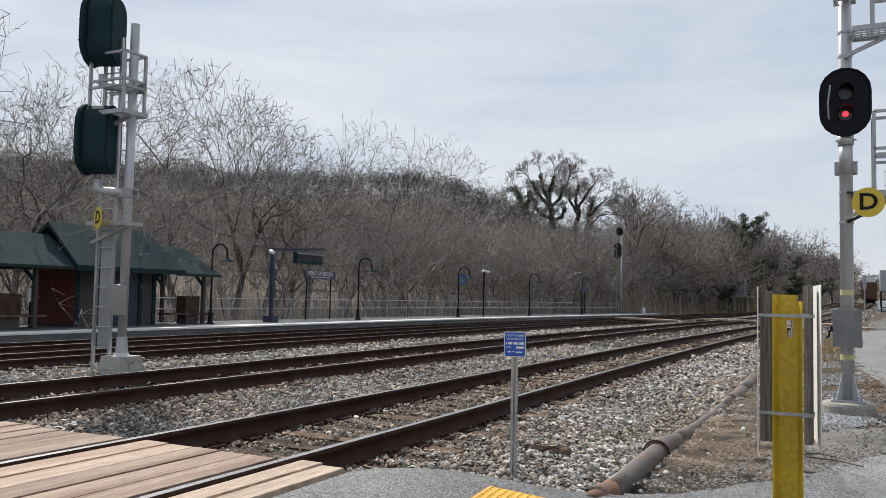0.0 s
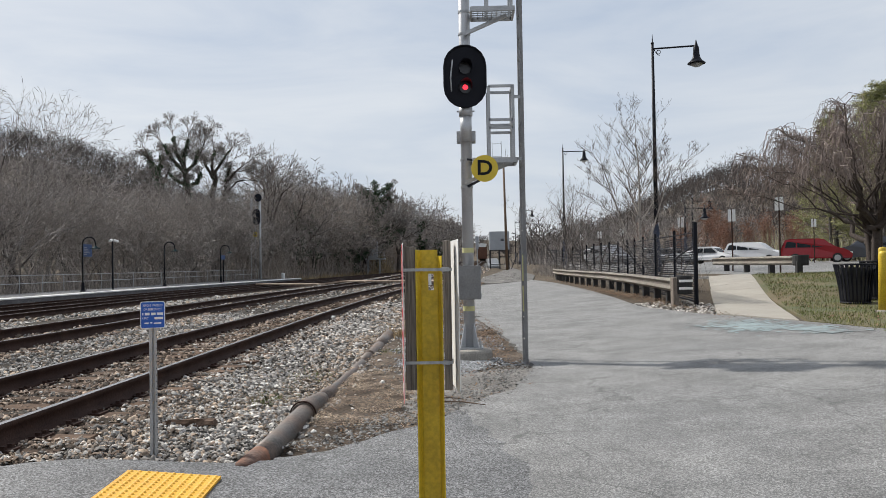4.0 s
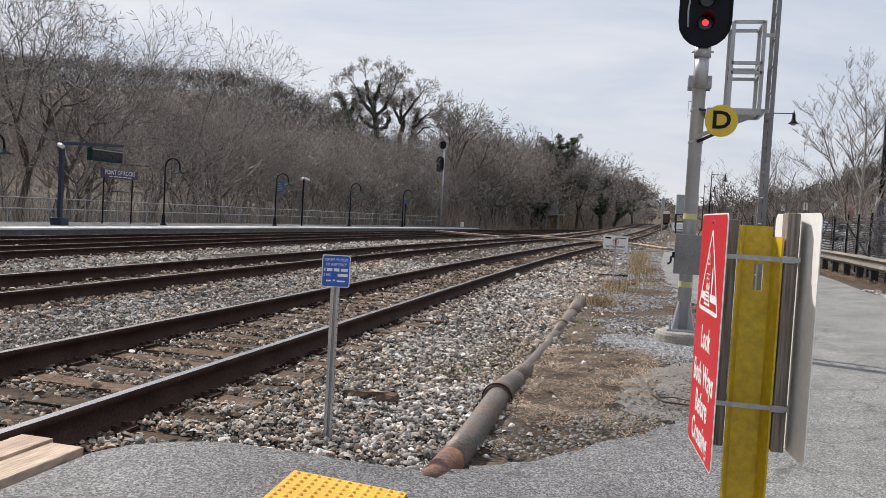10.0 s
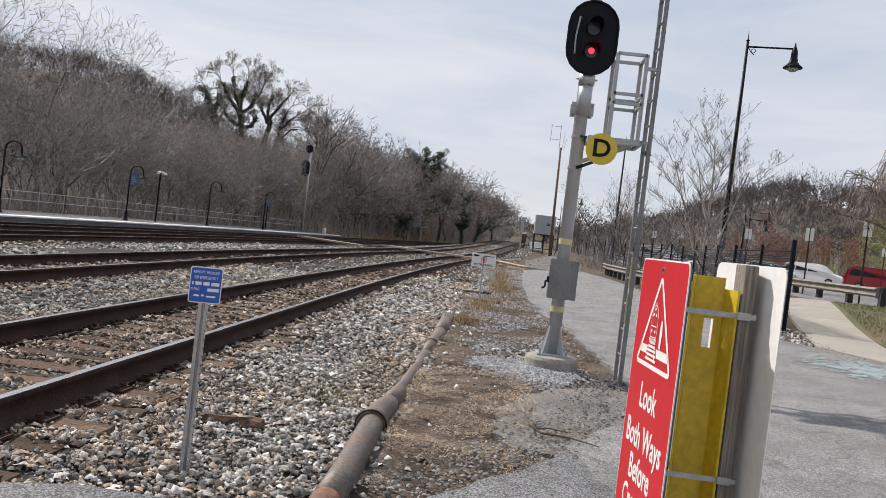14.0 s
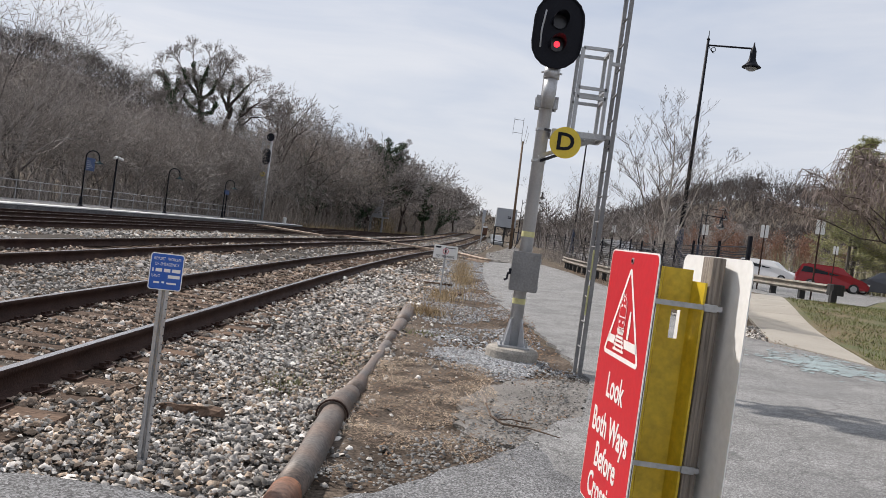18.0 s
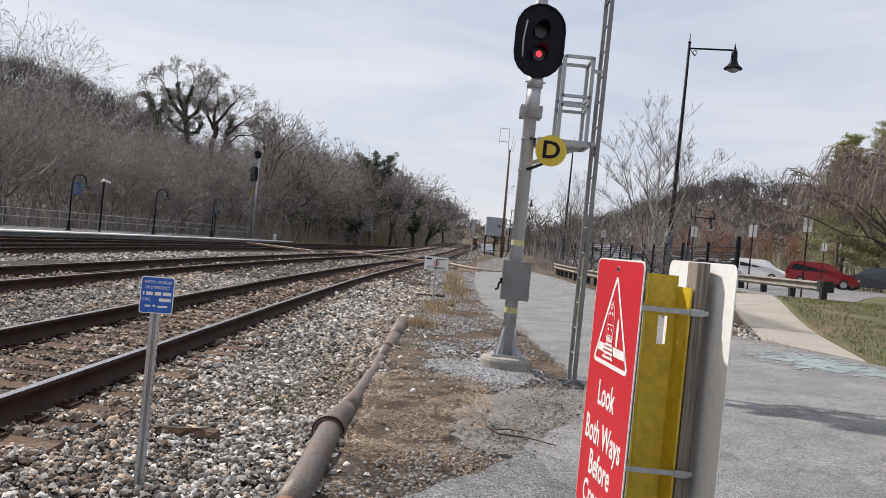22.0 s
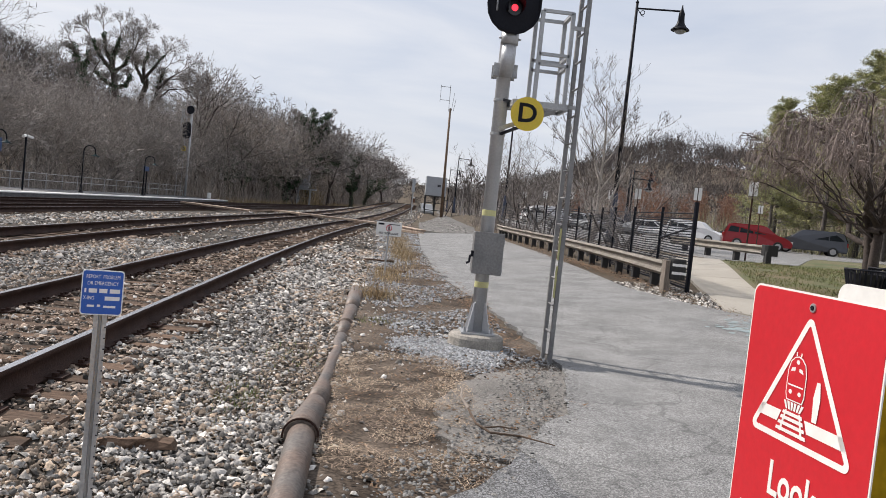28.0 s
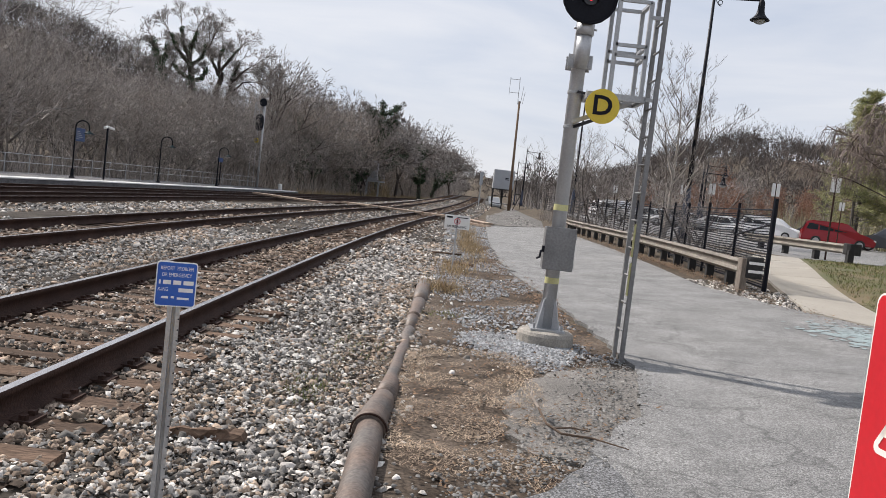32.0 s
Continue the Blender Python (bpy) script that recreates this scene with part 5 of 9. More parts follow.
# ---------------------------------------------------------------- the yellow post with its two signs
def build_yellow_post():
    s = thing("sign_post", (3.362, 4.53, 0.04), 0, "yellow steel channel post carrying a red warning sign", "sign post")
    g = crossing_rise(3.36, 4.53) - 0.09
    bm = B()
    def plank_of(outline, z0, z1):
        a = [bm.verts.new((px, py, z0)) for px, py in outline]
        b = [bm.verts.new((px, py, z1)) for px, py in outline]
        n = len(outline)
        for k in range(n):
            bm.faces.new((a[k], a[(k + 1) % n], b[(k + 1) % n], b[k]))
        bm.faces.new(b)
        bm.faces.new(a[::-1])
    plank_of([(-0.064, -0.05), (-0.058, -0.05), (-0.040, 0.012), (-0.046, 0.018)], g, 1.33)
    plank_of([(0.064, -0.05), (0.058, -0.05), (0.040, 0.012), (0.046, 0.018)], g, 1.30)
    s0, s1, h0, h1 = -0.006, 0.020, 1.135, 1.215
    for px0, px1, z0, z1 in ((-0.040, 0.040, g, h0), (-0.040, s0, h0, h1), (s1, 0.040, h0, h1), (-0.040, 0.040, h1, 1.33)):
        plank_of([(px0, 0.012), (px1, 0.012), (px1, 0.018), (px0, 0.018)], z0, z1)
    ch = part("channel", bm, "yellow", s, "scuffed yellow steel channel with an oval slot")
    for x0, x1, z1, nm in ((-0.115, -0.066, 1.345, "left"), (0.068, 0.104, 1.372, "right")):
        bm = B()
        box(bm, x0, -0.055, 0.665, x1, 0.035, z1, 0.004)
        part("wood_block", bm, "greywood", s, "weathered grey wooden batten")
    for z in (1.235, 0.795):
        bm = B()
        for yy in (-0.0575, 0.037):
            box(bm, -0.121, yy, z - 0.007, 0.110, yy + 0.0018, z + 0.007)
        box(bm, -0.122, -0.057, z - 0.007, -0.1205, 0.038, z + 0.007)
        box(bm, 0.1085, -0.057, z - 0.007, 0.110, 0.038, z + 0.007)
        bm2 = bm
        box(bm2, 0.06, -0.064, z - 0.010, 0.095, -0.0575, z + 0.010, 0.002)
        part("strap", bm2, "galv", s, "steel strap with a buckle")
    # red warning sign on the left batten, turned a little to the walker
    m = pose(-0.128, 0.0, 0, 0, 0, 0) @ pose(0, 0, 0, 0, 0, -85)
    def on(bm):
        return shift(bm, m)
    W, H, Z0 = 0.432, 0.742, 0.618
    bm = B()
    prism(bm, rounded(W, H, 0.022, Z0), -0.003, 0.0)
    edge = part("red_sign", on(bm), "white", s, "red look-both-ways warning sign")
    bm = B()
    prism(bm, rounded(W - 0.008, H - 0.008, 0.02, Z0 + 0.004), -0.0036, -0.0030)
    face = part("face", on(bm), "red", edge, "glossy red face")
    half, z_top, z_low = 0.171, 1.322, 1.056
    slope = math.hypot(half, z_top - z_low)
    r_in = half * (z_top - z_low) / (half + slope)
    mid = (0.0, z_low + r_in)

    def corners(inset, radius):
        """A triangle with rounded corners, drawn in from the outer one."""
        k = (r_in - inset - radius) / r_in
        tips = [(mid[0] + (px - mid[0]) * k, mid[1] + (pz - mid[1]) * k) for px, pz in ((0, z_top), (-half, z_low), (half, z_low))]
        lean = math.atan2(z_top - z_low, half)
        starts = (math.pi / 2 - lean, math.pi / 2 + lean, 1.5 * math.pi)
        turns = (2 * lean, math.pi - lean, math.pi - lean)
        return [(cx + radius * math.cos(a0 + da * q / 6), cz + radius * math.sin(a0 + da * q / 6)) for (cx, cz), a0, da in zip(tips, starts, turns) for q in range(7)]

    bm = B()
    ring_out, ring_in = corners(0.0, 0.014), corners(0.0125, 0.004)
    va = [bm.verts.new((px, -0.0046, pz)) for px, pz in ring_out]
    vb = [bm.verts.new((px, -0.0046, pz)) for px, pz in ring_in]
    for q in range(len(va)):
        n = (q + 1) % len(va)
        bm.faces.new((va[q], va[n], vb[n], vb[q]))
    part("triangle", on(bm), "white", edge, "white triangle with rounded corners")

    def mark(name, outlines, layer, mat="white"):
        bm = B()
        for pts in outlines:
            bm.faces.new([bm.verts.new((px * 1.26, -0.0046 - 0.0004 * layer, pz)) for px, pz in pts])
        part(name, on(bm), mat, edge)

    c = -0.018
    # ground strip, parted by the track
    mark("ground_strip", [[(-0.117, 1.092), (c - 0.040, 1.092), (c - 0.031, 1.116), (-0.105, 1.116)]], 0)
    mark("ground_strip", [[(c + 0.040, 1.092), (0.117, 1.092), (0.105, 1.116), (c + 0.031, 1.116)]], 0)
    for k in (-1, 1):
        mark("track_mark", [[(c + k * 0.032, 1.076), (c + k * 0.026, 1.076), (c + k * 0.016, 1.122), (c + k * 0.020, 1.122)]], 1)
    mark("tie_mark", [[(c - w, z), (c + w, z), (c + w - 0.002, z + 0.007), (c - w + 0.002, z + 0.007)] for w, z in ((0.041, 1.077), (0.036, 1.090), (0.031, 1.102), (0.027, 1.113))], 2)
    # train front in outline: body, windscreen, lamps and fluted pilot
    body = [(-0.021, 1.142), (0.021, 1.142), (0.025, 1.155), (0.025, 1.200), (0.020, 1.220), (0.010, 1.230), (0.0, 1.233), (-0.010, 1.230), (-0.020, 1.220), (-0.025, 1.200), (-0.025, 1.155)]
    mark("train_outline", [[(c + px, pz) for px, pz in body]], 1)
    mark("train_front", [[(c + px * 0.91, 1.188 + (pz - 1.188) * 0.945) for px, pz in body]], 2, "red")
    mark("train_window", [[(c - 0.017, 1.200), (c - 0.005, 1.203), (c - 0.005, 1.210), (c - 0.014, 1.208)], [(c + 0.005, 1.203), (c + 0.017, 1.200), (c + 0.014, 1.208), (c + 0.005, 1.210)], [(c - 0.020, 1.172), (c + 0.020, 1.172), (c + 0.020, 1.175), (c - 0.020, 1.175)]], 3)
    disc = [(0.0045 * math.cos(a), 0.0045 * math.sin(a)) for a in np.linspace(0, 2 * math.pi, 10, endpoint=False)]
    for cx, cz in ((c - 0.012, 1.160), (c + 0.012, 1.160), (c, 1.221)):
        mark("train_lamp", [[(cx + px, cz + pz) for px, pz in disc]], 3)
    for k in (-1, 1):
        mark("train_horn", [[(c + k * 0.004, 1.232), (c + k * 0.007, 1.232), (c + k * 0.008, 1.240), (c + k * 0.005, 1.240)]], 2)
    mark("pilot_bar", [[(c + k * 0.0095 - 0.0032, 1.140), (c + k * 0.0095 + 0.0032, 1.140), (c + k * 0.0068 + 0.0022, 1.124), (c + k * 0.0068 - 0.0022, 1.124)] for k in (-2.5, -1.5, -0.5, 0.5, 1.5, 2.5)], 1)
    # upright mark, a plain bar
    mark("bar_mark", [[(0.031, 1.119), (0.043, 1.119), (0.046, 1.165), (0.042, 1.196), (0.034, 1.196), (0.029, 1.165)]], 1)
    for words, z in (("Look", 0.972), ("Both Ways", 0.857), ("Before", 0.766), ("Crossing", 0.676)):
        t = text_part("lettering", words, 0.097, "white", edge, (0, 0, 0), (0, 0, 0), "", bold=0.0018, depth=0.0004, squash=0.80)
        t.matrix_basis = m @ pose(0, -0.0044, z, 90, 0, 0)
    bm = B()
    tube(bm, [(0, -0.0036, 1.332), (0, -0.006, 1.332)], 0.009, 14)
    part("screw", on(bm), "galv", edge)
    bm = B()
    tube(bm, [(0, -0.006, 1.332), (0, -0.0075, 1.332)], 0.005, 10)
    part("screw_hole", on(bm), "black", edge)
    # second sign, seen from its white back
    m2 = pose(0.122, 0.0, 0, 0, 0, 0) @ pose(0, 0, 0, 0, 0, -83.5)
    bm = B()
    prism(bm, rounded(0.46, 0.715, 0.03, 0.66), 0.0, 0.003)
    part("white_sign", shift(bm, m2 @ pose(-0.07, 0, 0)), "white", s, "white back of a rectangular sign")


build_yellow_post()


# ---------------------------------------------------------------- small signs
def build_blue_sign():
    x, y = 1.148, 6.79
    g = bed_over(x, y) - 0.06
    s = thing("blue_notice_post", (x, y, 0), 18, "small blue notice on a thin galvanised post", "sign post")
    bm = B()
    prof = [(-0.028, 0.0), (-0.028, 0.004), (-0.012, 0.004), (-0.010, 0.028), (0.010, 0.028), (0.012, 0.004), (0.028, 0.004), (0.028, 0.0), (0.008, 0.0), (0.006, 0.022), (-0.006, 0.022), (-0.008, 0.0)]
    a = [bm.verts.new((px, py, g)) for px, py in prof]
    b = [bm.verts.new((px, py, 0.99)) for px, py in prof]
    n = len(prof)
    for k in range(n):
        bm.faces.new((a[k], a[(k + 1) % n], b[(k + 1) % n], b[k]))
    bm.faces.new(b)
    post = part("post", bm, "galv", s, "perforated grey steel post")
    z = g + 0.1
    while z < 0.82:
        bm = B()
        tube(bm, [(0.0235, 0.0003, z), (0.0235, -0.0012, z)], 0.004, 6)
        part("hole", bm, "black", post)
        z += 0.05
    bm = B()
    prism(bm, rounded(0.178, 0.205, 0.015, 0.848), -0.008, -0.003)
    w = part("notice", bm, "white", s, "white-bordered blue notice")
    bm = B()
    prism(bm, rounded(0.168, 0.195, 0.012, 0.853), -0.0088, -0.0081)
    f = part("face", bm, "blue", w, "blue face with white lettering")
    for words, zz, sz in (("REPORT  PROBLEM", 1.022, 0.0235), ("OR EMERGENCY", 0.992, 0.0245)):
        t = text_part("lettering", words, sz, "white", f, (0, -0.0092, zz), (90, 0, 0), "", squash=0.72, depth=0.0003)
    text_part("lettering", "X-ING", 0.0235, "white", f, (-0.055, -0.0092, 0.925), (90, 0, 0), "", squash=0.72, depth=0.0003)
    bm = B()
    x0 = -0.075
    for wd in (0.008, 0.034, 0.034, 0.044):
        box(bm, x0, -0.0094, 0.949, x0 + wd, -0.0089, 0.968)
        x0 += wd + 0.010
    for a0, a1, zz in ((0.012, 0.075, 0.916), (-0.06, -0.03, 0.884), (-0.018, -0.004, 0.886), (0.008, 0.06, 0.882)):
        box(bm, a0, -0.0094, zz, a1, -0.0089, zz + (0.018 if zz > 0.9 else 0.010))
    part("text_bars", bm, "white", f)


build_blue_sign()


def build_notice_board():
    x, y = 2.46, 20.7
    g = land(x, y) - 0.05
    s = thing("no_trespassing_sign", (x, y, 0), 4, "white no-trespassing notice on a thin steel post", "sign post")
    bm = B()
    bar(bm, (0, 0.02, g), (0, 0.02, 1.05), 0.055, 0.035)
    part("post", bm, "galv", s, "grey steel post")
    bm = B()
    prism(bm, rounded(0.545, 0.30, 0.02, 0.79), -0.006, 0.0)
    f = part("notice", bm, "white", s, "white notice with a red ring")
    text_part("lettering", "NO TRESPASSING", 0.066, "black", f, (0, -0.008, 0.84), (90, 0, 0), "", squash=0.80, bold=0.001)
    bm = B()
    box(bm, -0.235, -0.0085, 1.02, -0.11, -0.0065, 1.06)
    box(bm, 0.0, -0.0085, 1.033, 0.23, -0.0065, 1.05)
    part("text_bars", bm, "black", f)
    bm = B()
    ring = [Vector((0.06 * math.cos(a), -0.008, 0.957 + 0.06 * math.sin(a))) for a in np.linspace(0, 2 * math.pi, 25)]
    tube(bm, ring, 0.008, 5, False)
    bar(bm, (-0.04, -0.009, 0.997), (0.04, -0.009, 0.917), 0.014, 0.004)
    part("red_ring", bm, "red", f)
    bm = B()
    box(bm, -0.018, -0.0078, 0.92, 0.018, -0.0068, 0.99)
    part("ring_mark", bm, "black", f)


build_notice_board()


# ---------------------------------------------------------------- pipe, sticks and litter on the verge
def build_pipe():
    p = thing("iron_pipe", (0, 0, 0), 0, "long rusty iron pipe lying along the ballast's foot", "pipe")

    def length(name, rows, mat, label, lap=0.0):
        """One length of pipe through rows of x, y, z and radius, a little dented."""
        bm = B()
        tube(bm, [r[:3] for r in rows], [r[3] for r in rows], 22)
        for v in bm.verts:
            v.co += Vector((1, 0, 1)) * 0.006 * noise.noise(v.co * 4.0)
        return part(name, bm, mat, p, label, True)

    length("pipe_end", [(2.035, 5.95, -0.065, 0.078), (2.035, 6.1, -0.068, 0.083), (2.033, 6.3, -0.072, 0.085), (2.031, 6.48, -0.077, 0.086)], "rustpipe", "orange rust on the pipe's end")
    length("pipe_length", [(2.031, 6.46, -0.078, 0.0865), (2.03, 6.9, -0.085, 0.089), (2.015, 7.4, -0.095, 0.092), (1.995, 7.9, -0.105, 0.094), (1.975, 8.45, -0.112, 0.094)], "pipe", "smooth dark pipe with rust near its end")
    sock = length("pipe_socket", [(1.97, 8.40, -0.112, 0.110), (1.97, 8.47, -0.112, 0.120), (1.968, 8.53, -0.113, 0.122), (1.966, 8.58, -0.113, 0.108), (1.97, 8.8, -0.115, 0.106), (1.985, 9.05, -0.118, 0.097), (1.99, 9.3, -0.122, 0.086)], "pipe", "flared socket joint")
    bm = B()
    ring = [(1.97 + 0.121 * math.cos(a), 8.40, -0.112 + 0.121 * math.sin(a)) for a in np.linspace(0, 2 * math.pi, 25)]
    tube(bm, ring, 0.008, 6, False)
    part("socket_lip", bm, "rail", sock, "dark lip of the socket")
    line = [(1.99, 9.28, 0.086), (2.0, 9.6, 0.088), (2.0, 9.85, 0.078), (1.985, 10.15, 0.055), (2.0, 10.5, 0.062), (1.99, 10.9, 0.056), (2.0, 11.4, 0.068), (2.005, 11.8, 0.054), (1.985, 12.3, 0.07), (2.0, 12.8, 0.072)]
    length("pipe_length", [(x, y, -0.122 - 0.005 * i, r) for i, (x, y, r) in enumerate(line)], "pipe", "dented middle length")
    bm = B()
    tube(bm, [(2.0, 13.6, -0.155), (2.0, 13.68, -0.155)], [0.108, 0.1], 18)
    part("pipe_joint", bm, "pipe", p, "", True)
    length("pipe_length", [(2.0, 12.75, -0.165, 0.072), (1.99, 13.6, -0.16, 0.088), (1.995, 14.5, -0.165, 0.092), (2.0, 15.3, -0.16, 0.105)], "pipe", "")
    length("pipe_end", [(2.0, 15.2, -0.16, 0.108), (2.0, 15.9, -0.155, 0.125), (2.0, 17.3, -0.14, 0.137)], "pipe", "wider end length")
    # A black disc on the closed end paints the shade inside the pipe.
    bm = B()
    tube(bm, [(2.0, 17.301, -0.14), (2.0, 17.304, -0.14)], 0.118, 18)
    part("pipe_mouth", bm, "black", p, "black disc painted as the pipe's shaded inside")


build_pipe()


def build_litter():
    r = random.Random(21)
    g = land(3.1, 9.0)
    st = thing("dead_branch", (0.20, -0.27, 0.03), 0, "crooked dead branch lying on the verge", "branch")
    bm = B()
    tube(bm, [(2.95, 9.35, g + 0.10), (2.99, 9.12, g + 0.05), (3.08, 8.98, g + 0.03), (3.3, 8.95, g + 0.03), (3.52, 8.82, g + 0.02)], [0.008, 0.010, 0.009, 0.007, 0.004], 6)
    tube(bm, [(3.02, 9.05, g + 0.04), (3.15, 9.05, g + 0.06), (3.3, 9.12, g + 0.03)], [0.007, 0.006, 0.004], 6)
    part("limb", bm, "stick", st)
    bm = B()
    tube(bm, [(2.95, 9.35, g + 0.10), (2.90, 9.47, g + 0.16), (2.92, 9.60, g + 0.20)], [0.011, 0.009, 0.005], 6)
    part("pale_end", bm, "paletwig", st, "pale broken end")
    for cx, cy, l, w, a, nm in ((1.05, 7.9, 0.42, 0.09, 15, "rotten_timber"), (2.35, 17.3, 0.4, 0.16, 40, "rotten_timber"), (2.6, 22.5, 0.7, 0.14, -20, "rotten_timber"), (2.3, 25.5, 0.8, 0.12, 10, "rotten_timber")):
        bm = B()
        box(bm, -l / 2, -w / 2, 0, l / 2, w / 2, 0.06)
        bmesh.ops.subdivide_edges(bm, edges=[e for e in bm.edges if e.calc_length() > 0.2], cuts=5)
        for v in bm.verts:
            v.co += Vector((r.uniform(-0.03, 0.03), r.uniform(-0.025, 0.025), r.uniform(-0.015, 0.02)))
        o = part(nm, bm, "tie")
        z = bed_over(cx, cy) + 0.015 if cx < 2 else land(cx, cy) - 0.01
        o.matrix_basis = pose(cx, cy, z, 0, 0, a)
        tagged(o, "rotten piece of old tie on the stones", "wood", "old timbers")
    # board at the verge's far end
    bm = B()
    box(bm, -1.1, -0.12, 0, 1.1, 0.12, 0.14, 0.015)
    o = part("timber_baulk", bm, "plank")
    o.matrix_basis = pose(3.95, 52.5, land(3.95, 52.5) - 0.03, 0, 0, -55)
    tagged(o, "pale timber baulk lying on the verge", "wood")
    # straw, leaf litter and grass
    rs = np.random.RandomState(31)

    def blades(name, xy, zf, mat, label, category, length, width, lean, seed):
        q = np.random.RandomState(seed)
        n = len(xy)
        a = q.uniform(0, 2 * np.pi, n)
        ln = q.uniform(*length, n)
        le = q.uniform(*lean, n)
        z = np.array([zf(x, y) for x, y in xy])
        d = np.column_stack([np.cos(a), np.sin(a)])
        s = np.column_stack([-np.sin(a), np.cos(a)]) * width / 2
        v = np.zeros((n, 3, 3))
        v[:, 0, :2], v[:, 0, 2] = xy + s, z
        v[:, 1, :2], v[:, 1, 2] = xy - s, z
        v[:, 2, :2], v[:, 2, 2] = xy + d * (ln * np.sin(le))[:, None], z + ln * np.cos(le)
        return tagged(raw(name, v.reshape(-1, 3), np.arange(3 * n).reshape(-1, 3), mat), label, category, kind="stuff")

    def patchy(n, x0, x1, y0, y1, scale, cut, seed):
        q = np.random.RandomState(seed)
        p = np.column_stack([q.uniform(x0, x1, n), q.uniform(y0, y1, n)])
        k = np.array([noise.noise(Vector((x * scale, y * scale, seed))) for x, y in p])
        return p[k > cut]

    low = lambda x, y: land(x, y) + 0.0
    straw = np.concatenate([patchy(16000, 2.05, 3.3, 7.0, 12.2, 1.7, 0.05, 3), patchy(9000, 2.1, 3.2, 8.0, 11.4, 3.1, 0.05, 23), patchy(2500, 1.3, 2.0, 8, 17, 1.2, 0.1, 4), patchy(2600, 2.2, 4.2, 13, 22, 0.9, 0.12, 14)])
    blades("dry_straw", straw, lambda x, y: max(low(x, y), bed_over(x, y) if x < 2.1 else -9) + 0.016, "litter", "brown straw and dead stems littering the verge", "straw", (0.012, 0.075), 0.0065, (1.25, 1.54), 3)
    scraps = patchy(6500, 2.05, 4.0, 6.8, 24, 1.1, -0.25, 17)
    blades("leaf_scraps", scraps, lambda x, y: low(x, y) + 0.014, "deadleaf", "scraps of leaf and bark on the dirt", "leaves", (0.015, 0.06), 0.022, (1.2, 1.55), 18)
    tall = np.concatenate([rs.normal((3.0, 31), (0.22, 4.0), (1500, 2)), rs.normal((3.0, 42), (0.3, 5.0), (900, 2)), rs.normal((2.5, 21.0), (0.2, 0.8), (450, 2)), rs.normal((2.3, 16.9), (0.2, 0.3), (300, 2))])
    blades("dry_grass", tall, low, "straw", "tufts of tall dry grass beside the line", "grass", (0.10, 0.34), 0.012, (0.2, 1.0), 5)
    weeds = np.concatenate([rs.normal((1.35, 9.4), (0.15, 0.3), (260, 2)), rs.normal((2.35, 14.2), (0.2, 0.2), (200, 2)), rs.normal((1.5, 11.2), (0.2, 0.5), (160, 2))])
    blades("green_weeds", weeds, lambda x, y: max(low(x, y) - 0.02, bed_over(x, y) if x < 2.1 else -9), "grassblade", "small green weeds among the stones", "weeds", (0.03, 0.09), 0.008, (0.2, 1.1), 6)
    lawn = patchy(64000, 9.6, 24.0, 12.3, 31.0, 0.9, -0.3, 8)
    lawn = np.array([p for p in lawn if  not (p[0] < 9.5 + (p[1] - 14.9) * 0.295) and p[1] < 30.3 + 0.35 * max(0, p[0] - 14) and p[1] > 12.35 + (p[0] - 10.1) * 0.28])
    blades("lawn_grass", lawn, lambda x, y: land(x, y) + 0.015, "grassblade", "short patchy lawn grass", "grass", (0.04, 0.12), 0.014, (0.2, 1.2), 7)
    dead = patchy(9000, 9.9, 24.0, 12.3, 34.0, 0.7, -0.05, 12)
    dead = np.array([p for p in dead if not (p[0] < 9.5 + (p[1] - 14.9) * 0.295) and p[1] < 30.3 + 0.35 * max(0, p[0] - 14) and p[1] > 12.35 + (p[0] - 10.1) * 0.28])
    blades("lawn_leaves", dead, lambda x, y: land(x, y) + 0.03, "deadleaf", "brown fallen leaves strewn over the lawn", "leaves", (0.04, 0.10), 0.04, (1.1, 1.5), 10)
    leaves = np.concatenate([rs.normal((8.75, 27), (0.22, 4.5), (3600, 2)), rs.normal((9.0, 40), (0.3, 6), (1600, 2)), rs.normal((4.02, 15.8), (0.13, 2.0), (900, 2)), rs.normal((3.5, 24), (0.2, 4), (700, 2))])
    blades("leaf_litter", leaves, lambda x, y: land(x, y) + 0.045, "deadleaf", "dead leaves gathered along the lane's edges", "leaves", (0.03, 0.09), 0.032, (1.2, 1.55), 9)


build_litter()


# ---------------------------------------------------------------- things on the platform
def arc(c, r, a0, a1, axis, n=9):
    """Points of an arc in the upright plane along axis."""
    d = Vector((*axis, 0)).normalized()
    return [Vector(c) + d * (r * math.cos(a)) + Vector((0, 0, r * math.sin(a))) for a in np.linspace(radians(a0), radians(a1), n)]


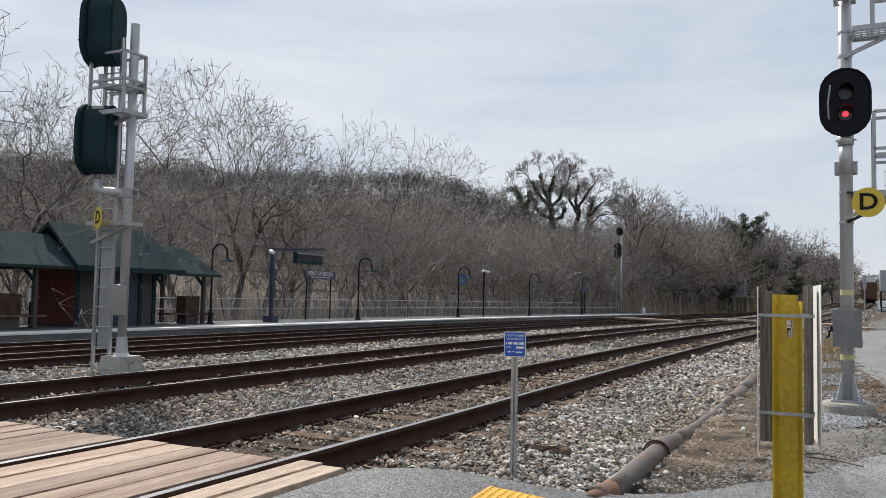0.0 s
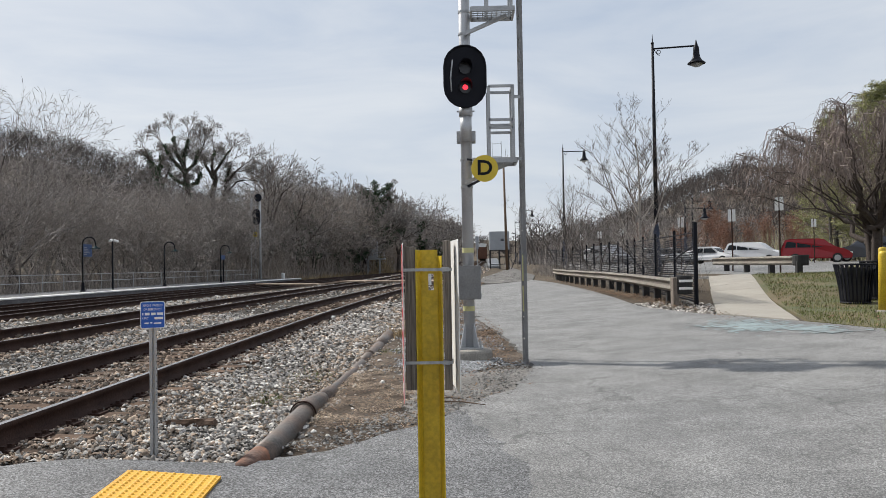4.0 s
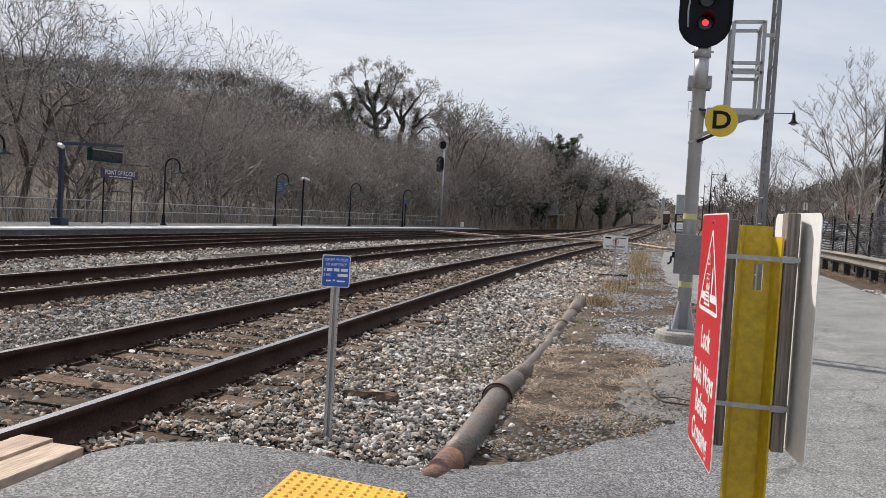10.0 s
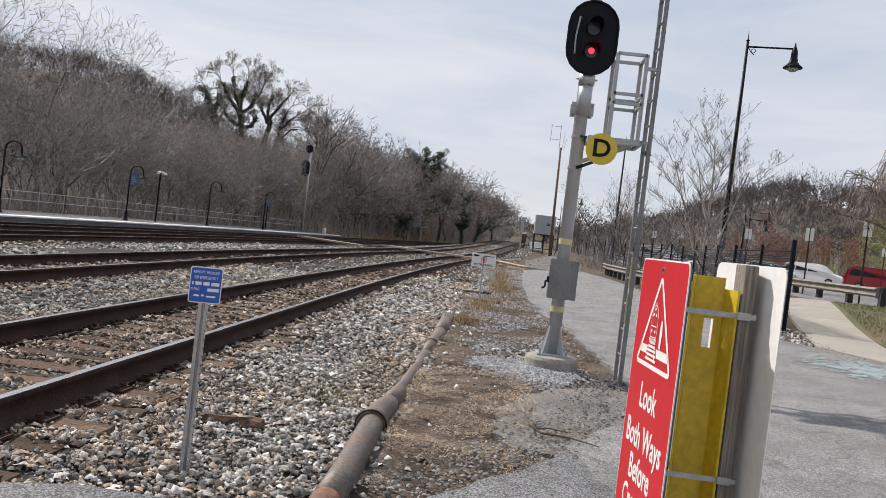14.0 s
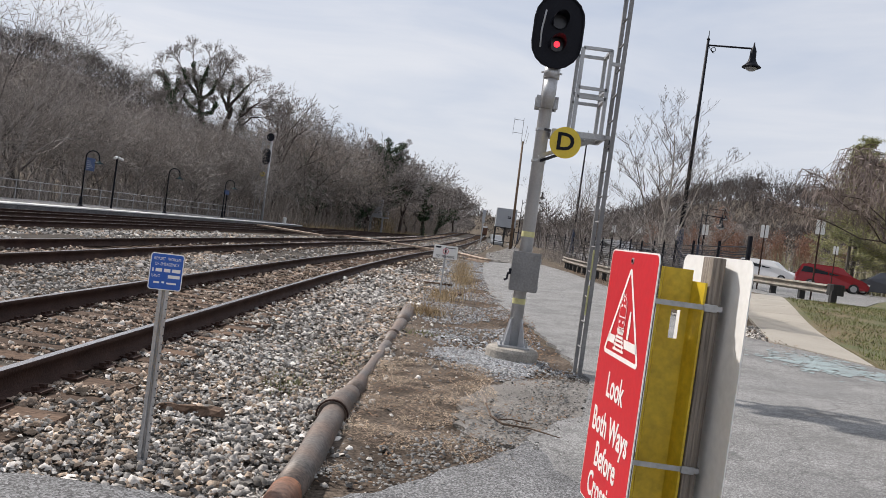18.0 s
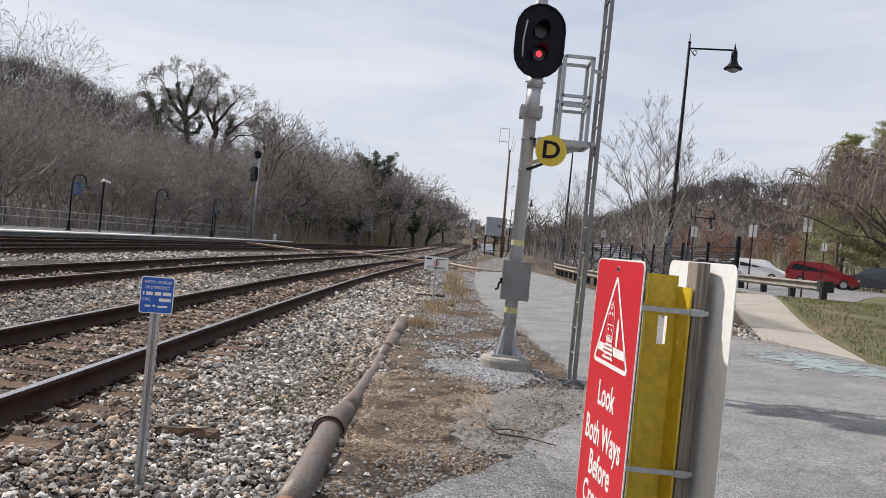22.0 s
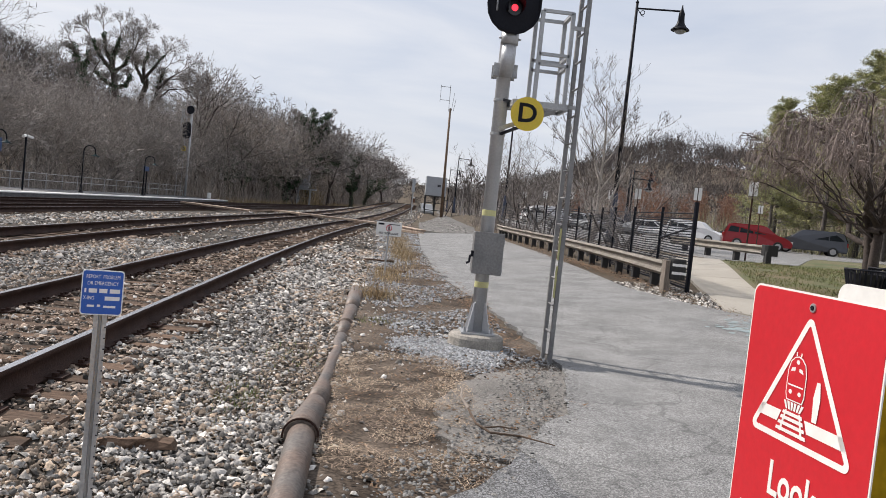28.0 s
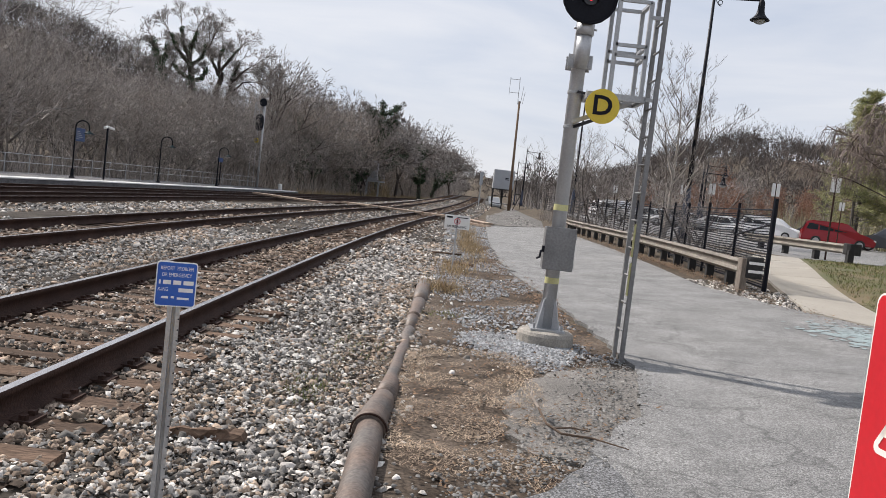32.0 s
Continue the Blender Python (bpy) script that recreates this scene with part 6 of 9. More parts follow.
def build_platform_lamp(x, y):
    t = thing("platform_lamp", (x, y, PLAT), 0, "black gooseneck lamp on the platform", "lamp post", "platform lamps")
    bm = B()
    lathe(bm, [(0.16, 0.0), (0.16, 0.05), (0.10, 0.12), (0.085, 0.5), (0.06, 0.55), (0.05, 0.6)], 12)
    part("base", bm, "black", t)
    bm = B()
    tube(bm, [(0, 0, 0.55), (0, 0, 2.95)] + [tuple(p) for p in arc((0.40, 0, 2.95), 0.40, 180, 0, (1, 0))] + [(0.80, 0, 2.82)], 0.042, 8)
    part("pole", bm, "black", t, "bent black pole", True)
    bm = B()
    lathe(bm, [(0.03, 0.0), (0.06, -0.06), (0.10, -0.12), (0.30, -0.20), (0.31, -0.22), (0.28, -0.21), (0.05, -0.12)], 16, (0.80, 0, 2.84))
    part("shade", bm, "blackgreen", t, "flared lamp shade", True)
    bm = B()
    lathe(bm, [(0.01, -0.14), (0.10, -0.17), (0.11, -0.22), (0.06, -0.27), (0.01, -0.28)], 12, (0.80, 0, 2.84))
    part("globe", bm, "signgreen", t, "grey glass globe", True)
    return t


FIRST_LAMP = build_platform_lamp(-20.3, 26.8)
for lx, ly in ((-20.24, 38.2), (-19.85, 50.1), (-19.15, 61.9), (-18.29, 73.4), (-20.3, 12.7)):
    copy_thing(FIRST_LAMP, pose(lx, ly, PLAT))


def build_platform_things():
    # departure board on a gantry
    t = thing("departure_board", (-20.3, 30.8, PLAT), 0, "dark blue steel bracket carrying a departure board", "sign")
    bm = B()
    box(bm, -0.25, -0.25, 0, 0.25, 0.25, 0.30, 0.02)
    part("base", bm, "navy", t)
    bm = B()
    bar(bm, (0, 0, 0.3), (0, 0, 3.42), 0.15)
    part("post", bm, "navy", t)
    bm = B()
    bar(bm, (0, -0.15, 3.36), (0, 4.0, 3.62), 0.12)
    part("arm", bm, "navy", t)
    bm = B()
    box(bm, -0.12, 1.7, 2.82, 0.12, 3.85, 3.36, 0.02)
    b = part("display", bm, "blackgreen", t, "dark display box")
    bm = B()
    box(bm, 0.121, 1.78, 2.93, 0.13, 3.77, 3.26)
    part("screen", bm, "lens_dark", b, "dark unlit screen")
    bm = B()
    box(bm, 0.121, 1.72, 3.28, 0.135, 3.83, 3.33)
    part("trim_strip", bm, "signgreen", b)
    bm = B()
    tube(bm, [(0.1, -0.3, 3.28), (0.45, -0.55, 3.2)], 0.09, 10)
    part("camera_housing", bm, "white", t, "small white camera")
    # station name
    t = thing("station_name_sign", (-21.6, 36.4, PLAT + 0.2), 0, "dark purple station sign reading Point of Rocks", "sign")
    for dy in (-1.1, 1.1):
        bm = B()
        bar(bm, (0, dy, -0.25), (0, dy, 2.3), 0.05)
        part("post", bm, "black", t)
    bm = B()
    box(bm, 0.045, -1.42, 1.96, 0.085, 1.42, 2.38, 0.01)
    f = part("board", bm, "plum", t, "dark purple board")
    text_part("lettering", "POINT OF ROCKS", 0.31, "white", f, (0.09, 0.0, 2.22), (90, 0, 90), "", squash=0.93, bold=0.004)
    bm = B()
    for k in range(5):
        box(bm, 0.0855, -0.85 + 0.36 * k, 2.015, 0.09, -0.85 + 0.36 * k + 0.28, 2.06)
    part("text_bars", bm, "white", f)
    # blue information board on the third lamp
    t = thing("information_board", (-19.85, 50.35, PLAT + 0.5), 0, "dark blue information board on a lamp pole", "sign")
    bm = B()
    box(bm, -0.04, -0.22, 1.65, 0.02, 0.95, 2.42, 0.01)
    f = part("board", bm, "signblue", t)
    bm = B()
    for k in range(5):
        box(bm, 0.021, -0.12, 1.76 + 0.11 * k, 0.027, 0.25 + 0.14 * ((k * 7) % 4), 1.80 + 0.11 * k)
    part("text_bars", bm, "signgreen", f)
    # camera pole
    t = thing("camera_pole", (-19.65, 53.9, PLAT), 0, "thin dark pole with two white cameras", "pole")
    bm = B()
    tube(bm, [(0, 0, 0), (0, 0, 3.35)], 0.06, 8)
    part("pole", bm, "black", t)
    for s in (-1, 1):
        bm = B()
        tube(bm, [(0, s * 0.08, 3.28), (0.1, s * 0.62, 3.20)], 0.085, 8)
        part("camera_housing", bm, "white", t)
    # small sign boards near the far end
    t = thing("platform_sign", (-19.1, 76.5, PLAT), 0, "small station name board on two posts", "sign")
    for dy in (-0.4, 0.4):
        bm = B()
        bar(bm, (0, dy, 0), (0, dy, 2.5), 0.08)
        part("post", bm, "black", t)
    bm = B()
    box(bm, 0.04, -0.75, 2.1, 0.08, 0.75, 2.5)
    part("board", bm, "signblue", t)
    # white marker at the end of the platform
    t = thing("marker_post", (-17.0, 92.9, -0.95), 0, "stout white marker post past the platform", "post")
    bm = B()
    lathe(bm, [(0.22, 0), (0.22, 1.5), (0.18, 1.56), (0.02, 1.58)], 12)
    part("post", bm, "white", t)
    # crates on a bench beside the shelter
    for y, lab in ((26.1, ""), (17.9, "")):
        t = thing("platform_bench", (-20.9, y, PLAT), 0, "brown platform bench with a planter box", "bench", "platform benches")
        bm = B()
        box(bm, -0.35, -1.3, 0.38, 0.35, 1.3, 0.46, 0.01)
        part("seat", bm, "tie", t)
        bm = B()
        box(bm, -0.25, -0.35, 0.0, 0.25, 0.35, 0.38)
        part("pedestal", bm, "darkwall", t)
        bm = B()
        box(bm, -0.25, -0.4, 0.465, 0.25, 0.4, 1.15, 0.01)
        part("planter", bm, "tie", t)


build_platform_things()


def build_shelter():
    t = thing("station_shelter", (-20.7, 18.5, PLAT), 0, "wooden station shelter with dark red siding and green roof", "shelter")
    D = 2.0
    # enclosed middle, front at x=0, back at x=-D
    # Near-black wall colour holds the shade that lies under the eaves.
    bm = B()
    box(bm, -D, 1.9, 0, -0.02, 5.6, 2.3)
    part("wall", bm, "darkwall", t, "walls of the enclosed middle, eave shade in their dark tone")
    for k in range(17):
        bm = B()
        box(bm, -D - 0.01, 1.865, 0.12 + 0.13 * k, 0.0, 1.897, 0.12 + 0.13 * k + 0.12, 0.006)
        part("siding_board", bm, "brick", t)
    for y in (1.9, 3.2, 4.75, 5.45):
        bm = B()
        box(bm, -0.018, y, 0, 0.035, y + 0.16, 2.3)
        part("corner_board", bm, "blackgreen", t)
    bm = B()
    box(bm, -0.018, 3.5, 0.05, 0.02, 4.6, 2.1)
    part("door", bm, "navy", t, "dark door")
    # roofs: ridge along y
    def roof(name, y0, y1, ridge, eave, over, thick=0.10, cut=0.0):
        bm = B()
        xf, xb, xm = over, -D - over, -D / 2
        a = [(xf, eave), (xm, ridge), (xb, eave), (xb, eave - thick), (xm, ridge - thick * 1.6), (xf, eave - thick)]
        v0 = [bm.verts.new((x, y0 + (cut if abs(x - xm) < 0.01 else 0), z)) for x, z in a]
        v1 = [bm.verts.new((x, y1 - (cut if abs(x - xm) < 0.01 else 0), z)) for x, z in a]
        n = len(a)
        for k in range(n):
            bm.faces.new((v0[k], v0[(k + 1) % n], v1[(k + 1) % n], v1[k]))
        bm.faces.new(v0[::-1])
        bm.faces.new(v1)
        return part(name, bm, "shingle", t, "dark green shingle roof")
    roof("roof", 1.2, 6.2, 3.72, 2.15, 0.95, cut=0.25)
    roof("wing_roof", 6.0, 8.5, 3.2, 2.05, 0.75, cut=0.5)
    roof("wing_roof", -7.5, 1.5, 3.25, 2.1, 0.75)
    # fascia boards
    bm = B()
    box(bm, 0.90, 1.2, 1.98, 0.99, 6.2, 2.16)
    part("fascia", bm, "blackgreen", t)
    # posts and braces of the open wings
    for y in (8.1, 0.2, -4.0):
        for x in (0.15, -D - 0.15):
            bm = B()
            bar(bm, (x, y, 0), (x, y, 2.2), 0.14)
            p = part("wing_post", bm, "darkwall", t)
            bm = B()
            bar(bm, (x, y, 1.55), (x, y - 0.55, 2.1), 0.09)
            part("brace", bm, "blackgreen", p)
    bm = B()
    box(bm, 0.0, 0.05, 0.9, 0.05, 0.35, 1.35)
    part("notice", bm, "white", t, "white notice on a post")
    bm = B()
    bar(bm, (-0.04, 0.2, 0), (-0.04, 0.2, 1.4), 0.06)
    part("notice_post", bm, "black", t)


build_shelter()


# ---------------------------------------------------------------- things beside the lane
def w_beam(bm, pts, z0, h):
    """A corrugated guard-rail beam along a line of plan points."""
    prof = [(0.0, 0.0), (0.05, 0.12), (0.08, 0.2), (0.05, 0.3), (0.0, 0.42), (0.0, 0.58), (0.05, 0.7), (0.08, 0.8), (0.05, 0.88), (0.0, 1.0)]
    rings = []
    for i, p in enumerate(pts):
        a, b = Vector(pts[max(i - 1, 0)]), Vector(pts[min(i + 1, len(pts) - 1)])
        d = (b - a).normalized()
        nrm = Vector((-d.y, d.x))
        zz = z0[i] if isinstance(z0, list) else z0
        rings.append([bm.verts.new((p[0] + nrm.x * o, p[1] + nrm.y * o, zz + k * h)) for o, k in prof])
    for a, b in zip(rings, rings[1:]):
        for k in range(len(prof) - 1):
            bm.faces.new((a[k], a[k + 1], b[k + 1], b[k]))
    bmesh.ops.solidify(bm, geom=list(bm.faces), thickness=0.006)


def build_guard_rails():
    t = thing("guard_rail", (0, 0, 0), 0, "weathered steel guard rail with dark wooden posts", "guard rail", "guard rails")
    line = [(8.74, 20.9), (8.95, 24.2), (9.2, 29.2), (9.36, 34.0), (9.3, 40.0), (9.25, 46.0), (9.35, 52.0), (9.7, 56.5)]
    bm = B()
    w_beam(bm, line, [land(*p) + 0.36 for p in line], 0.33)
    part("beam", bm, "greyrail", t, "long weathered grey beam")
    bm = B()
    lathe(bm, [(0.19, 0.30), (0.20, 0.34), (0.20, 0.72), (0.19, 0.76)], 16, (8.94, 20.80, land(8.8, 20.8)))
    part("end_piece", bm, "rubber", t, "dark rounded end piece")
    for z in (0.42, 0.60):
        bm = B()
        box(bm, 8.77, 20.592, land(8.8, 20.8) + z, 9.1, 20.604, land(8.8, 20.8) + z + 0.06)
        part("reflector", bm, "white", t, "white reflector strip")
    bm = B()
    box(bm, 8.66, 20.72, land(8.7, 20.8) - 0.1, 8.80, 21.0, land(8.7, 20.8) + 0.72, 0.01)
    part("end_post", bm, "greywood", t)
    k = 0
    y = 22.3
    while y < 56:
        x = np.interp(y, [p[1] for p in line], [p[0] for p in line]) + 0.14
        bm = B()
        box(bm, x - 0.09, y - 0.08, land(x, y) - 0.1, x + 0.10, y + 0.08, land(x, y) + 0.55, 0.01)
        part("post", bm, "rubber", t)
        y += 1.9
    # second rail by the parking
    t = thing("guard_rail", (0, 0, 0), 0, "short steel guard rail at the parking's edge", "guard rail", "guard rails")
    line = [(15.1, 38.6), (15.25, 36.0), (15.45, 33.2), (15.75, 31.1)]
    bm = B()
    w_beam(bm, line[::-1], 1.06, 0.34)
    part("beam", bm, "greyrail", t)
    bm = B()
    lathe(bm, [(0.27, 1.04), (0.28, 1.08), (0.28, 1.40), (0.27, 1.43)], 14, (15.98, 31.0, 0))
    part("end_piece", bm, "rubber", t, "dark rounded end piece")
    for x, y in ((15.38, 37.6), (15.52, 35.4), (15.62, 32.9), (15.85, 30.85)):
        bm = B()
        box(bm, x - 0.1, y - 0.1, land(x, y) - 0.1, x + 0.1, y + 0.1, 1.2)
        part("post", bm, "rubber", t)


M["greyrail"] = material("weathered_guard_rail", (0.40, 0.37, 0.325), (0.29, 0.26, 0.225), 2.5, 0.6, 0.25, 0.3, 40, 0.25)
build_guard_rails()


def build_fence():
    t = thing("mesh_fence", (0, 0, 0), 0, "black mesh fence on black posts beside the lane", "fence", kind="structure")
    line = [(9.27, 20.9), (9.52, 23.85), (9.63, 26.6), (9.85, 29.4), (10.1, 32.0), (10.33, 34.5), (10.5, 37.4), (10.62, 40.3), (10.72, 43.2), (10.82, 46.2), (10.9, 49.4), (11.0, 52.8), (11.2, 58), (11.5, 66), (12, 75), (12.5, 87), (13, 100)]
    for i, (x, y) in enumerate(line):
        bm = B()
        g = land(x, y)
        tube(bm, [(x, y, g - 0.1), (x, y, g + (1.95 if i else 2.05))], 0.055 if i == 0 else 0.04, 8)
        part("post", bm, "black", t)
    for i, (a, b) in enumerate(zip(line, line[1:])):
        a3, b3 = Vector((*a, land(*a))), Vector((*b, land(*b)))
        L, H = (b3 - a3).length, 1.75
        d = (b3 - a3).normalized()
        step, tick, w = (0.062, 0.09, 0.024) if i < 6 else (0.11, 0.25, 0.04) if i < 11 else (0.22, 0.6, 0.06)
        nrm = Vector((-d.y, d.x, 0)) * 0.004
        bm = B()
        h = 0.08
        while h < H:
            sag = [a3 + d * (L * q) + Vector((0, 0, h - 0.03 * math.sin(math.pi * q) * h / H)) for q in (0, 0.5, 1)]
            for p, q in zip(sag, sag[1:]):
                v = Vector((0, 0, w / 2))
                bm.faces.new([bm.verts.new(c) for c in (p - v, q - v, q + v, p + v)])
            h += step
        u = tick / 2
        while u < L:
            p, v = a3 + d * u + nrm, d * w * 0.28
            bm.faces.new([bm.verts.new(c) for c in (p - v + Vector((0, 0, 0.06)), p + v + Vector((0, 0, 0.06)), p + v + Vector((0, 0, H)), p - v + Vector((0, 0, H)))])
            u += tick
        panel = part("mesh_panel", bm, "black", t, "black wire mesh")
        if i < 10:
            bm = B()
            for h in (0.1, 1.8):
                tube(bm, [a3 + Vector((0, 0, h)), b3 + Vector((0, 0, h))], 0.016, 5)
            part("tension_wire", bm, "black", panel)
    bm = B()
    a, b = line[0], line[1]
    tube(bm, [(a[0], a[1], land(*a) + 1.5), (b[0], b[1], land(*b) + 1.15)], 0.022, 6)
    part("brace", bm, "black", t)


build_fence()


def build_bollards():
    t = thing("yellow_bollard", (10.96, 13.77, land(10.96, 13.77)), 0, "yellow steel bollard by the equipment cabinet", "bollard", "yellow bollards")
    bm = B()
    lathe(bm, [(0.095, -0.1), (0.095, 1.17), (0.088, 1.21), (0.06, 1.235), (0.01, 1.24)], 18)
    part("post", bm, "yellow", t, "", True)
    copies = [((11.82, 16.95), 0), ((13.49, 15.15), 0), ((13.0, 19.3), 0)]
    for (x, y), a in copies:
        copy_thing(t, pose(x, y, land(x, y) - 0.02, 0.8, 1.0, a))
    for (x, y), (r, h) in {(10.96, 13.77): (0.17, 0.14), (11.82, 16.95): (0.16, 0.05)}.items():
        bm = B()
        lathe(bm, [(r, -0.1), (r, h - 0.03), (r - 0.05, h), (0.02, h)], 14, (x, y, land(x, y)))
        tagged(part("bollard_footing", bm, "slab"), "pale concrete collar round a bollard", "footing", kind="structure")


build_bollards()


def build_bins():
    t = thing("litter_bin", (12.2, 18.9, land(12.2, 18.9) + 0.02), 10, "black slatted metal litter bin", "litter bin", "litter bins")
    bm = B()
    lathe(bm, [(0.26, 0.0), (0.30, 0.1), (0.36, 0.80), (0.35, 0.80), (0.29, 0.1), (0.02, 0.08)], 20)
    part("liner", bm, "rubber", t)
    for k in range(24):
        a = 2 * math.pi * k / 24
        bm = B()
        pts = [((0.29 + 0.13 * (z / 0.86) ** 1.6) * math.cos(a), (0.29 + 0.13 * (z / 0.86) ** 1.6) * math.sin(a), z) for z in (0.02, 0.3, 0.6, 0.86)]
        for p, q in zip(pts, pts[1:]):
            bar(bm, p, q, 0.05, 0.012)
        part("slat", bm, "black", t)
    for z, r in ((0.87, 0.425), (0.03, 0.30)):
        bm = B()
        ring = [(r * math.cos(a), r * math.sin(a), z) for a in np.linspace(0, 2 * math.pi, 25)]
        tube(bm, ring, 0.018, 6, False)
        part("hoop", bm, "black", t)
    copy_thing(t, pose(13.05, 19.45, land(13.05, 19.45) + 0.02, 0, 0, 40))


build_bins()


def build_cabinet():
    x, y, g = 14.5, 17.15, land(14.6, 17.4)
    t = thing("equipment_cabinet", (x, y, g), 0, "tall grey steel equipment cabinet on a stepped concrete plinth", "cabinet")
    bm = B()
    box(bm, -0.95, -0.75, -0.3, 2.0, 2.2, 0.42, 0.02)
    part("plinth", bm, "footing", t, "weathered concrete plinth")
    bm = B()
    box(bm, -0.12, -0.12, 0.42, 1.75, 1.85, 0.73, 0.015)
    part("plinth_step", bm, "footing", t)
    bm = B()
    box(bm, 0, 0, 0.73, 1.52, 1.7, 3.28, 0.012)
    body = part("body", bm, "alu", t, "grey cabinet body")
    bm = B()
    box(bm, -0.03, -0.03, 3.281, 1.55, 1.73, 3.33, 0.01)
    part("roof", bm, "alu", t, "flat lid with an overhang")
    for y0, y1 in ((0.04, 0.84), (0.86, 1.66)):
        bm = B()
        box(bm, -0.022, y0, 0.80, -0.001, y1, 3.22, 0.006)
        d = part("door", bm, "alu", t, "tall cabinet door")
        if y0 > 0.5:
            bm = B()
            box(bm, -0.05, 0.90, 1.80, -0.023, 0.97, 1.98, 0.006)
            tube(bm, [(-0.05, 0.935, 1.9), (-0.07, 0.935, 1.9), (-0.07, 0.935, 1.70)], 0.014, 6)
            part("handle", bm, "black", d, "black door handle")
    # meters and boxes on the side towards the lane
    bm = B()
    box(bm, 0.10, -0.24, 1.32, 0.62, -0.001, 2.15, 0.012)
    b = part("meter_box", bm, "meterblue", t, "blue-grey electric meter box")
    bm = B()
    tube(bm, [(0.40, -0.242, 1.88), (0.40, -0.33, 1.88)], 0.10, 16)
    part("meter", bm, "white", b, "round glass meter")
    bm = B()
    tube(bm, [(0.40, -0.33, 1.88), (0.40, -0.345, 1.88)], 0.075, 16)
    part("meter_glass", bm, "lens_dark", b)
    bm = B()
    box(bm, 0.70, -0.26, 1.34, 1.38, -0.001, 2.12, 0.012)
    b = part("switch_box", bm, "meterblue", t, "blue-grey switch box")
    bm = B()
    box(bm, 0.80, -0.30, 1.50, 1.30, -0.261, 2.02, 0.02)
    part("cover", bm, "meterblue", b)
    for z in (1.62, 1.82):
        bm = B()
        box(bm, 1.0, -0.306, z, 1.14, -0.301, z + 0.12)
        part("plate", bm, "white", b)
    bm = B()
    box(bm, 0.14, -0.20, 2.75, 0.44, -0.001, 3.02, 0.01)
    part("vent_hood", bm, "alu", t)
    bm = B()
    tube(bm, [(0.22, -0.12, 1.32), (0.22, -0.12, 0.55), (0.30, -0.5, 0.2), (0.32, -0.85, -0.15)], 0.05, 10)
    part("conduit", bm, "white", t, "pale plastic conduit", True)
    bm = B()
    tube(bm, [(1.50, -0.06, 1.4), (1.60, -0.10, 1.2), (1.62, -0.1, 0.9), (1.56, -0.06, 0.75)], 0.02, 6)
    part("cable", bm, "white", t)
    # smaller cabinet behind
    x, y = 20.5, 22.6
    t = thing("small_cabinet", (x, y, land(x, y)), 0, "small beige steel cabinet on a concrete base", "cabinet")
    bm = B()
    box(bm, -0.1, -0.1, -0.2, 1.3, 1.1, 0.30, 0.02)
    part("plinth", bm, "slab", t)
    bm = B()
    box(bm, 0, 0, 0.30, 1.15, 1.0, 1.75, 0.015)
    part("body", bm, "beige", t, "beige cabinet body")
    bm = B()
    box(bm, -0.02, 0.03, 0.36, -0.001, 0.97, 1.68, 0.006)
    d = part("door", bm, "beige", t)
    bm = B()
    box(bm, -0.05, 0.80, 1.0, -0.021, 0.86, 1.18)
    part("handle", bm, "black", d)


M["beige"] = material("beige_paint", (0.62, 0.58, 0.45), (0.55, 0.51, 0.39), 2.0, 0.5, 0.1, 0.1, 50, 0.08)
build_cabinet()


def build_news_box():
    t = thing("newspaper_box", (13.2, 12.85, land(13.2, 12.85) + 0.03), -24, "red newspaper vending box with a white window frame", "newspaper box")
    bm = B()
    box(bm, -0.27, -0.20, 0.0, 0.27, 0.22, 0.10, 0.01)
    part("base", bm, "redbox", t)
    bm = B()
    prism(bm, [(-0.20, 0.10), (-0.17, 0.86), (0.22, 0.86), (0.22, 0.10)], -0.25, 0.25)
    part("body", shift(bm, pose(0, 0, 0, 0, 0, 90)), "redbox", t, "red metal body")
    bm = B()
    box(bm, -0.24, -0.215, 0.48, 0.24, -0.185, 0.84, 0.015)
    w = part("window_frame", bm, "white", t, "white window frame")
    bm = B()
    box(bm, -0.15, -0.222, 0.54, 0.15, -0.216, 0.79)
    part("window", bm, "lens_dark", w, "dark window")
    bm = B()
    box(bm, -0.06, -0.226, 0.62, 0.12, -0.223, 0.74)
    part("newspaper", bm, "white", w, "folded newspaper behind the window")
    bm = B()
    for a0, a1, z in ((-0.17, -0.05, 0.36), (-0.03, 0.16, 0.36), (-0.12, 0.14, 0.27)):
        box(bm, a0, -0.222, z, a1, -0.212, z + 0.05)
    part("text_bars", bm, "white", t)
    bm = B()
    box(bm, -0.20, -0.208, 0.18, 0.20, -0.200, 0.44)
    part("front_panel", bm, "redbox", t, "recessed front panel")
    bm = B()
    box(bm, -0.07, -0.10, 0.86, 0.07, 0.02, 1.0, 0.01)
    part("coin_head", bm, "white", t, "pale coin head")
    bm = B()
    box(bm, -0.16, 0.03, 0.86, 0.13, 0.15, 1.17, 0.01)
    c = part("card_holder", bm, "redbox", t, "red card holder on top")
    bm = B()
    box(bm, -0.12, 0.022, 1.07, 0.09, 0.029, 1.13)
    part("card", bm, "white", c)


M["redbox"] = material("red_box_paint", (0.46, 0.02, 0.03), (0.40, 0.018, 0.025), 3.0, 0.4, 0, 0.1, 40, 0.08)
build_news_box()


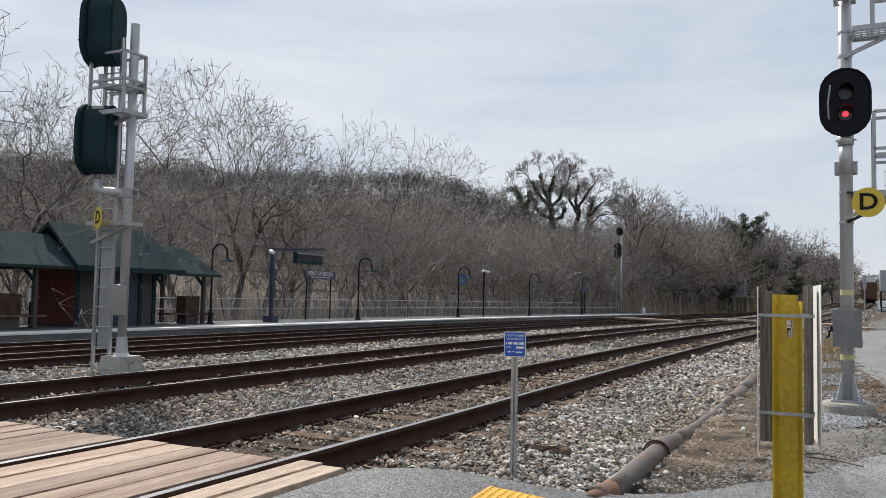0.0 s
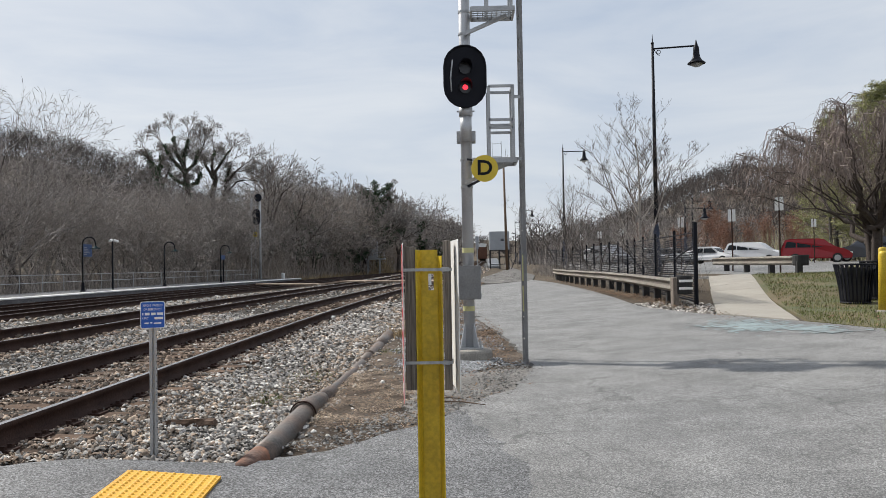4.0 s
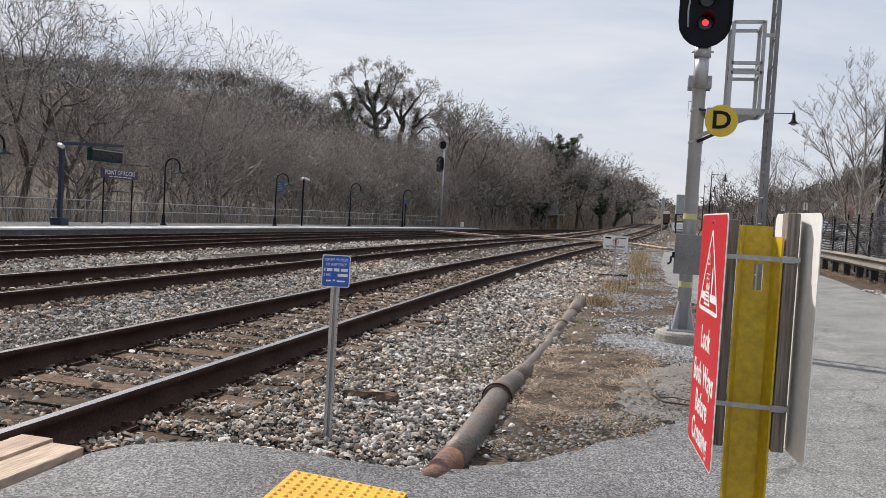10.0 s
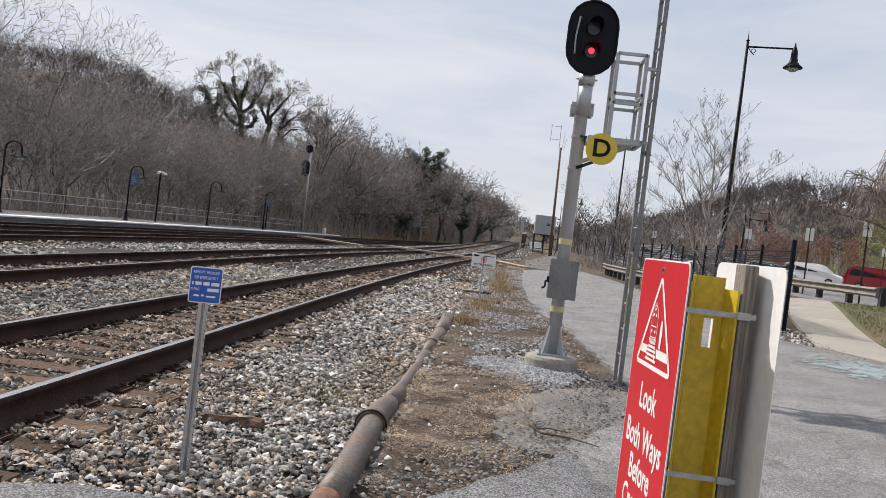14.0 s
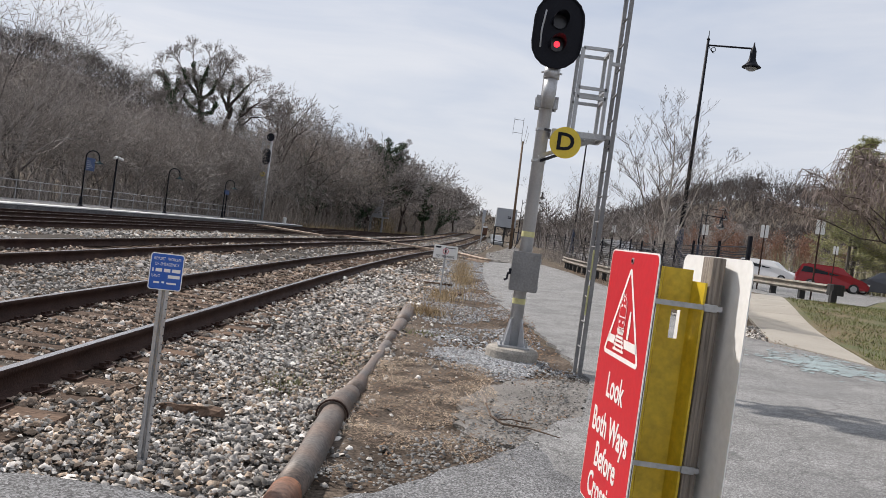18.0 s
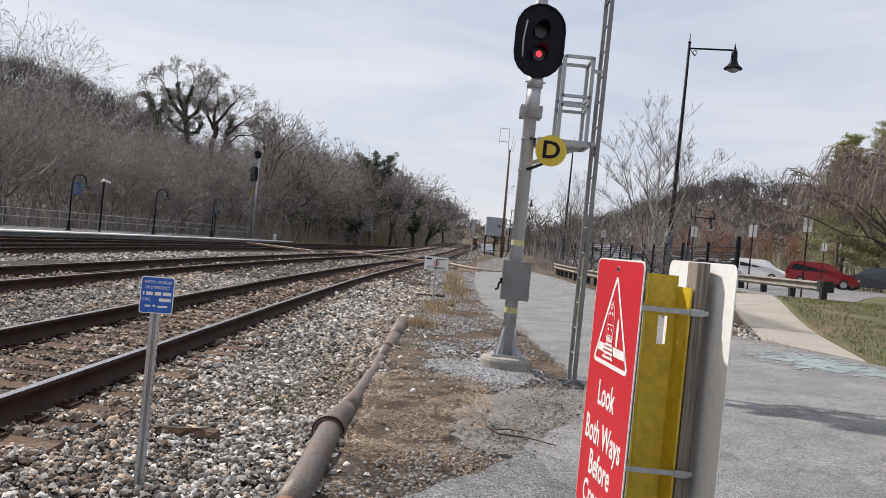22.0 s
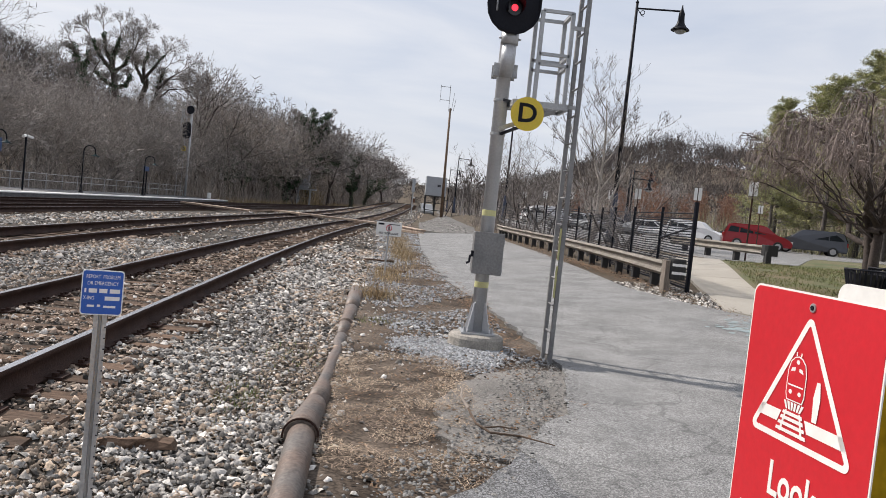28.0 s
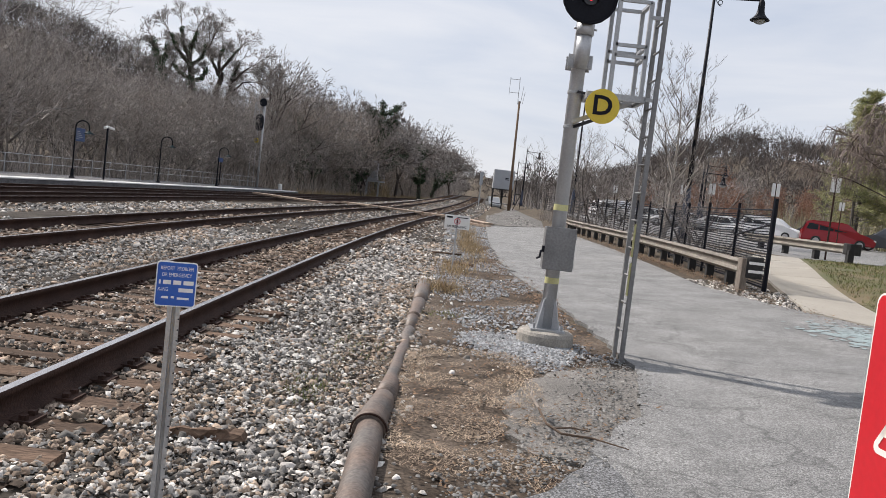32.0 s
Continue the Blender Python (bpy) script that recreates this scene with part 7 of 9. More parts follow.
def build_street_lamp(x, y, h, arm, turn, label):
    g = land(x, y)
    t = thing("street_lamp", (x, y, g), turn, label, "street lamp", "street lamps")
    bm = B()
    lathe(bm, [(0.24, -0.1), (0.24, 0.5), (0.19, 0.65), (0.15, 2.2), (0.115, 2.4), (0.10, 2.6)], 14)
    part("base", bm, "navy", t, "", True)
    bm = B()
    tube(bm, [(0, 0, 2.5), (0, 0, h)], [0.115, 0.065], 12)
    part("pole", bm, "black", t, "tall black pole", True)
    bm = B()
    lathe(bm, [(0.06, 0), (0.09, 0.05), (0.03, 0.12), (0.01, 0.5)], 10, (0, 0, h))
    part("finial", bm, "black", t)
    bm = B()
    tube(bm, [(0, 0, h - 0.25), (arm, 0, h - 0.32)], 0.045, 8)
    a = part("arm", bm, "black", t, "straight arm with a scroll")
    bm = B()
    tube(bm, [(0.06 + 0.30 * k / 12 + 0.0, 0, h - 0.28 - 0.34 * math.sin(math.pi * k / 12 * 0.5)) for k in range(13)], 0.02, 6)
    tube(bm, [Vector((0.30, 0, h - 0.45)) + Vector((0.10 * math.cos(q), 0, 0.10 * math.sin(q))) for q in np.linspace(0, 2 * math.pi, 13)], 0.018, 6, False)
    part("scroll", bm, "black", a)
    bm = B()
    lathe(bm, [(0.02, 0.30), (0.05, 0.12), (0.10, 0.0), (0.14, -0.10), (0.16, -0.45), (0.20, -0.62), (0.30, -0.76), (0.44, -0.88), (0.44, -0.92), (0.40, -0.92), (0.10, -0.75)], 18, (arm, 0, h - 0.32))
    part("bell", bm, "black", t, "black bell-shaped lamp", True)
    bm = B()
    lathe(bm, [(0.30, -0.90), (0.26, -1.0), (0.14, -1.07), (0.01, -1.09)], 14, (arm, 0, h - 0.32))
    part("glass", bm, "signgreen", t, "glass bowl", True)


for lx, ly, lh, la, tn in ((13.48, 42.7, 11.75, 2.15, -19), (13.65, 82.0, 11.6, 2.1, -15), (12.9, 134.0, 9.0, 2.0, -8), (15.2, 182.0, 9.5, 2.0, -8), (24.0, 76.0, 5.4, 1.7, -15), (30.0, 95.0, 7.4, 1.9, -15)):
    build_street_lamp(lx, ly, lh, la, tn, "tall black street lamp with a bell-shaped shade")


def build_parking_signs():
    for k, (x, y, z) in enumerate(((15.56, 37.3, 3.56), (15.93, 32.8, 3.75), (15.39, 45.2, 3.65), (14.84, 48.4, 3.58), (14.5, 57.0, 3.6), (14.3, 65.0, 3.7), (14.2, 74.0, 3.8), (27.5, 56.8, 4.0))):
        g = land(x, y)
        t = thing("parking_sign", (x, y, g), -20, "small white sign pair on a thin post", "sign post", "parking signs")
        bm = B()
        tube(bm, [(0, 0, -0.05), (0, 0, z - g)], 0.035, 6)
        part("post", bm, "rail", t)
        for dx in (-0.09, 0.09):
            bm = B()
            prism(bm, rounded(0.14, 0.54, 0.02, z - g - 0.56), -0.05, -0.04)
            shift(bm, pose(dx, 0, 0))
            part("plate", bm, "white", t, "white plate")


build_parking_signs()


def build_poles():
    x, y = 21.15, 22.3
    t = thing("utility_pole", (x, y, land(x, y)), 0, "brown wooden utility pole", "utility pole")
    bm = B()
    tube(bm, [(0, 0, -0.2), (0.02, 0, 6), (0.05, 0, 13)], [0.17, 0.15, 0.12], 12)
    part("pole", bm, "darkpole", t, "", True)
    bm = B()
    box(bm, -0.12, -0.35, 1.0, 0.12, -0.17, 1.7, 0.01)
    part("meter_box", bm, "black", t)
    x, y = 9.35, 109.0
    t = thing("radio_mast", (x, y, land(x, y)), 0, "tall wooden pole with radio aerials", "radio mast")
    bm = B()
    tube(bm, [(0, 0, -0.2), (-0.25, 0, 14.2)], [0.2, 0.13], 10)
    part("pole", bm, "polewood", t, "", True)
    bm = B()
    for z in (15.2, 16.9):
        tube(bm, [(-0.5, 0, z), (-1.7, 0, z)], 0.035, 5)
    tube(bm, [(-0.45, 0, 13.8), (-0.5, 0, 17.2)], 0.04, 5)
    tube(bm, [(-1.7, 0, 14.9), (-1.7, 0, 17.1)], 0.03, 5)
    part("aerial", bm, "galv", t)
    for dx, z1 in ((0.1, 16.2), (0.35, 15.4)):
        bm = B()
        tube(bm, [(dx - 0.2, 0, 13.9), (dx, 0, z1)], 0.03, 5)
        part("whip", bm, "galv", t)
    # equipment hut on a steel frame
    x, y = 7.2, 113.5
    g = land(8, 113)
    t = thing("raised_equipment_hut", (x, y, g), 0, "grey equipment hut on a dark steel frame", "equipment hut")
    bm = B()
    box(bm, 0.0, 0, 2.9, 2.75, 2.6, 5.45, 0.03)
    h = part("hut", bm, "alu2", t, "pale grey hut")
    bm = B()
    for dz in (0, -0.18):
        box(bm, 1.55, -0.012, 4.3 + dz, 2.0, -0.002, 4.42 + dz)
    part("text_bars", bm, "black", h)
    for px in (0.1, 1.4, 2.65):
        for py in (0.1, 2.5):
            bm = B()
            bar(bm, (px, py, 0), (px, py, 2.9), 0.14)
            part("leg", bm, "rubber", t)
    for z in (0.9, 1.9, 2.82):
        bm = B()
        bar(bm, (0, 0.05, z), (2.75, 0.05, z), 0.10)
        part("beam", bm, "rubber", t)
    bm = B()
    bar(bm, (2.9, 0.3, 0.0), (3.9, 0.3, 2.4), 0.10)
    bar(bm, (3.9, 0.3, 2.4), (2.8, 0.3, 2.4), 0.08)
    bar(bm, (3.9, 0.3, 0.0), (3.9, 0.3, 2.4), 0.08)
    part("stair", bm, "rubber", t)
    t = thing("equipment_post", (5.4, 108.5, land(5.4, 108.5)), 0, "thin grey post with a slim case", "post")
    bm = B()
    tube(bm, [(0, 0, -0.1), (0, 0, 4.3)], 0.08, 8)
    part("post", bm, "galv", t)
    bm = B()
    box(bm, -0.2, -0.12, 3.2, 0.2, 0.12, 4.9, 0.02)
    part("case", bm, "alu2", t)
    # signal case on a raised deck across the tracks
    x, y = -10.75, 131.0
    t = thing("raised_signal_case", (x, y, -0.4), 0, "grey signal case on a railed steel deck", "signal case")
    t.scale = (0.88, 0.88, 0.88)
    bm = B()
    box(bm, -2.0, -1.0, 3.0, 2.0, 1.0, 3.25)
    part("deck", bm, "galv", t)
    bm = B()
    box(bm, -1.0, -0.6, 3.25, 0.7, 0.6, 6.7, 0.03)
    part("case", bm, "alu2", t, "grey case")
    for px in (-1.1, 1.0):
        bm = B()
        bar(bm, (px, 0, -0.2), (px, 0, 3.0), 0.3)
        part("leg", bm, "galv", t)
    for z in (3.8, 4.3):
        bm = B()
        bar(bm, (-2.0, -1.0, z), (2.0, -1.0, z), 0.07)
        part("hand_rail", bm, "galv", t)
    for px in (-2.0, -1.0, 0.0, 1.0, 2.0):
        bm = B()
        bar(bm, (px, -1.0, 3.25), (px, -1.0, 4.3), 0.07)
        part("rail_post", bm, "galv", t)


M["alu2"] = material("pale_grey_hut_paint", (0.40, 0.42, 0.45), (0.34, 0.36, 0.39), 1.0, 0.55, 0.1, 0.1, 30, 0.1)
build_poles()


# ---------------------------------------------------------------- cars
def build_car(x, y, turn, paint, kind, label, z=None):
    """A car with its length along x; its near side faces -y."""
    t = thing("parked_car", (x, y, (land(x, y) + 0.03) if z is None else z), turn, label, "car", "parked cars")
    tall = {"sedan": 1.42, "suv": 1.70, "van": 1.75}[kind]
    L = {"sedan": 4.6, "suv": 4.6, "van": 5.0}[kind]
    h = L / 2
    belt = tall * 0.60
    low = [(-h, 0.45), (-h + 0.05, 0.30), (h - 0.1, 0.28), (h, 0.45), (h - 0.02, 0.70)]
    if kind == "sedan":
        top = [(h - 0.5, 0.86), (1.0, belt + 0.06), (0.45, tall - 0.08), (0.1, tall), (-0.9, tall - 0.02), (-1.3, tall - 0.12), (-1.85, belt + 0.14), (-h + 0.08, belt + 0.06)]
    else:
        top = [(h - 0.5, 0.95), (1.25, belt + 0.04), (0.55, tall - 0.07), (0.2, tall), (-1.6, tall), (-h + 0.32, tall - 0.08), (-h + 0.04, belt)]
    bm = B()
    prism(bm, low + top, -0.88, 0.88)
    for v in bm.verts:
        if v.co.z > belt + 0.05:
            v.co.y *= 0.80
    bmesh.ops.bevel(bm, geom=[e for e in bm.edges if abs(e.verts[0].co.y - e.verts[1].co.y) < 0.3], offset=0.05, segments=2, affect="EDGES")
    body = part("body", bm, paint, t)
    # windows
    zt, zb = tall - 0.14, belt + 0.06
    if kind == "sedan":
        quads = [[(0.85, zb), (0.40, zt), (-0.30, zt), (-0.30, zb)], [(-0.38, zb), (-0.38, zt), (-1.05, zt), (-1.55, zb)]]
    else:
        quads = [[(1.05, zb), (0.52, zt), (-0.25, zt), (-0.25, zb)], [(-0.33, zb), (-0.33, zt), (-1.20, zt), (-1.20, zb)], [(-1.28, zb), (-1.28, zt), (-h + 0.45, zt), (-h + 0.28, zb)]]
    for s in (-1, 1):
        for q in quads:
            bm = B()
            pts = [(px, s * (0.88 * (0.80 if pz > belt + 0.3 else 0.90) + (0.012 if pz > belt + 0.3 else 0.035)), pz) for px, pz in q]
            f = bm.faces.new([bm.verts.new(p) for p in pts])
            bmesh.ops.solidify(bm, geom=[f], thickness=0.01)
            part("window", bm, "carglass", body)
    for fr in ((1.0, 0.46), (-h + 0.05, -h + 0.30)) if kind != "sedan" else ((0.98, 0.48), (-1.80, -1.32)):
        bm = B()
        s = 1 if fr[0] > 0 else -1
        f = bm.faces.new([bm.verts.new(p) for p in ((fr[0] + s * 0.05, -0.66, zb), (fr[0] + s * 0.05, 0.66, zb), (fr[1] + s * 0.05, 0.60, zt), (fr[1] + s * 0.05, -0.60, zt))])
        bmesh.ops.solidify(bm, geom=[f], thickness=0.01)
        part("windscreen", bm, "carglass", body)
    for px in (h - 0.95, -h + 0.95):
        for s in (-1, 1):
            bm = B()
            tube(bm, [(px, s * 0.70, 0.33), (px, s * 0.90, 0.33)], 0.33, 18)
            w = part("wheel", bm, "rubber", t)
            bm = B()
            tube(bm, [(px, s * 0.895, 0.33), (px, s * 0.908, 0.33)], 0.21, 14)
            part("rim", bm, "rim", w)
    for s in (-1, 1):
        bm = B()
        box(bm, -h - 0.01, s * 0.74 - 0.1, belt - 0.30, -h + 0.09, s * 0.74 + 0.1, belt - 0.04)
        part("tail_light", bm, "taillight", body)
        bm = B()
        box(bm, h - 0.14, s * 0.68 - 0.16, 0.62, h + 0.005, s * 0.68 + 0.16, 0.76)
        part("headlight", bm, "white", body)
    return t


CARS = [(28.5, 59.0, -20, "car_red", "suv", "dark red sport-utility car parked behind the rail"), (37.0, 68.0, 160, "car_grey", "van", "grey minivan parked in the lot"),
        (27.3, 67.5, -38, "car_white", "suv", "white sport-utility car parked in the lot"), (24.2, 69.0, -42, "car_white", "sedan", "white saloon car parked in the lot"),
        (21.2, 70.5, -45, "car_silver", "sedan", "silver saloon car parked in the lot"), (18.9, 70.0, -70, "car_silver", "sedan", "silver saloon car parked in the lot"),
        (16.2, 71.5, -70, "car_silver", "suv", "silver sport-utility car parked in the lot"), (34.0, 74.0, -60, "car_black", "sedan", "black saloon car parked in the lot"),
        (42.0, 70.0, 160, "car_silver", "suv", "silver sport-utility car parked in the lot"), (60.0, 61.5, 150, "car_red", "van", "red minivan parked under the trees"),
        (66.5, 58.5, 150, "car_black", "suv", "dark sport-utility car parked under the trees"), (21.5, 80, -70, "car_grey", "sedan", "grey saloon car parked in the lot"),
        (17.5, 84, -70, "car_white", "suv", "white sport-utility car parked in the lot"), (46.5, 72.0, 160, "car_black", "sedan", "black saloon car parked in the lot")]
for c in CARS:
    build_car(*c)
build_car(32.6, 59.6, 160, "car_grey", "van", "dark grey minivan parked behind the lawn")
build_car(7.7, 117.5, -85, "car_silver", "suv", "silver car parked under the equipment hut")


# ---------------------------------------------------------------- trees
def segments_mesh(segs, sides):
    """Tapered bars as quads; segs: rows of p0, p1, r0, r1."""
    s = np.asarray(segs, float)
    p0, p1, r0, r1 = s[:, 0:3], s[:, 3:6], s[:, 6], s[:, 7]
    d = p1 - p0
    d /= np.linalg.norm(d, axis=1, keepdims=True) + 1e-9
    ref = np.where(np.abs(d[:, 2:3]) < 0.9, [[0, 0, 1.0]], [[1.0, 0, 0]])
    u = np.cross(d, ref)
    u /= np.linalg.norm(u, axis=1, keepdims=True)
    w = np.cross(d, u)
    a = np.linspace(0, 2 * np.pi, sides, endpoint=False)
    ring = np.cos(a)[None, :, None] * u[:, None] + np.sin(a)[None, :, None] * w[:, None]
    v = np.concatenate([p0[:, None] + ring * r0[:, None, None], p1[:, None] + ring * r1[:, None, None]], 1)
    k = np.arange(sides)
    q = np.column_stack([k, (k + 1) % sides, sides + (k + 1) % sides, sides + k])
    f = q[None] + (np.arange(len(s)) * 2 * sides)[:, None, None]
    return v.reshape(-1, 3), f.reshape(-1, 4)


def grow(seed, height, radius, kids=(11, 6, 5, 3), reach=0.42, first=0.25, up=0.35, wobble=0.16, droop=0.0, stems=1, spread=0.35):
    """Limbs and twigs of a bare tree: two lists of tapered bars."""
    r = np.random.RandomState(seed)
    thick, thin = [], []

    def limb(p, d, length, rad, level):
        n = 6 if level == 0 else 4 if level == 1 else 3 if level == 2 else 2
        pts, rads = [p], [rad]
        for i in range(n):
            d = d + r.normal(0, wobble, 3) + np.array([0, 0, up * 0.25 if level else 0.05]) - np.array([0, 0, droop * (i + 1) * (level >= 1)])
            d = d / np.linalg.norm(d)
            p = p + d * length / n
            pts.append(p)
            rads.append(max(0.004, rad * (1 - 0.80 * (i + 1) / n)))
        for i in range(n):
            (thick if rads[i] > 0.028 else thin).append((*pts[i], *pts[i + 1], rads[i], rads[i + 1]))
        if level < len(kids):
            for k in range(kids[level]):
                t = (first + (1 - first) * (k + r.uniform(0, 1)) / kids[level]) if level == 0 else r.uniform(0.2, 1.0)
                i = min(int(t * n), n - 1)
                q = pts[i] + (pts[i + 1] - pts[i]) * (t * n - i)
                a = r.uniform(0, 2 * np.pi)
                side = np.array([np.cos(a), np.sin(a), 0])
                dd = (pts[i + 1] - pts[i])
                dd = dd / np.linalg.norm(dd)
                nd = side * r.uniform(0.6, 1.0) + dd * r.uniform(0.25, 0.75) + np.array([0, 0, up * 0.6])
                nd /= np.linalg.norm(nd)
                ll = length * reach * r.uniform(0.7, 1.25) * (1.15 - 0.55 * t if level == 0 else 1.0)
                limb(q, nd, ll, max(0.006, rads[i] * r.uniform(0.42, 0.62)), level + 1)

    for s in range(stems):
        a = r.uniform(0, 2 * np.pi)
        lean = np.array([np.cos(a), np.sin(a), 0]) * (spread * r.uniform(0.4, 1) if stems > 1 else 0.05)
        d = np.array([0, 0, 1.0]) + lean
        limb(np.array([0.12 * np.cos(a), 0.12 * np.sin(a), -0.3]) * (1 if stems > 1 else np.array([0, 0, 1])), d / np.linalg.norm(d), height * r.uniform(0.85, 1.05), radius * r.uniform(0.8, 1.0), 0)
    return np.array(thick), np.array(thin)


def fork(seed, height, radius, depth=6, spread=0.5, ratio=0.78, more=0.5, up=0.10, twigs=2, trunk=1.0, pieces=2, wob=0.13, fine=0.011, loose=0.75):
    """A bare tree that forks again and again into a broad crown."""
    r = np.random.RandomState(seed)
    rows = []

    def limb(p, d, length, rad, level):
        end = max(0.007, rad * 0.74)
        n = pieces if level < depth - 1 else 1
        a = rad
        for i in range(n):
            d = d + r.normal(0, wob, 3) + np.array([0, 0, up if level else 0.0])
            d = d / np.linalg.norm(d)
            q = p + d * length / n
            b = rad + (end - rad) * (i + 1) / n
            rows.append((*p, *q, a, b))
            p, a = q, b
            if level >= 2:
                for _ in range(twigs):
                    e = d + r.normal(0, loose, 3)
                    e /= np.linalg.norm(e)
                    rows.append((*p, *(p + e * length * r.uniform(0.35, 0.8)), fine, fine * 0.45))
        if level < depth:
            k = 2 + (r.uniform() < more) + (level == 0)
            turn = r.uniform(0, 6.28)
            u = np.cross(d, (0.3, 0.2, 1.0) if abs(d[2]) < 0.9 else (1.0, 0.1, 0))
            u /= np.linalg.norm(u)
            w = np.cross(d, u)
            for j in range(k):
                b = turn + 6.28 * j / k + r.uniform(-0.4, 0.4)
                s = spread * r.uniform(0.45, 1.3)
                limb(p, d * math.cos(s) + (u * math.cos(b) + w * math.sin(b)) * math.sin(s), length * ratio * r.uniform(0.75, 1.15), end * r.uniform(0.6, 0.88), level + 1)

    limb(np.array([0, 0, -0.3]), np.array([r.normal(0, 0.05), r.normal(0, 0.05), 1.0]), height * 0.24 * trunk, radius, 0)
    g = np.array(rows)
    g[:, :6] *= height / max(g[:, 5].max(), g[:, 2].max())
    fat = g[:, 6] > 0.03
    return g[fat], g[~fat]


def blade_mesh(segs, seed=1):
    """Thin twigs as flat tapered blades."""
    r = np.random.RandomState(seed)
    p0, p1 = segs[:, 0:3], segs[:, 3:6]
    side = np.cross(p1 - p0, r.normal(0, 1, p0.shape))
    side /= np.linalg.norm(side, axis=1, keepdims=True) + 1e-9
    a, b = side * segs[:, 6:7] * 1.25, side * segs[:, 7:8] * 1.25
    v = np.stack([p0 - a, p0 + a, p1 + b, p1 - b], 1)
    return v.reshape(-1, 3), np.arange(4 * len(segs)).reshape(-1, 4)


def leaves(seed, centres, per, spread, size, flat=0.7):
    """Small leaf triangles strewn round centres."""
    r = np.random.RandomState(seed)
    c = np.repeat(np.asarray(centres, float), per, 0)
    n = len(c)
    c = c + r.normal(0, 1, (n, 3)) * spread * np.array([1, 1, flat])
    a, b = r.normal(0, 1, (n, 3)), r.normal(0, 1, (n, 3))
    a /= np.linalg.norm(a, axis=1, keepdims=True)
    b = np.cross(a, b)
    b /= np.linalg.norm(b, axis=1, keepdims=True)
    s = size * r.uniform(0.6, 1.4, (n, 1))
    v = np.stack([c - a * s, c + a * s * 0.8 + b * s * 0.5, c - b * s * 0.6 + a * 0.3 * s], 1)
    return v.reshape(-1, 3), np.arange(3 * n).reshape(-1, 3)


def make_tree(name, place, turn, limbs, label, category, group, bark="bark", twig="twig", leaf=None, scale=1.0):
    t = thing(name, place, turn, label, category, group)
    t.scale = (scale, scale, scale)
    thick, thin = limbs
    for stem in thick if isinstance(thick, list) else [thick]:
        v, f = segments_mesh(stem, 6)
        raw("stem" if isinstance(thick, list) else "trunk", v, f, bark, t, "", True)
    v, f = blade_mesh(thin)
    raw("crown", v, f, twig, t, "crown of fine bare twigs")
    if leaf:
        (lv, lf), mat, lab = leaf
        raw("foliage", lv, lf, mat, t, lab)
    return t


BARE = [fork(40 + k, 15.5 + 0.8 * k, 0.33 + 0.02 * k, 7, 0.52 + 0.06 * (k % 3), 0.80, 0.40, 0.035, 1, wob=0.18) for k in range(4)]
DOME = [fork(70 + k, 16.0, 0.34, 7, 0.44 + 0.04 * k, 0.80, 0.42, 0.04, 2, 0.9, wob=0.12, fine=0.014, loose=0.5) for k in range(3)]
TALL = [fork(50 + k, 15.0 + 0.8 * k, 0.24, 7, 0.50 + 0.05 * (k % 2), 0.79, 0.38, 0.045, 1, 1.1, wob=0.17, fine=0.016) for k in range(4)]
SLIM = [grow(60 + k, 10, 0.11, (9, 5, 4), 0.34, 0.2, 0.7, 0.10) for k in range(3)]


def side_ground(x, y):
    return terrain(x, y)


def build_left_woods():
    r = random.Random(77)
    # the tall ones by place and top; then a fringe of lower ones
    tall = [(-31.0, 36.5, 14.6), (-31.5, 41.0, 15.2), (-31.5, 25.5, 13.0), (-31.0, 20.0, 13.2), (-32.0, 49.5, 13.4), (-32.0, 63.5, 15.8), (-31.0, 66.5, 15.0), (-30.0, 72.5, 13.6), (-29.5, 14.0, 14.0),
            (-30.5, 30.5, 12.8), (-30.0, 45.0, 12.6), (-31.0, 54.0, 12.4), (-30.5, 58.5, 13.4), (-29.0, 69.0, 12.4), (-29.0, 77.0, 12.4), (-33.0, 60.0, 14.8), (-28.5, 82.0, 12.8), (-33.0, 45.5, 14.0)]
    first = []
    for k, (x, y, top) in enumerate(tall):
        g = side_ground(x, y)
        high = max(TALL[k % 4][0][:, 5].max(), TALL[k % 4][1][:, 5].max())
        sc = (top - g) / high
        if k < 4:
            first.append(make_tree("bare_tree", (x, y, g), 30 * k, TALL[k], "tall bare winter tree at the wood's edge", "tree", "trees behind the platform", scale=sc))
        else:
            copy_thing(first[k % 4], pose(x, y, g - 0.1, r.uniform(-4, 4), r.uniform(-4, 4), r.uniform(0, 360)) @ Matrix.Scale(sc, 4))
    for k in range(22):
        y = 2 + k * 4.4 + r.uniform(-2, 2)
        x = -26.8 + bend_c(y) - r.uniform(0, 6) - (4.5 if y < 38 else 0)
        copy_thing(first[r.randrange(4)], pose(x, y, side_ground(x, y) - 0.1, r.uniform(-4, 4), r.uniform(-4, 4), r.uniform(0, 360)) @ Matrix.Scale(r.uniform(0.45, 0.68), 4))


build_left_woods()


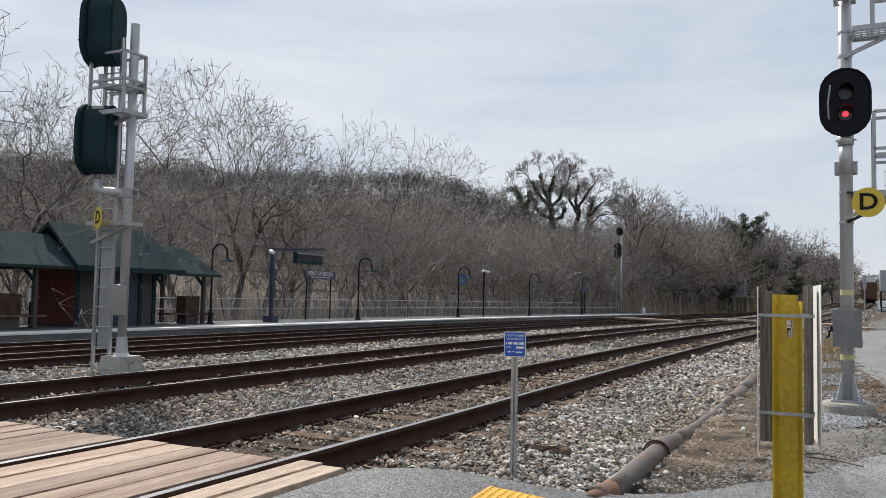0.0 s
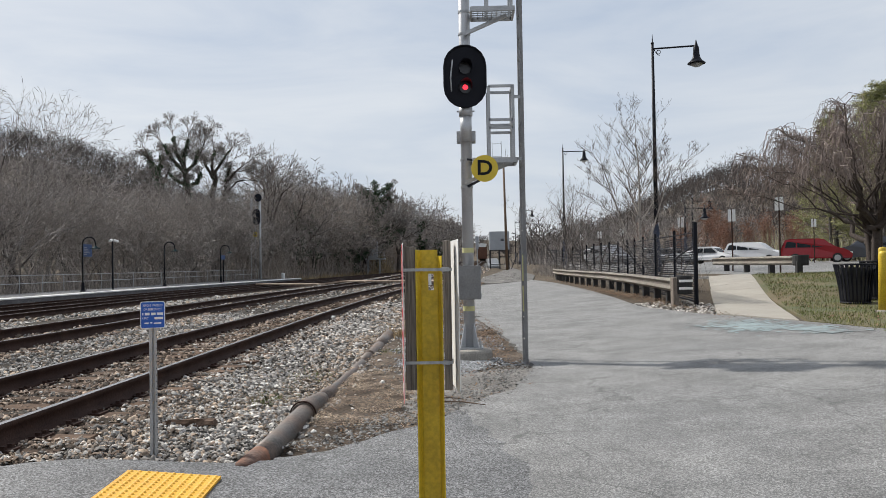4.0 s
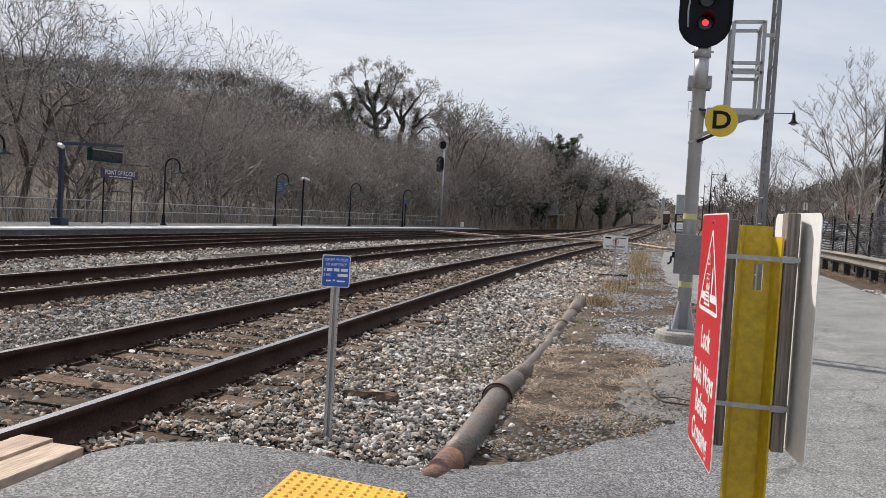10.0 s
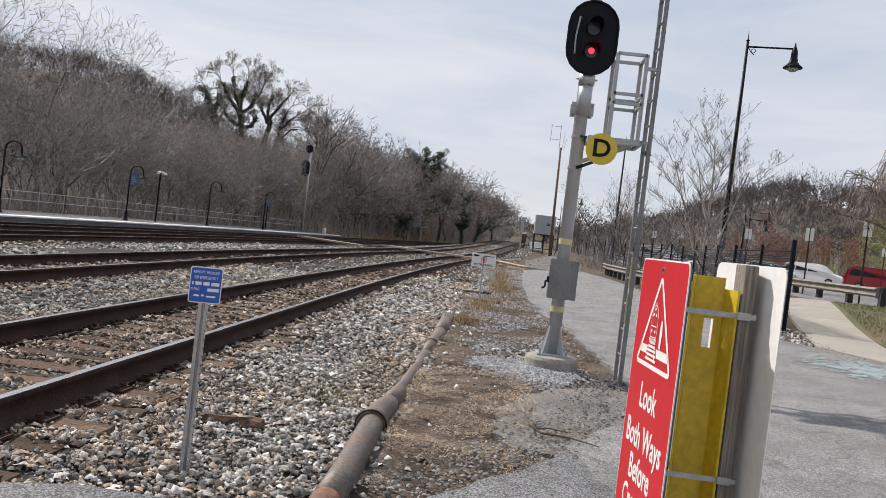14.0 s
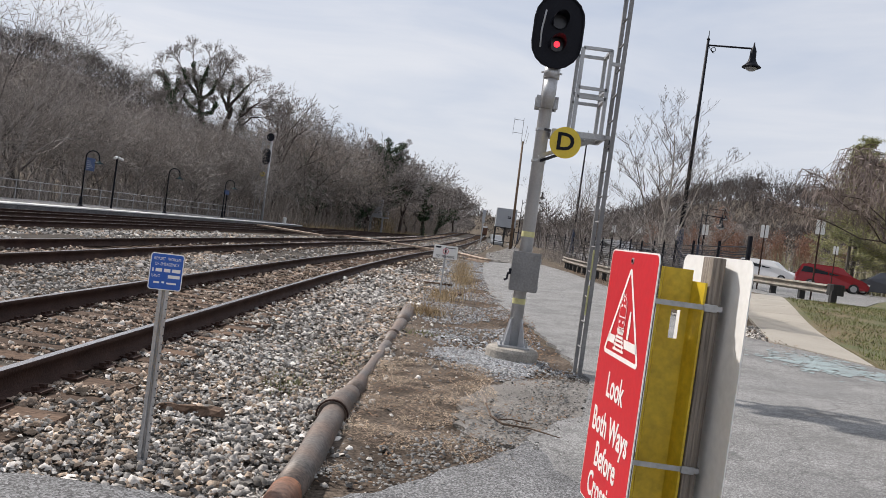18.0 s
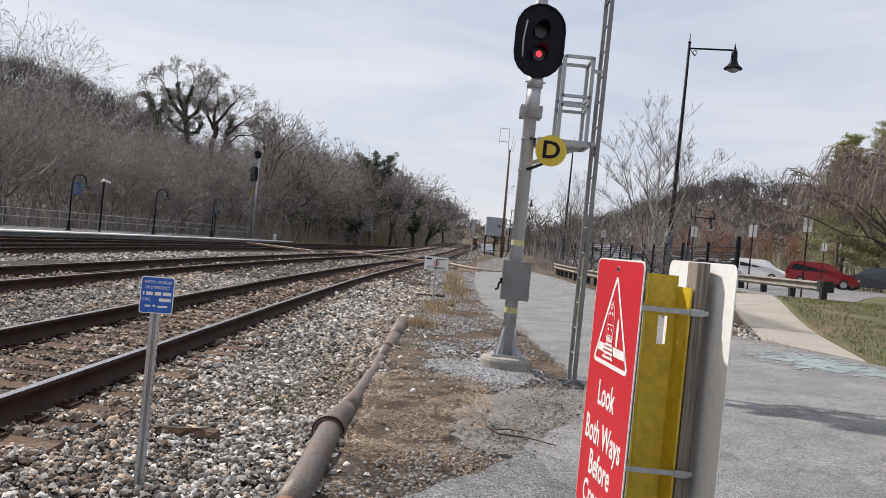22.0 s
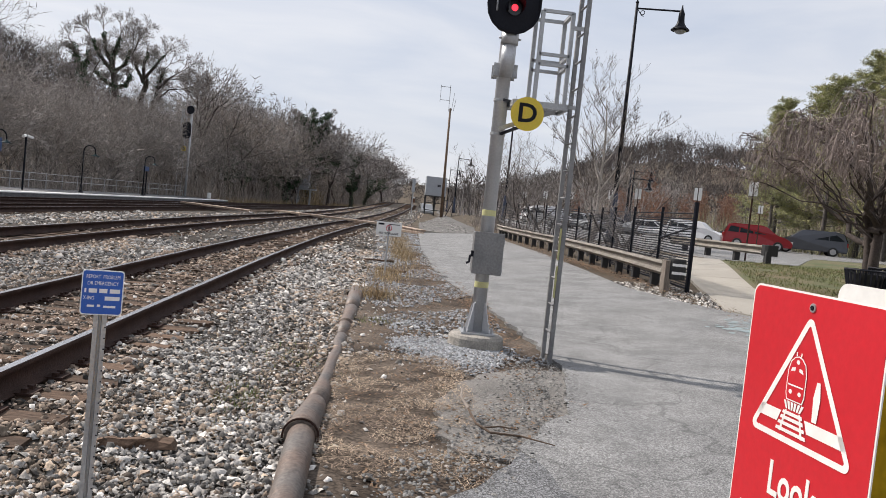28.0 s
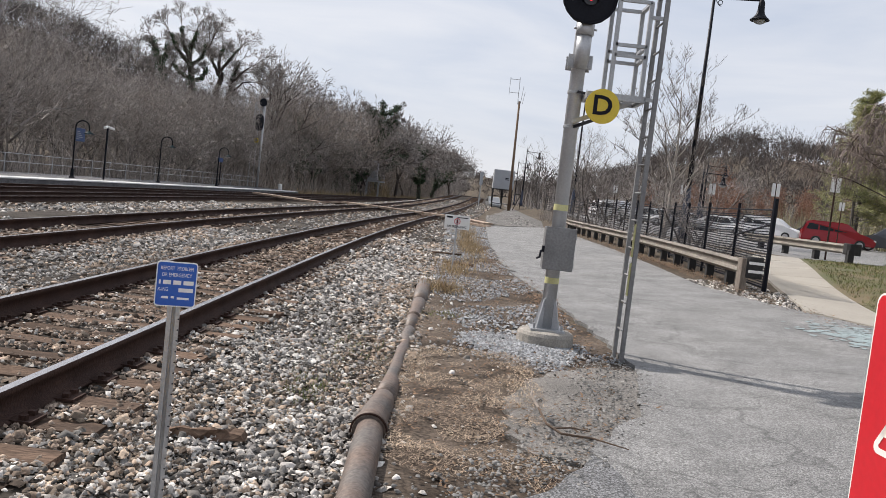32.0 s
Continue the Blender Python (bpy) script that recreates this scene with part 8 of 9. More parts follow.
def thicket(name, n, where, height, width, mat, label, category, seed, lean=0.35, prongs=1):
    """Upright thin stems as narrow blades, in a mass."""
    r = np.random.RandomState(seed)
    p = np.array([where(r) for _ in range(n)], float)
    z = np.array([side_ground(x, y) for x, y in p])
    h = r.uniform(*height, n)
    a, le = r.uniform(0, 2 * np.pi, n), np.abs(r.normal(0, lean, n))
    b = r.uniform(0, np.pi, n)
    w = width * r.uniform(0.6, 1.5, n)
    s = np.column_stack([np.cos(b), np.sin(b)]) * w[:, None] / 2
    v = np.zeros((n, 3, 3))
    v[:, 0, :2], v[:, 0, 2] = p + s, z - 0.2
    v[:, 1, :2], v[:, 1, 2] = p - s, z - 0.2
    v[:, 2, :2] = p + np.column_stack([np.cos(a), np.sin(a)]) * (h * np.sin(le))[:, None]
    v[:, 2, 2] = z + h * np.cos(le)
    f = np.arange(3 * n).reshape(-1, 3)
    v = v.reshape(-1, 3)
    return tagged(raw(name, v, f, mat), label, category, kind="stuff")


def edge_strip(x0, depth, y0, y1):
    def f(r):
        y = r.uniform(y0, y1)
        return x0 + bend_c(y) - abs(r.normal(0, depth)), y
    return f


thicket("brushwood", 15000, edge_strip(-23.6, 6, -10, 100), (0.8, 4.0), 0.05, "brush", "dense brown brushwood at the wood's edge", "brushwood", 5, 0.6)
thicket("brushwood", 9000, edge_strip(-20.7, 6, 92, 260), (1.0, 4.5), 0.09, "paletwig", "dense brown brushwood along the line", "brushwood", 6, 0.6)
thicket("reed_clump", 420, lambda r: (r.normal(-10.4, 0.8), r.normal(138, 1.6)), (2.0, 5.2), 0.08, "straw", "tall pale reeds beside the line", "reeds", 8, 0.3)
thicket("verge_grass", 5000, edge_strip(-17.5, 2.0, 94, 230), (0.4, 1.3), 0.12, "straw", "dry grass beyond the platform", "grass", 9, 0.4)


def wood(name, n, where, kinds, scale, width, keep, label, seed, zf=terrain, mat="twig"):
    """A mass of bare trees; every limb and twig is one thin blade."""
    r = np.random.RandomState(seed)
    out = []
    for k in range(n):
        x, y = where(r)
        thick, thin = kinds[r.randint(len(kinds))]
        if keep < 1:
            thin = thin[r.uniform(0, 1, len(thin)) < keep]
        g = np.concatenate([thick, thin])
        a, sc = r.uniform(0, 2 * np.pi), r.uniform(*scale)
        c, q = math.cos(a) * sc, math.sin(a) * sc
        m = np.array([[c, -q, 0], [q, c, 0], [0, 0, sc * r.uniform(0.9, 1.12)]])
        p0, p1 = g[:, 0:3] @ m.T, g[:, 3:6] @ m.T
        o = np.array([x, y, zf(x, y) - 0.2])
        w = np.maximum(g[:, 6] * sc, width * r.uniform(0.5, 1.1, len(g)))
        d = p1 - p0
        side = np.cross(d, r.normal(0, 1, d.shape))
        side /= np.linalg.norm(side, axis=1, keepdims=True) + 1e-9
        side *= w[:, None]
        e = p1 + d * 0.15
        out.append(np.stack([p0 + side + o, p0 - side + o, e + o], 1).reshape(-1, 3))
    v = np.concatenate(out)
    return tagged(raw(name, v, np.arange(len(v)).reshape(-1, 3), mat), label, "woods", kind="stuff")


def polar(a0, a1, d0, d1):
    def f(r):
        a, d = radians(r.uniform(a0, a1)), math.sqrt(r.uniform(d0 * d0, d1 * d1))
        return d * math.sin(a), d * math.cos(a)
    return f


def strip(x0, depth, y0, y1, curve):
    def f(r):
        y = r.uniform(y0, y1)
        return x0 + curve(y) - abs(r.normal(0, depth)), y
    return f


WILD = [fork(160 + k, 13.5, 0.20, 6, 0.56, 0.79, 0.38, 0.06, 2, 0.8, 2, 0.20) for k in range(5)]
FAR = [fork(180 + k, 11, 0.22, 4, 0.55, 0.80, 0.5, 0.08, 2, 0.9, 1) for k in range(5)]
wood("winter_wood", 110, strip(-25.5, 13, -30, 60, bend_c), WILD, (0.55, 0.92), 0.012, 0.9, "dense bare winter wood behind the platform", 21)
wood("winter_wood", 150, strip(-24.5, 12, 60, 125, bend_c), WILD, (0.52, 0.86), 0.018, 0.9, "dense bare winter wood behind the platform", 22, mat="brush")
wood("winter_wood", 170, strip(-20.5, 10, 112, 165, bend), WILD, (0.6, 0.98), 0.028, 0.7, "dense bare winter wood along the line", 23, mat="paletwig")
wood("winter_wood", 150, strip(-20.0, 10, 160, 290, bend_c), WILD, (0.75, 1.2), 0.035, 0.6, "dense bare winter wood along the line", 27)
wood("winter_wood", 160, strip(-12, 14, 285, 640, bend), FAR, (1.0, 1.4), 0.10, 1.0, "bare trees along the distant line", 24)
wood("winter_wood", 80, strip(-22.5, 4.0, 128, 240, bend_c), WILD, (0.5, 0.85), 0.035, 0.6, "bare trees standing close beside the line", 28, mat="paletwig")
wood("winter_wood", 34, strip(-24.5, 3.0, 104, 142, bend_c), WILD, (0.8, 1.05), 0.026, 0.8, "taller bare trees behind the brush", 29, mat="brush")
wood("winter_wood", 46, strip(-25.5, 4.0, 80, 116, bend_c), WILD, (0.72, 0.98), 0.016, 0.9, "bare trees standing round the ivy-clad ones", 30, mat="brush")
wood("winter_wood", 36, strip(-23.5, 4.0, 106, 150, bend_c), WILD, (0.92, 1.1), 0.020, 0.8, "tall bare trees behind the line's bend", 31, mat="paletwig")
wood("saplings", 330, strip(-23.6, 5, -15, 100, bend_c), SLIM, (0.25, 0.6), 0.013, 0.6, "thin saplings and brush at the wood's edge", 25, mat="brush")
wood("saplings", 200, strip(-20.3, 5, 95, 240, bend_c), SLIM, (0.3, 0.65), 0.03, 0.6, "thin saplings and brush beside the line", 26, mat="paletwig")
wood("hill_wood", 1700, polar(-62, -5, 120, 370), FAR, (0.65, 1.0), 0.095, 0.5, "bare woods covering the hillside", 10, mat="hilltwig")
wood("hill_wood", 1300, polar(5, 52, 160, 400), FAR, (0.65, 0.95), 0.11, 0.6, "bare woods covering the far hillside", 11, mat="hilltwig")
wood("hill_wood", 260, polar(5, 52, 240, 400), FAR, (0.95, 1.3), 0.07, 0.35, "taller bare trees standing out of the hillside", 32, mat="hilltwig")
wood("hill_wood", 240, polar(-62, -5, 200, 370), FAR, (0.95, 1.25), 0.07, 0.35, "taller bare trees standing out of the hillside", 33, mat="hilltwig")
wood("hill_wood", 250, lambda r: (r.uniform(-130, 160), r.uniform(430, 800)), FAR, (0.9, 1.2), 0.22, 0.8, "distant woods closing the valley", 12, mat="hilltwig")
wood("yard_wood", 120, lambda r: (lambda y: (19 + 0.03 * y + abs(r.normal(0, 14)), y))(r.uniform(118, 380)), FAR, (0.5, 0.9), 0.06, 1.0, "bare trees along the distant yard", 14)


SPRAY = [fork(400 + k, 4.2, 0.050, 5, 0.46, 0.80, 0.8, 0.03, 2, 0.5, 1, 0.05, 0.009, 0.42) for k in range(4)]


def shaped_tree(place, limbs, seed, twig_size, leaf_size, label, spray_all=True):
    """A tree from its main limbs: rows of points (across, up), radii, thickness of the ivy sleeve and the reach of its end twigs."""
    r = np.random.RandomState(seed)
    thick, thin, spots = [], [], []
    for pts, r0, r1, sleeve, reach in limbs:
        line = [np.array([a, 0.0, b]) for a, b in pts]
        for k in range(1, len(line)):
            line[k][1] = r.normal(0, 0.5)
        fine = []
        for p, q in zip(line, line[1:]):
            n = max(2, int(np.linalg.norm(q - p) / 0.7))
            fine += [p + (q - p) * k / n + (r.normal(0, 0.07, 3) if k else 0) for k in range(n)]
        fine.append(line[-1])
        m = len(fine) - 1
        for k in range(m):
            thick.append((*fine[k], *fine[k + 1], r0 + (r1 - r0) * k / m, r0 + (r1 - r0) * (k + 1) / m))
            if sleeve:
                for t in (0.1, 0.35, 0.6, 0.85):
                    spots.append((fine[k] + (fine[k + 1] - fine[k]) * t, sleeve * r.uniform(0.6, 1.25)))
        if reach:
            ends = [(fine[-1], fine[-1] - fine[-2], 1.0)]
            for k in range(m // 2, m):
                ends.append((fine[k], (fine[k + 1] - fine[k]) + r.normal(0, 0.55, 3), r.uniform(0.5, 0.85)))
            for at, way, size in ends:
                a, b = SPRAY[r.randint(len(SPRAY))]
                turn = np.array(Vector(way).to_track_quat("Z", "Y").to_matrix() @ Matrix.Rotation(r.uniform(0, 6.28), 3, "Z"))
                k = 0.98 * reach * size / 4.2
                for rows, store in ((a, thick), (b, thin)):
                    q = rows.copy()
                    q[:, 0:3], q[:, 3:6] = rows[:, 0:3] @ turn.T * k + at, rows[:, 3:6] @ turn.T * k + at
                    q[:, 6:8] *= k if store is thick else 1.0
                    store += [tuple(row) for row in q]
    leaf = None
    if spots:
        per = 26
        c = np.repeat(np.array([p for p, _ in spots]), per, 0)
        w = np.repeat(np.array([w for _, w in spots]), per)
        out = r.normal(0, 1, c.shape)
        out *= (w * r.uniform(0.3, 1.0, len(c)) / np.linalg.norm(out, axis=1))[:, None]
        leaf = (leaves(seed, c + out, 1, 0.02, leaf_size, 1.0), "ivy", "dark green ivy")
    thin = np.array(thin) if thin else np.zeros((0, 8))
    thin[:, 6:8] *= 1.6 * twig_size
    x, y = place
    return make_tree("ivy_clad_tree" if leaf else "bare_tree", (x, y, side_ground(x, y)), 0, (np.array(thick), thin), label, "tree", "ivy-clad trees", "darkbark", leaf=leaf)


def build_ivy_trees():
    def at(x, y, *limbs):
        g = side_ground(x, y)
        return [([(a, max(b - g, -0.3)) for a, b in pts], *rest) for pts, *rest in limbs]

    x, y = -30.4, 90.0
    shaped_tree((x, y), at(x, y, ([(0.8, -2), (0.6, 10.6), (0.1, 11.9), (-0.5, 13.2), (-1.1, 14.4)], 0.40, 0.15, 0.55, 2.6), ([(0.1, 11.8), (0.3, 13.0), (0.2, 13.9)], 0.2, 0.1, 0.45, 2.6), ([(0.5, 9.5), (-1.2, 11.5)], 0.12, 0.05, 0.0, 4.0), ([(0.5, 9.8), (1.5, 12.5)], 0.12, 0.05, 0.0, 3.6)), 91, 1.0, 0.15, "stub of a tree wrapped in thick ivy")
    x, y = -27.2, 90.0
    shaped_tree((x, y), at(x, y, ([(0.7, -2), (0.3, 10.1), (0.0, 12.3)], 0.45, 0.30, 0.55, 0), ([(0, 12.0), (-1.4, 13.5), (-2.3, 15.1)], 0.2, 0.08, 0.26, 3.0), ([(0, 12.3), (-0.9, 14.1), (-1.3, 15.9)], 0.22, 0.09, 0.32, 3.2), ([(0, 12.3), (0.2, 14.0), (0.6, 15.6)], 0.22, 0.08, 0.30, 3.4), ([(0.1, 12.0), (1.1, 12.9), (1.8, 14.2)], 0.2, 0.07, 0.28, 3.4), ([(0.3, 10.6), (-1.1, 11.2), (-1.9, 12.0)], 0.18, 0.07, 0.28, 2.0), ([(0.3, 10.2), (1.2, 10.9), (1.9, 11.9)], 0.18, 0.07, 0.30, 2.4), ([(1.8, 14.0), (2.6, 15.5)], 0.07, 0.04, 0.0, 3.0)), 92, 1.0, 0.14, "bare tree with ivy sleeves on its forked limbs")
    x, y = -25.6, 95.0
    shaped_tree((x, y), at(x, y, ([(0, -2), (-0.3, 9.5), (0.1, 12.3)], 0.45, 0.28, 0.34, 0), ([(0.0, 11.8), (-0.7, 13.2), (-1.2, 14.6)], 0.2, 0.08, 0.18, 4.2), ([(0.1, 12.3), (0.2, 14.0), (-0.1, 15.3)], 0.2, 0.08, 0.16, 3.6), ([(0.1, 12.2), (1.3, 13.6), (1.9, 15.1)], 0.2, 0.08, 0.15, 4.0), ([(0.6, -2), (1.0, 9.2), (1.6, 11.8), (2.0, 13.2)], 0.42, 0.12, 0.28, 4.2), ([(1.5, 11.2), (2.6, 12.4), (3.4, 13.2)], 0.18, 0.08, 0.0, 4.0), ([(1.1, 9.8), (2.4, 11.0), (3.6, 11.6)], 0.16, 0.07, 0.0, 3.6)), 93, 1.05, 0.13, "tall bare tree with ivy on its lower trunk")
    # x, y, top, kind, how far up the ivy climbs
    for k, (x, y, h, b, top) in enumerate(((-20.6, 103.0, 17.4, 1, 0.0), (-17.8, 110.0, 13.4, 2, 0.35), (-21.6, 118.0, 12.0, 0, 0.0), (-17.6, 146.0, 16.4, 1, 0.45), (-20.2, 140.0, 16.0, 0, 0.0), (-16.0, 139.0, 16.8, 2, 0.0), (-13.2, 136.0, 15.6, 0, 0.0), (-22.5, 126.0, 16.6, 1, 0.0), (-8.6, 150.0, 14.6, 1, 0.0), (-19.0, 121.0, 15.4, 2, 0.3), (-8.0, 165.0, 13.6, 2, 0.0), (-3.0, 186.0, 14.6, 0, 0.45), (0.6, 197.0, 13.2, 1, 0.0))):
        thick, thin = DOME[b][0], DOME[b][1].copy()
        thin[:, 6:8] *= y / 62.0
        g = side_ground(x, y)
        sc = (h - g + 0.6) / 16.0
        leaf = None
        if top:
            c = [q[0:3] + (q[3:6] - q[0:3]) * t for q in thick[thick[:, 6] > 0.07] if q[5] < top * 16.0 for t in np.linspace(0, 1, 6)]
            leaf = (leaves(120 + k, c, 30, 0.26, 0.16, 1.1), "ivy", "dark green ivy")
        make_tree("ivy_clad_tree" if leaf else "bare_tree", (x, y, g), 70 * k, (thick, thin), "bare tree with ivy on its trunk" if leaf else "domed bare tree beside the line", "tree", "ivy-clad trees", "darkbark", leaf=leaf, scale=sc)
    # broad masses of ivy: place, top, half width
    for k, (x, y, h, w) in enumerate(((-11.0, 138.0, 15.4, 4.0), (-18.6, 110.0, 9.0, 1.4), (-16.8, 111.0, 8.4, 1.1), (-15.6, 123.0, 10.4, 1.9), (-13.4, 128.0, 7.6, 2.2), (-5.0, 161.0, 11.0, 1.6))):
        g = side_ground(x, y)
        r = np.random.RandomState(60 + k)
        limbs = [([(0.2, g - 0.3), (0, h * 0.6), (-0.3, h)], 0.35, 0.08, 0.16 * w + 0.18, 0)]
        for j in range(int(6 + 6.0 * w)):
            z = h * r.uniform(0.25, 0.88)
            side = r.choice((-1, 1)) * w * (1.15 - 0.75 * z / h) * r.uniform(0.5, 1.2)
            limbs.append(([(0, z), (side * 0.6, z + abs(side) * 0.35), (side, z + abs(side) * r.uniform(0.5, 0.9))], 0.14, 0.05, 0.17 * w + 0.15, 1.6))
        shaped_tree((x, y), at(x, y, *limbs), 130 + k, 1.3, 0.19, "tree smothered in dark green ivy")


build_ivy_trees()


def build_right_trees():
    # slim pale tree by the lane
    def leaning(stems):
        """Stems of one clump, each tilted its own way."""
        fat, fine = [], []
        for (a, b), tilt, way in stems:
            m = np.array(Matrix.Rotation(radians(way), 3, "Z") @ Matrix.Rotation(radians(tilt), 3, "Y"))
            for rows, store in ((a, fat), (b, fine)):
                q = rows.copy()
                q[:, 0:3], q[:, 3:6] = rows[:, 0:3] @ m.T, rows[:, 3:6] @ m.T
                store.append(q)
        return fat, np.concatenate(fine)

    g = leaning([(grow(300 + k, hh, rad, (kid, 7, 5, 2), 0.42, low, 0.60, 0.03), tilt, way) for k, (tilt, way, hh, rad, kid, low) in enumerate(((1, 200, 8.1, 0.115, 15, 0.36), (19, 5, 6.4, 0.075, 10, 0.34), (18, 185, 6.1, 0.075, 10, 0.33), (12, 100, 5.0, 0.06, 8, 0.30)))])
    g[1][:, 6:8] *= 1.05
    x, y = 12.45, 42.2
    make_tree("bare_birch", (x, y, land(x, y)), 0, g, "slender pale bare tree beside the lane", "tree", "lane trees", "palebark", "birchtwig")
    g2 = grow(8, 6.5, 0.07, (10, 6, 4), 0.45, 0.1, 0.5, 0.16, stems=3, spread=0.5)
    for k, (x, y, sc) in enumerate(((11.1, 33.0, 0.6), (11.3, 48.0, 0.8), (11.4, 56.0, 0.9), (11.6, 66.0, 1.0), (10.5, 28.5, 0.4))):
        make_tree("bare_shrub", (x, y, land(x, y)), 70 * k, g2, "tangled bare shrub between guard rail and fence", "shrub", "lane shrubs", "bark", "birchtwig" if k % 2 else "twig", scale=sc)
    for k in range(9):
        y = 66 + 13 * k
        x = 10.6 + 0.02 * y + (k % 3)
        make_tree("bare_tree", (x, y, land(x, y)), 40 * k, SLIM[k % 3], "slim bare tree along the yard", "tree", "yard trees", scale=0.75 + 0.08 * (k % 3))
    # weeping cherry: crooked stems under an umbrella of hanging twigs
    r = np.random.RandomState(17)
    thick, thin = [], []
    for s in range(38):
        a = 2 * np.pi * s * 0.382 + r.uniform(-0.3, 0.3)
        out = 3.3 * math.sqrt((s + 0.6) / 38) * (1 + 0.36 * math.cos(a - 2.35)) * r.uniform(0.85, 1.08)
        way = np.array([np.cos(a), np.sin(a), 0])
        high = 4.95 - 0.105 * out * out + r.uniform(-0.4, 0.2)
        stem = s % 3 * 2.1
        foot = np.array([0.17 * math.cos(stem), 0.17 * math.sin(stem), r.uniform(1.1, 2.0)])
        main = s % 4 == 0
        knee = way * out * (0.8 if main else 0.62) + np.array([r.normal(0, 0.3), r.normal(0, 0.3), high * (r.uniform(0.45, 0.62) if main else r.uniform(0.70, 0.95))])
        tip = way * out + np.array([0, 0, high])
        pts = [foot * (1 - t) ** 2 + knee * 2 * t * (1 - t) + tip * t * t + r.normal(0, 0.07, 3) * (t > 0) for t in np.linspace(0, 1, 11)]
        fat = 0.085 if main else 0.028
        for k in range(10):
            thick.append((*pts[k], *pts[k + 1], fat * (1 - 0.085 * k), fat * (1 - 0.085 * (k + 1))))
        for k in range(6, 11):
            for j in range(12):
                b = a + r.normal(0, 1.3)
                go = np.array([np.cos(b), np.sin(b), 0]) * r.uniform(0.15, 0.62)
                p = pts[k] + (pts[k - 1] - pts[k]) * r.uniform(0, 1)
                rise = r.uniform(0.03, 0.24)
                fall = min(r.uniform(0.15, 0.8), max(0.10, p[2] - 3.25 + 0.2 * math.hypot(p[0], p[1])))
                chain = [p, p + go * 0.5 + (0, 0, rise), p + go + (0, 0, rise * 0.7), p + go * 1.25 + (0, 0, -fall * 0.5), p + go * r.uniform(1.2, 1.4) + (0, 0, -fall)]
                for m in range(4):
                    thin.append((*chain[m], *chain[m + 1], 0.0085 - 0.0014 * m, 0.007 - 0.0014 * m))
                for m in (1, 2, 3):
                    q = chain[m] + np.array([*r.normal(0, 0.13, 2), -r.uniform(0.15, 0.4)])
                    thin.append((*chain[m], *q, 0.0045, 0.0025))
    for s in range(3):
        c, d = math.cos(s * 2.1), math.sin(s * 2.1)
        thick.append((0.05 * c, 0.05 * d, -0.2, 0.09 * c, 0.09 * d, 0.9, 0.15, 0.12))
        thick.append((0.09 * c, 0.09 * d, 0.9, 0.17 * c, 0.17 * d, 1.8, 0.12, 0.09))
    x, y = 14.3, 22.2
    make_tree("weeping_cherry", (x, y, land(x, y)), 20, (np.array(thick), np.array(thin)), "weeping bare cherry tree on the lawn", "tree", "", "darkbark", "cherrytwig")
    # broad leafy many-stemmed tree
    g = leaning([(grow(23 + k, 9.0 * (1 - 0.012 * k), 0.14, (9, 6, 4), 0.42, 0.28, 0.30, 0.15), 6 + 3.0 * k, 137 * k) for k in range(10)])
    for rows in g[0]:
        rows[:, 6:8] *= 0.66
    ends = g[1][:, 3:6]
    pick = ends[np.random.RandomState(3).uniform(0, 1, len(ends)) < 0.55]
    x, y = 28.1, 28.6
    make_tree("evergreen_oak", (x, y, land(x, y)), 0, g, "broad many-stemmed tree with thin olive foliage", "tree", "", "darkbark", "twig", (leaves(4, pick[::2], 12, 0.36, 0.042), "holly", "thin olive foliage"), 1.2)
    x, y = 40.0, 30.0
    make_tree("evergreen_oak", (x, y, land(x, y)), 130, g, "broad many-stemmed tree with thin olive foliage", "tree", "", "darkbark", "twig", (leaves(5, pick[::2], 12, 0.36, 0.045), "holly", "thin olive foliage"), 1.25)
    # pines
    def pine(seed, h):
        """A broad pine: boughs in loose tiers, upturned at their ends, with tufts of needles."""
        q = np.random.RandomState(seed)
        tk, tn, ce = [(0, 0, -0.3, 0.1, 0, h * 0.5, 0.28, 0.18), (0.1, 0, h * 0.5, 0, 0, h, 0.18, 0.03)], [], []
        for k in range(74):
            z = h * (0.14 + 0.86 * (k / 74) ** 0.9)
            a = q.uniform(0, 6.28)
            ln = (h - z) * 0.36 * q.uniform(0.6, 1.2) + 0.9
            d = np.array([np.cos(a), np.sin(a), q.uniform(-0.05, 0.25)])
            p = np.array([0, 0, z])
            pts = [p + d * ln * t + np.array([0, 0, 0.22 * ln * t * t]) for t in np.linspace(0, 1, 6)]
            for i in range(5):
                tn.append((*pts[i], *pts[i + 1], 0.055 - 0.008 * i, 0.047 - 0.008 * i))
            for t in np.linspace(0.25, 1.0, 10):
                w = p + d * ln * t + np.array([0, 0, 0.22 * ln * t * t])
                for j in range(3):
                    b = w + q.normal(0, 0.42, 3) * np.array([1, 1, 0.28]) + np.array([0, 0, 0.10])
                    tn.append((*w, *b, 0.018, 0.006))
                    ce.append(b)
        return np.array(tk), np.array(tn), np.array(ce)

    def needles(seed, centres, per, length, width):
        """Tufts of thin needle blades."""
        q = np.random.RandomState(seed)
        c = np.repeat(centres, per, 0) + q.normal(0, 0.10, (len(centres) * per, 3))
        d = q.normal(0, 1, c.shape) * (1, 1, 0.6) + (0, 0, 0.35)
        d *= (length * q.uniform(0.6, 1.3, len(c)) / np.linalg.norm(d, axis=1))[:, None]
        side = np.cross(d, q.normal(0, 1, c.shape))
        side *= width / (np.linalg.norm(side, axis=1, keepdims=True) + 1e-9)
        v = np.stack([c - side, c + side, c + d], 1)
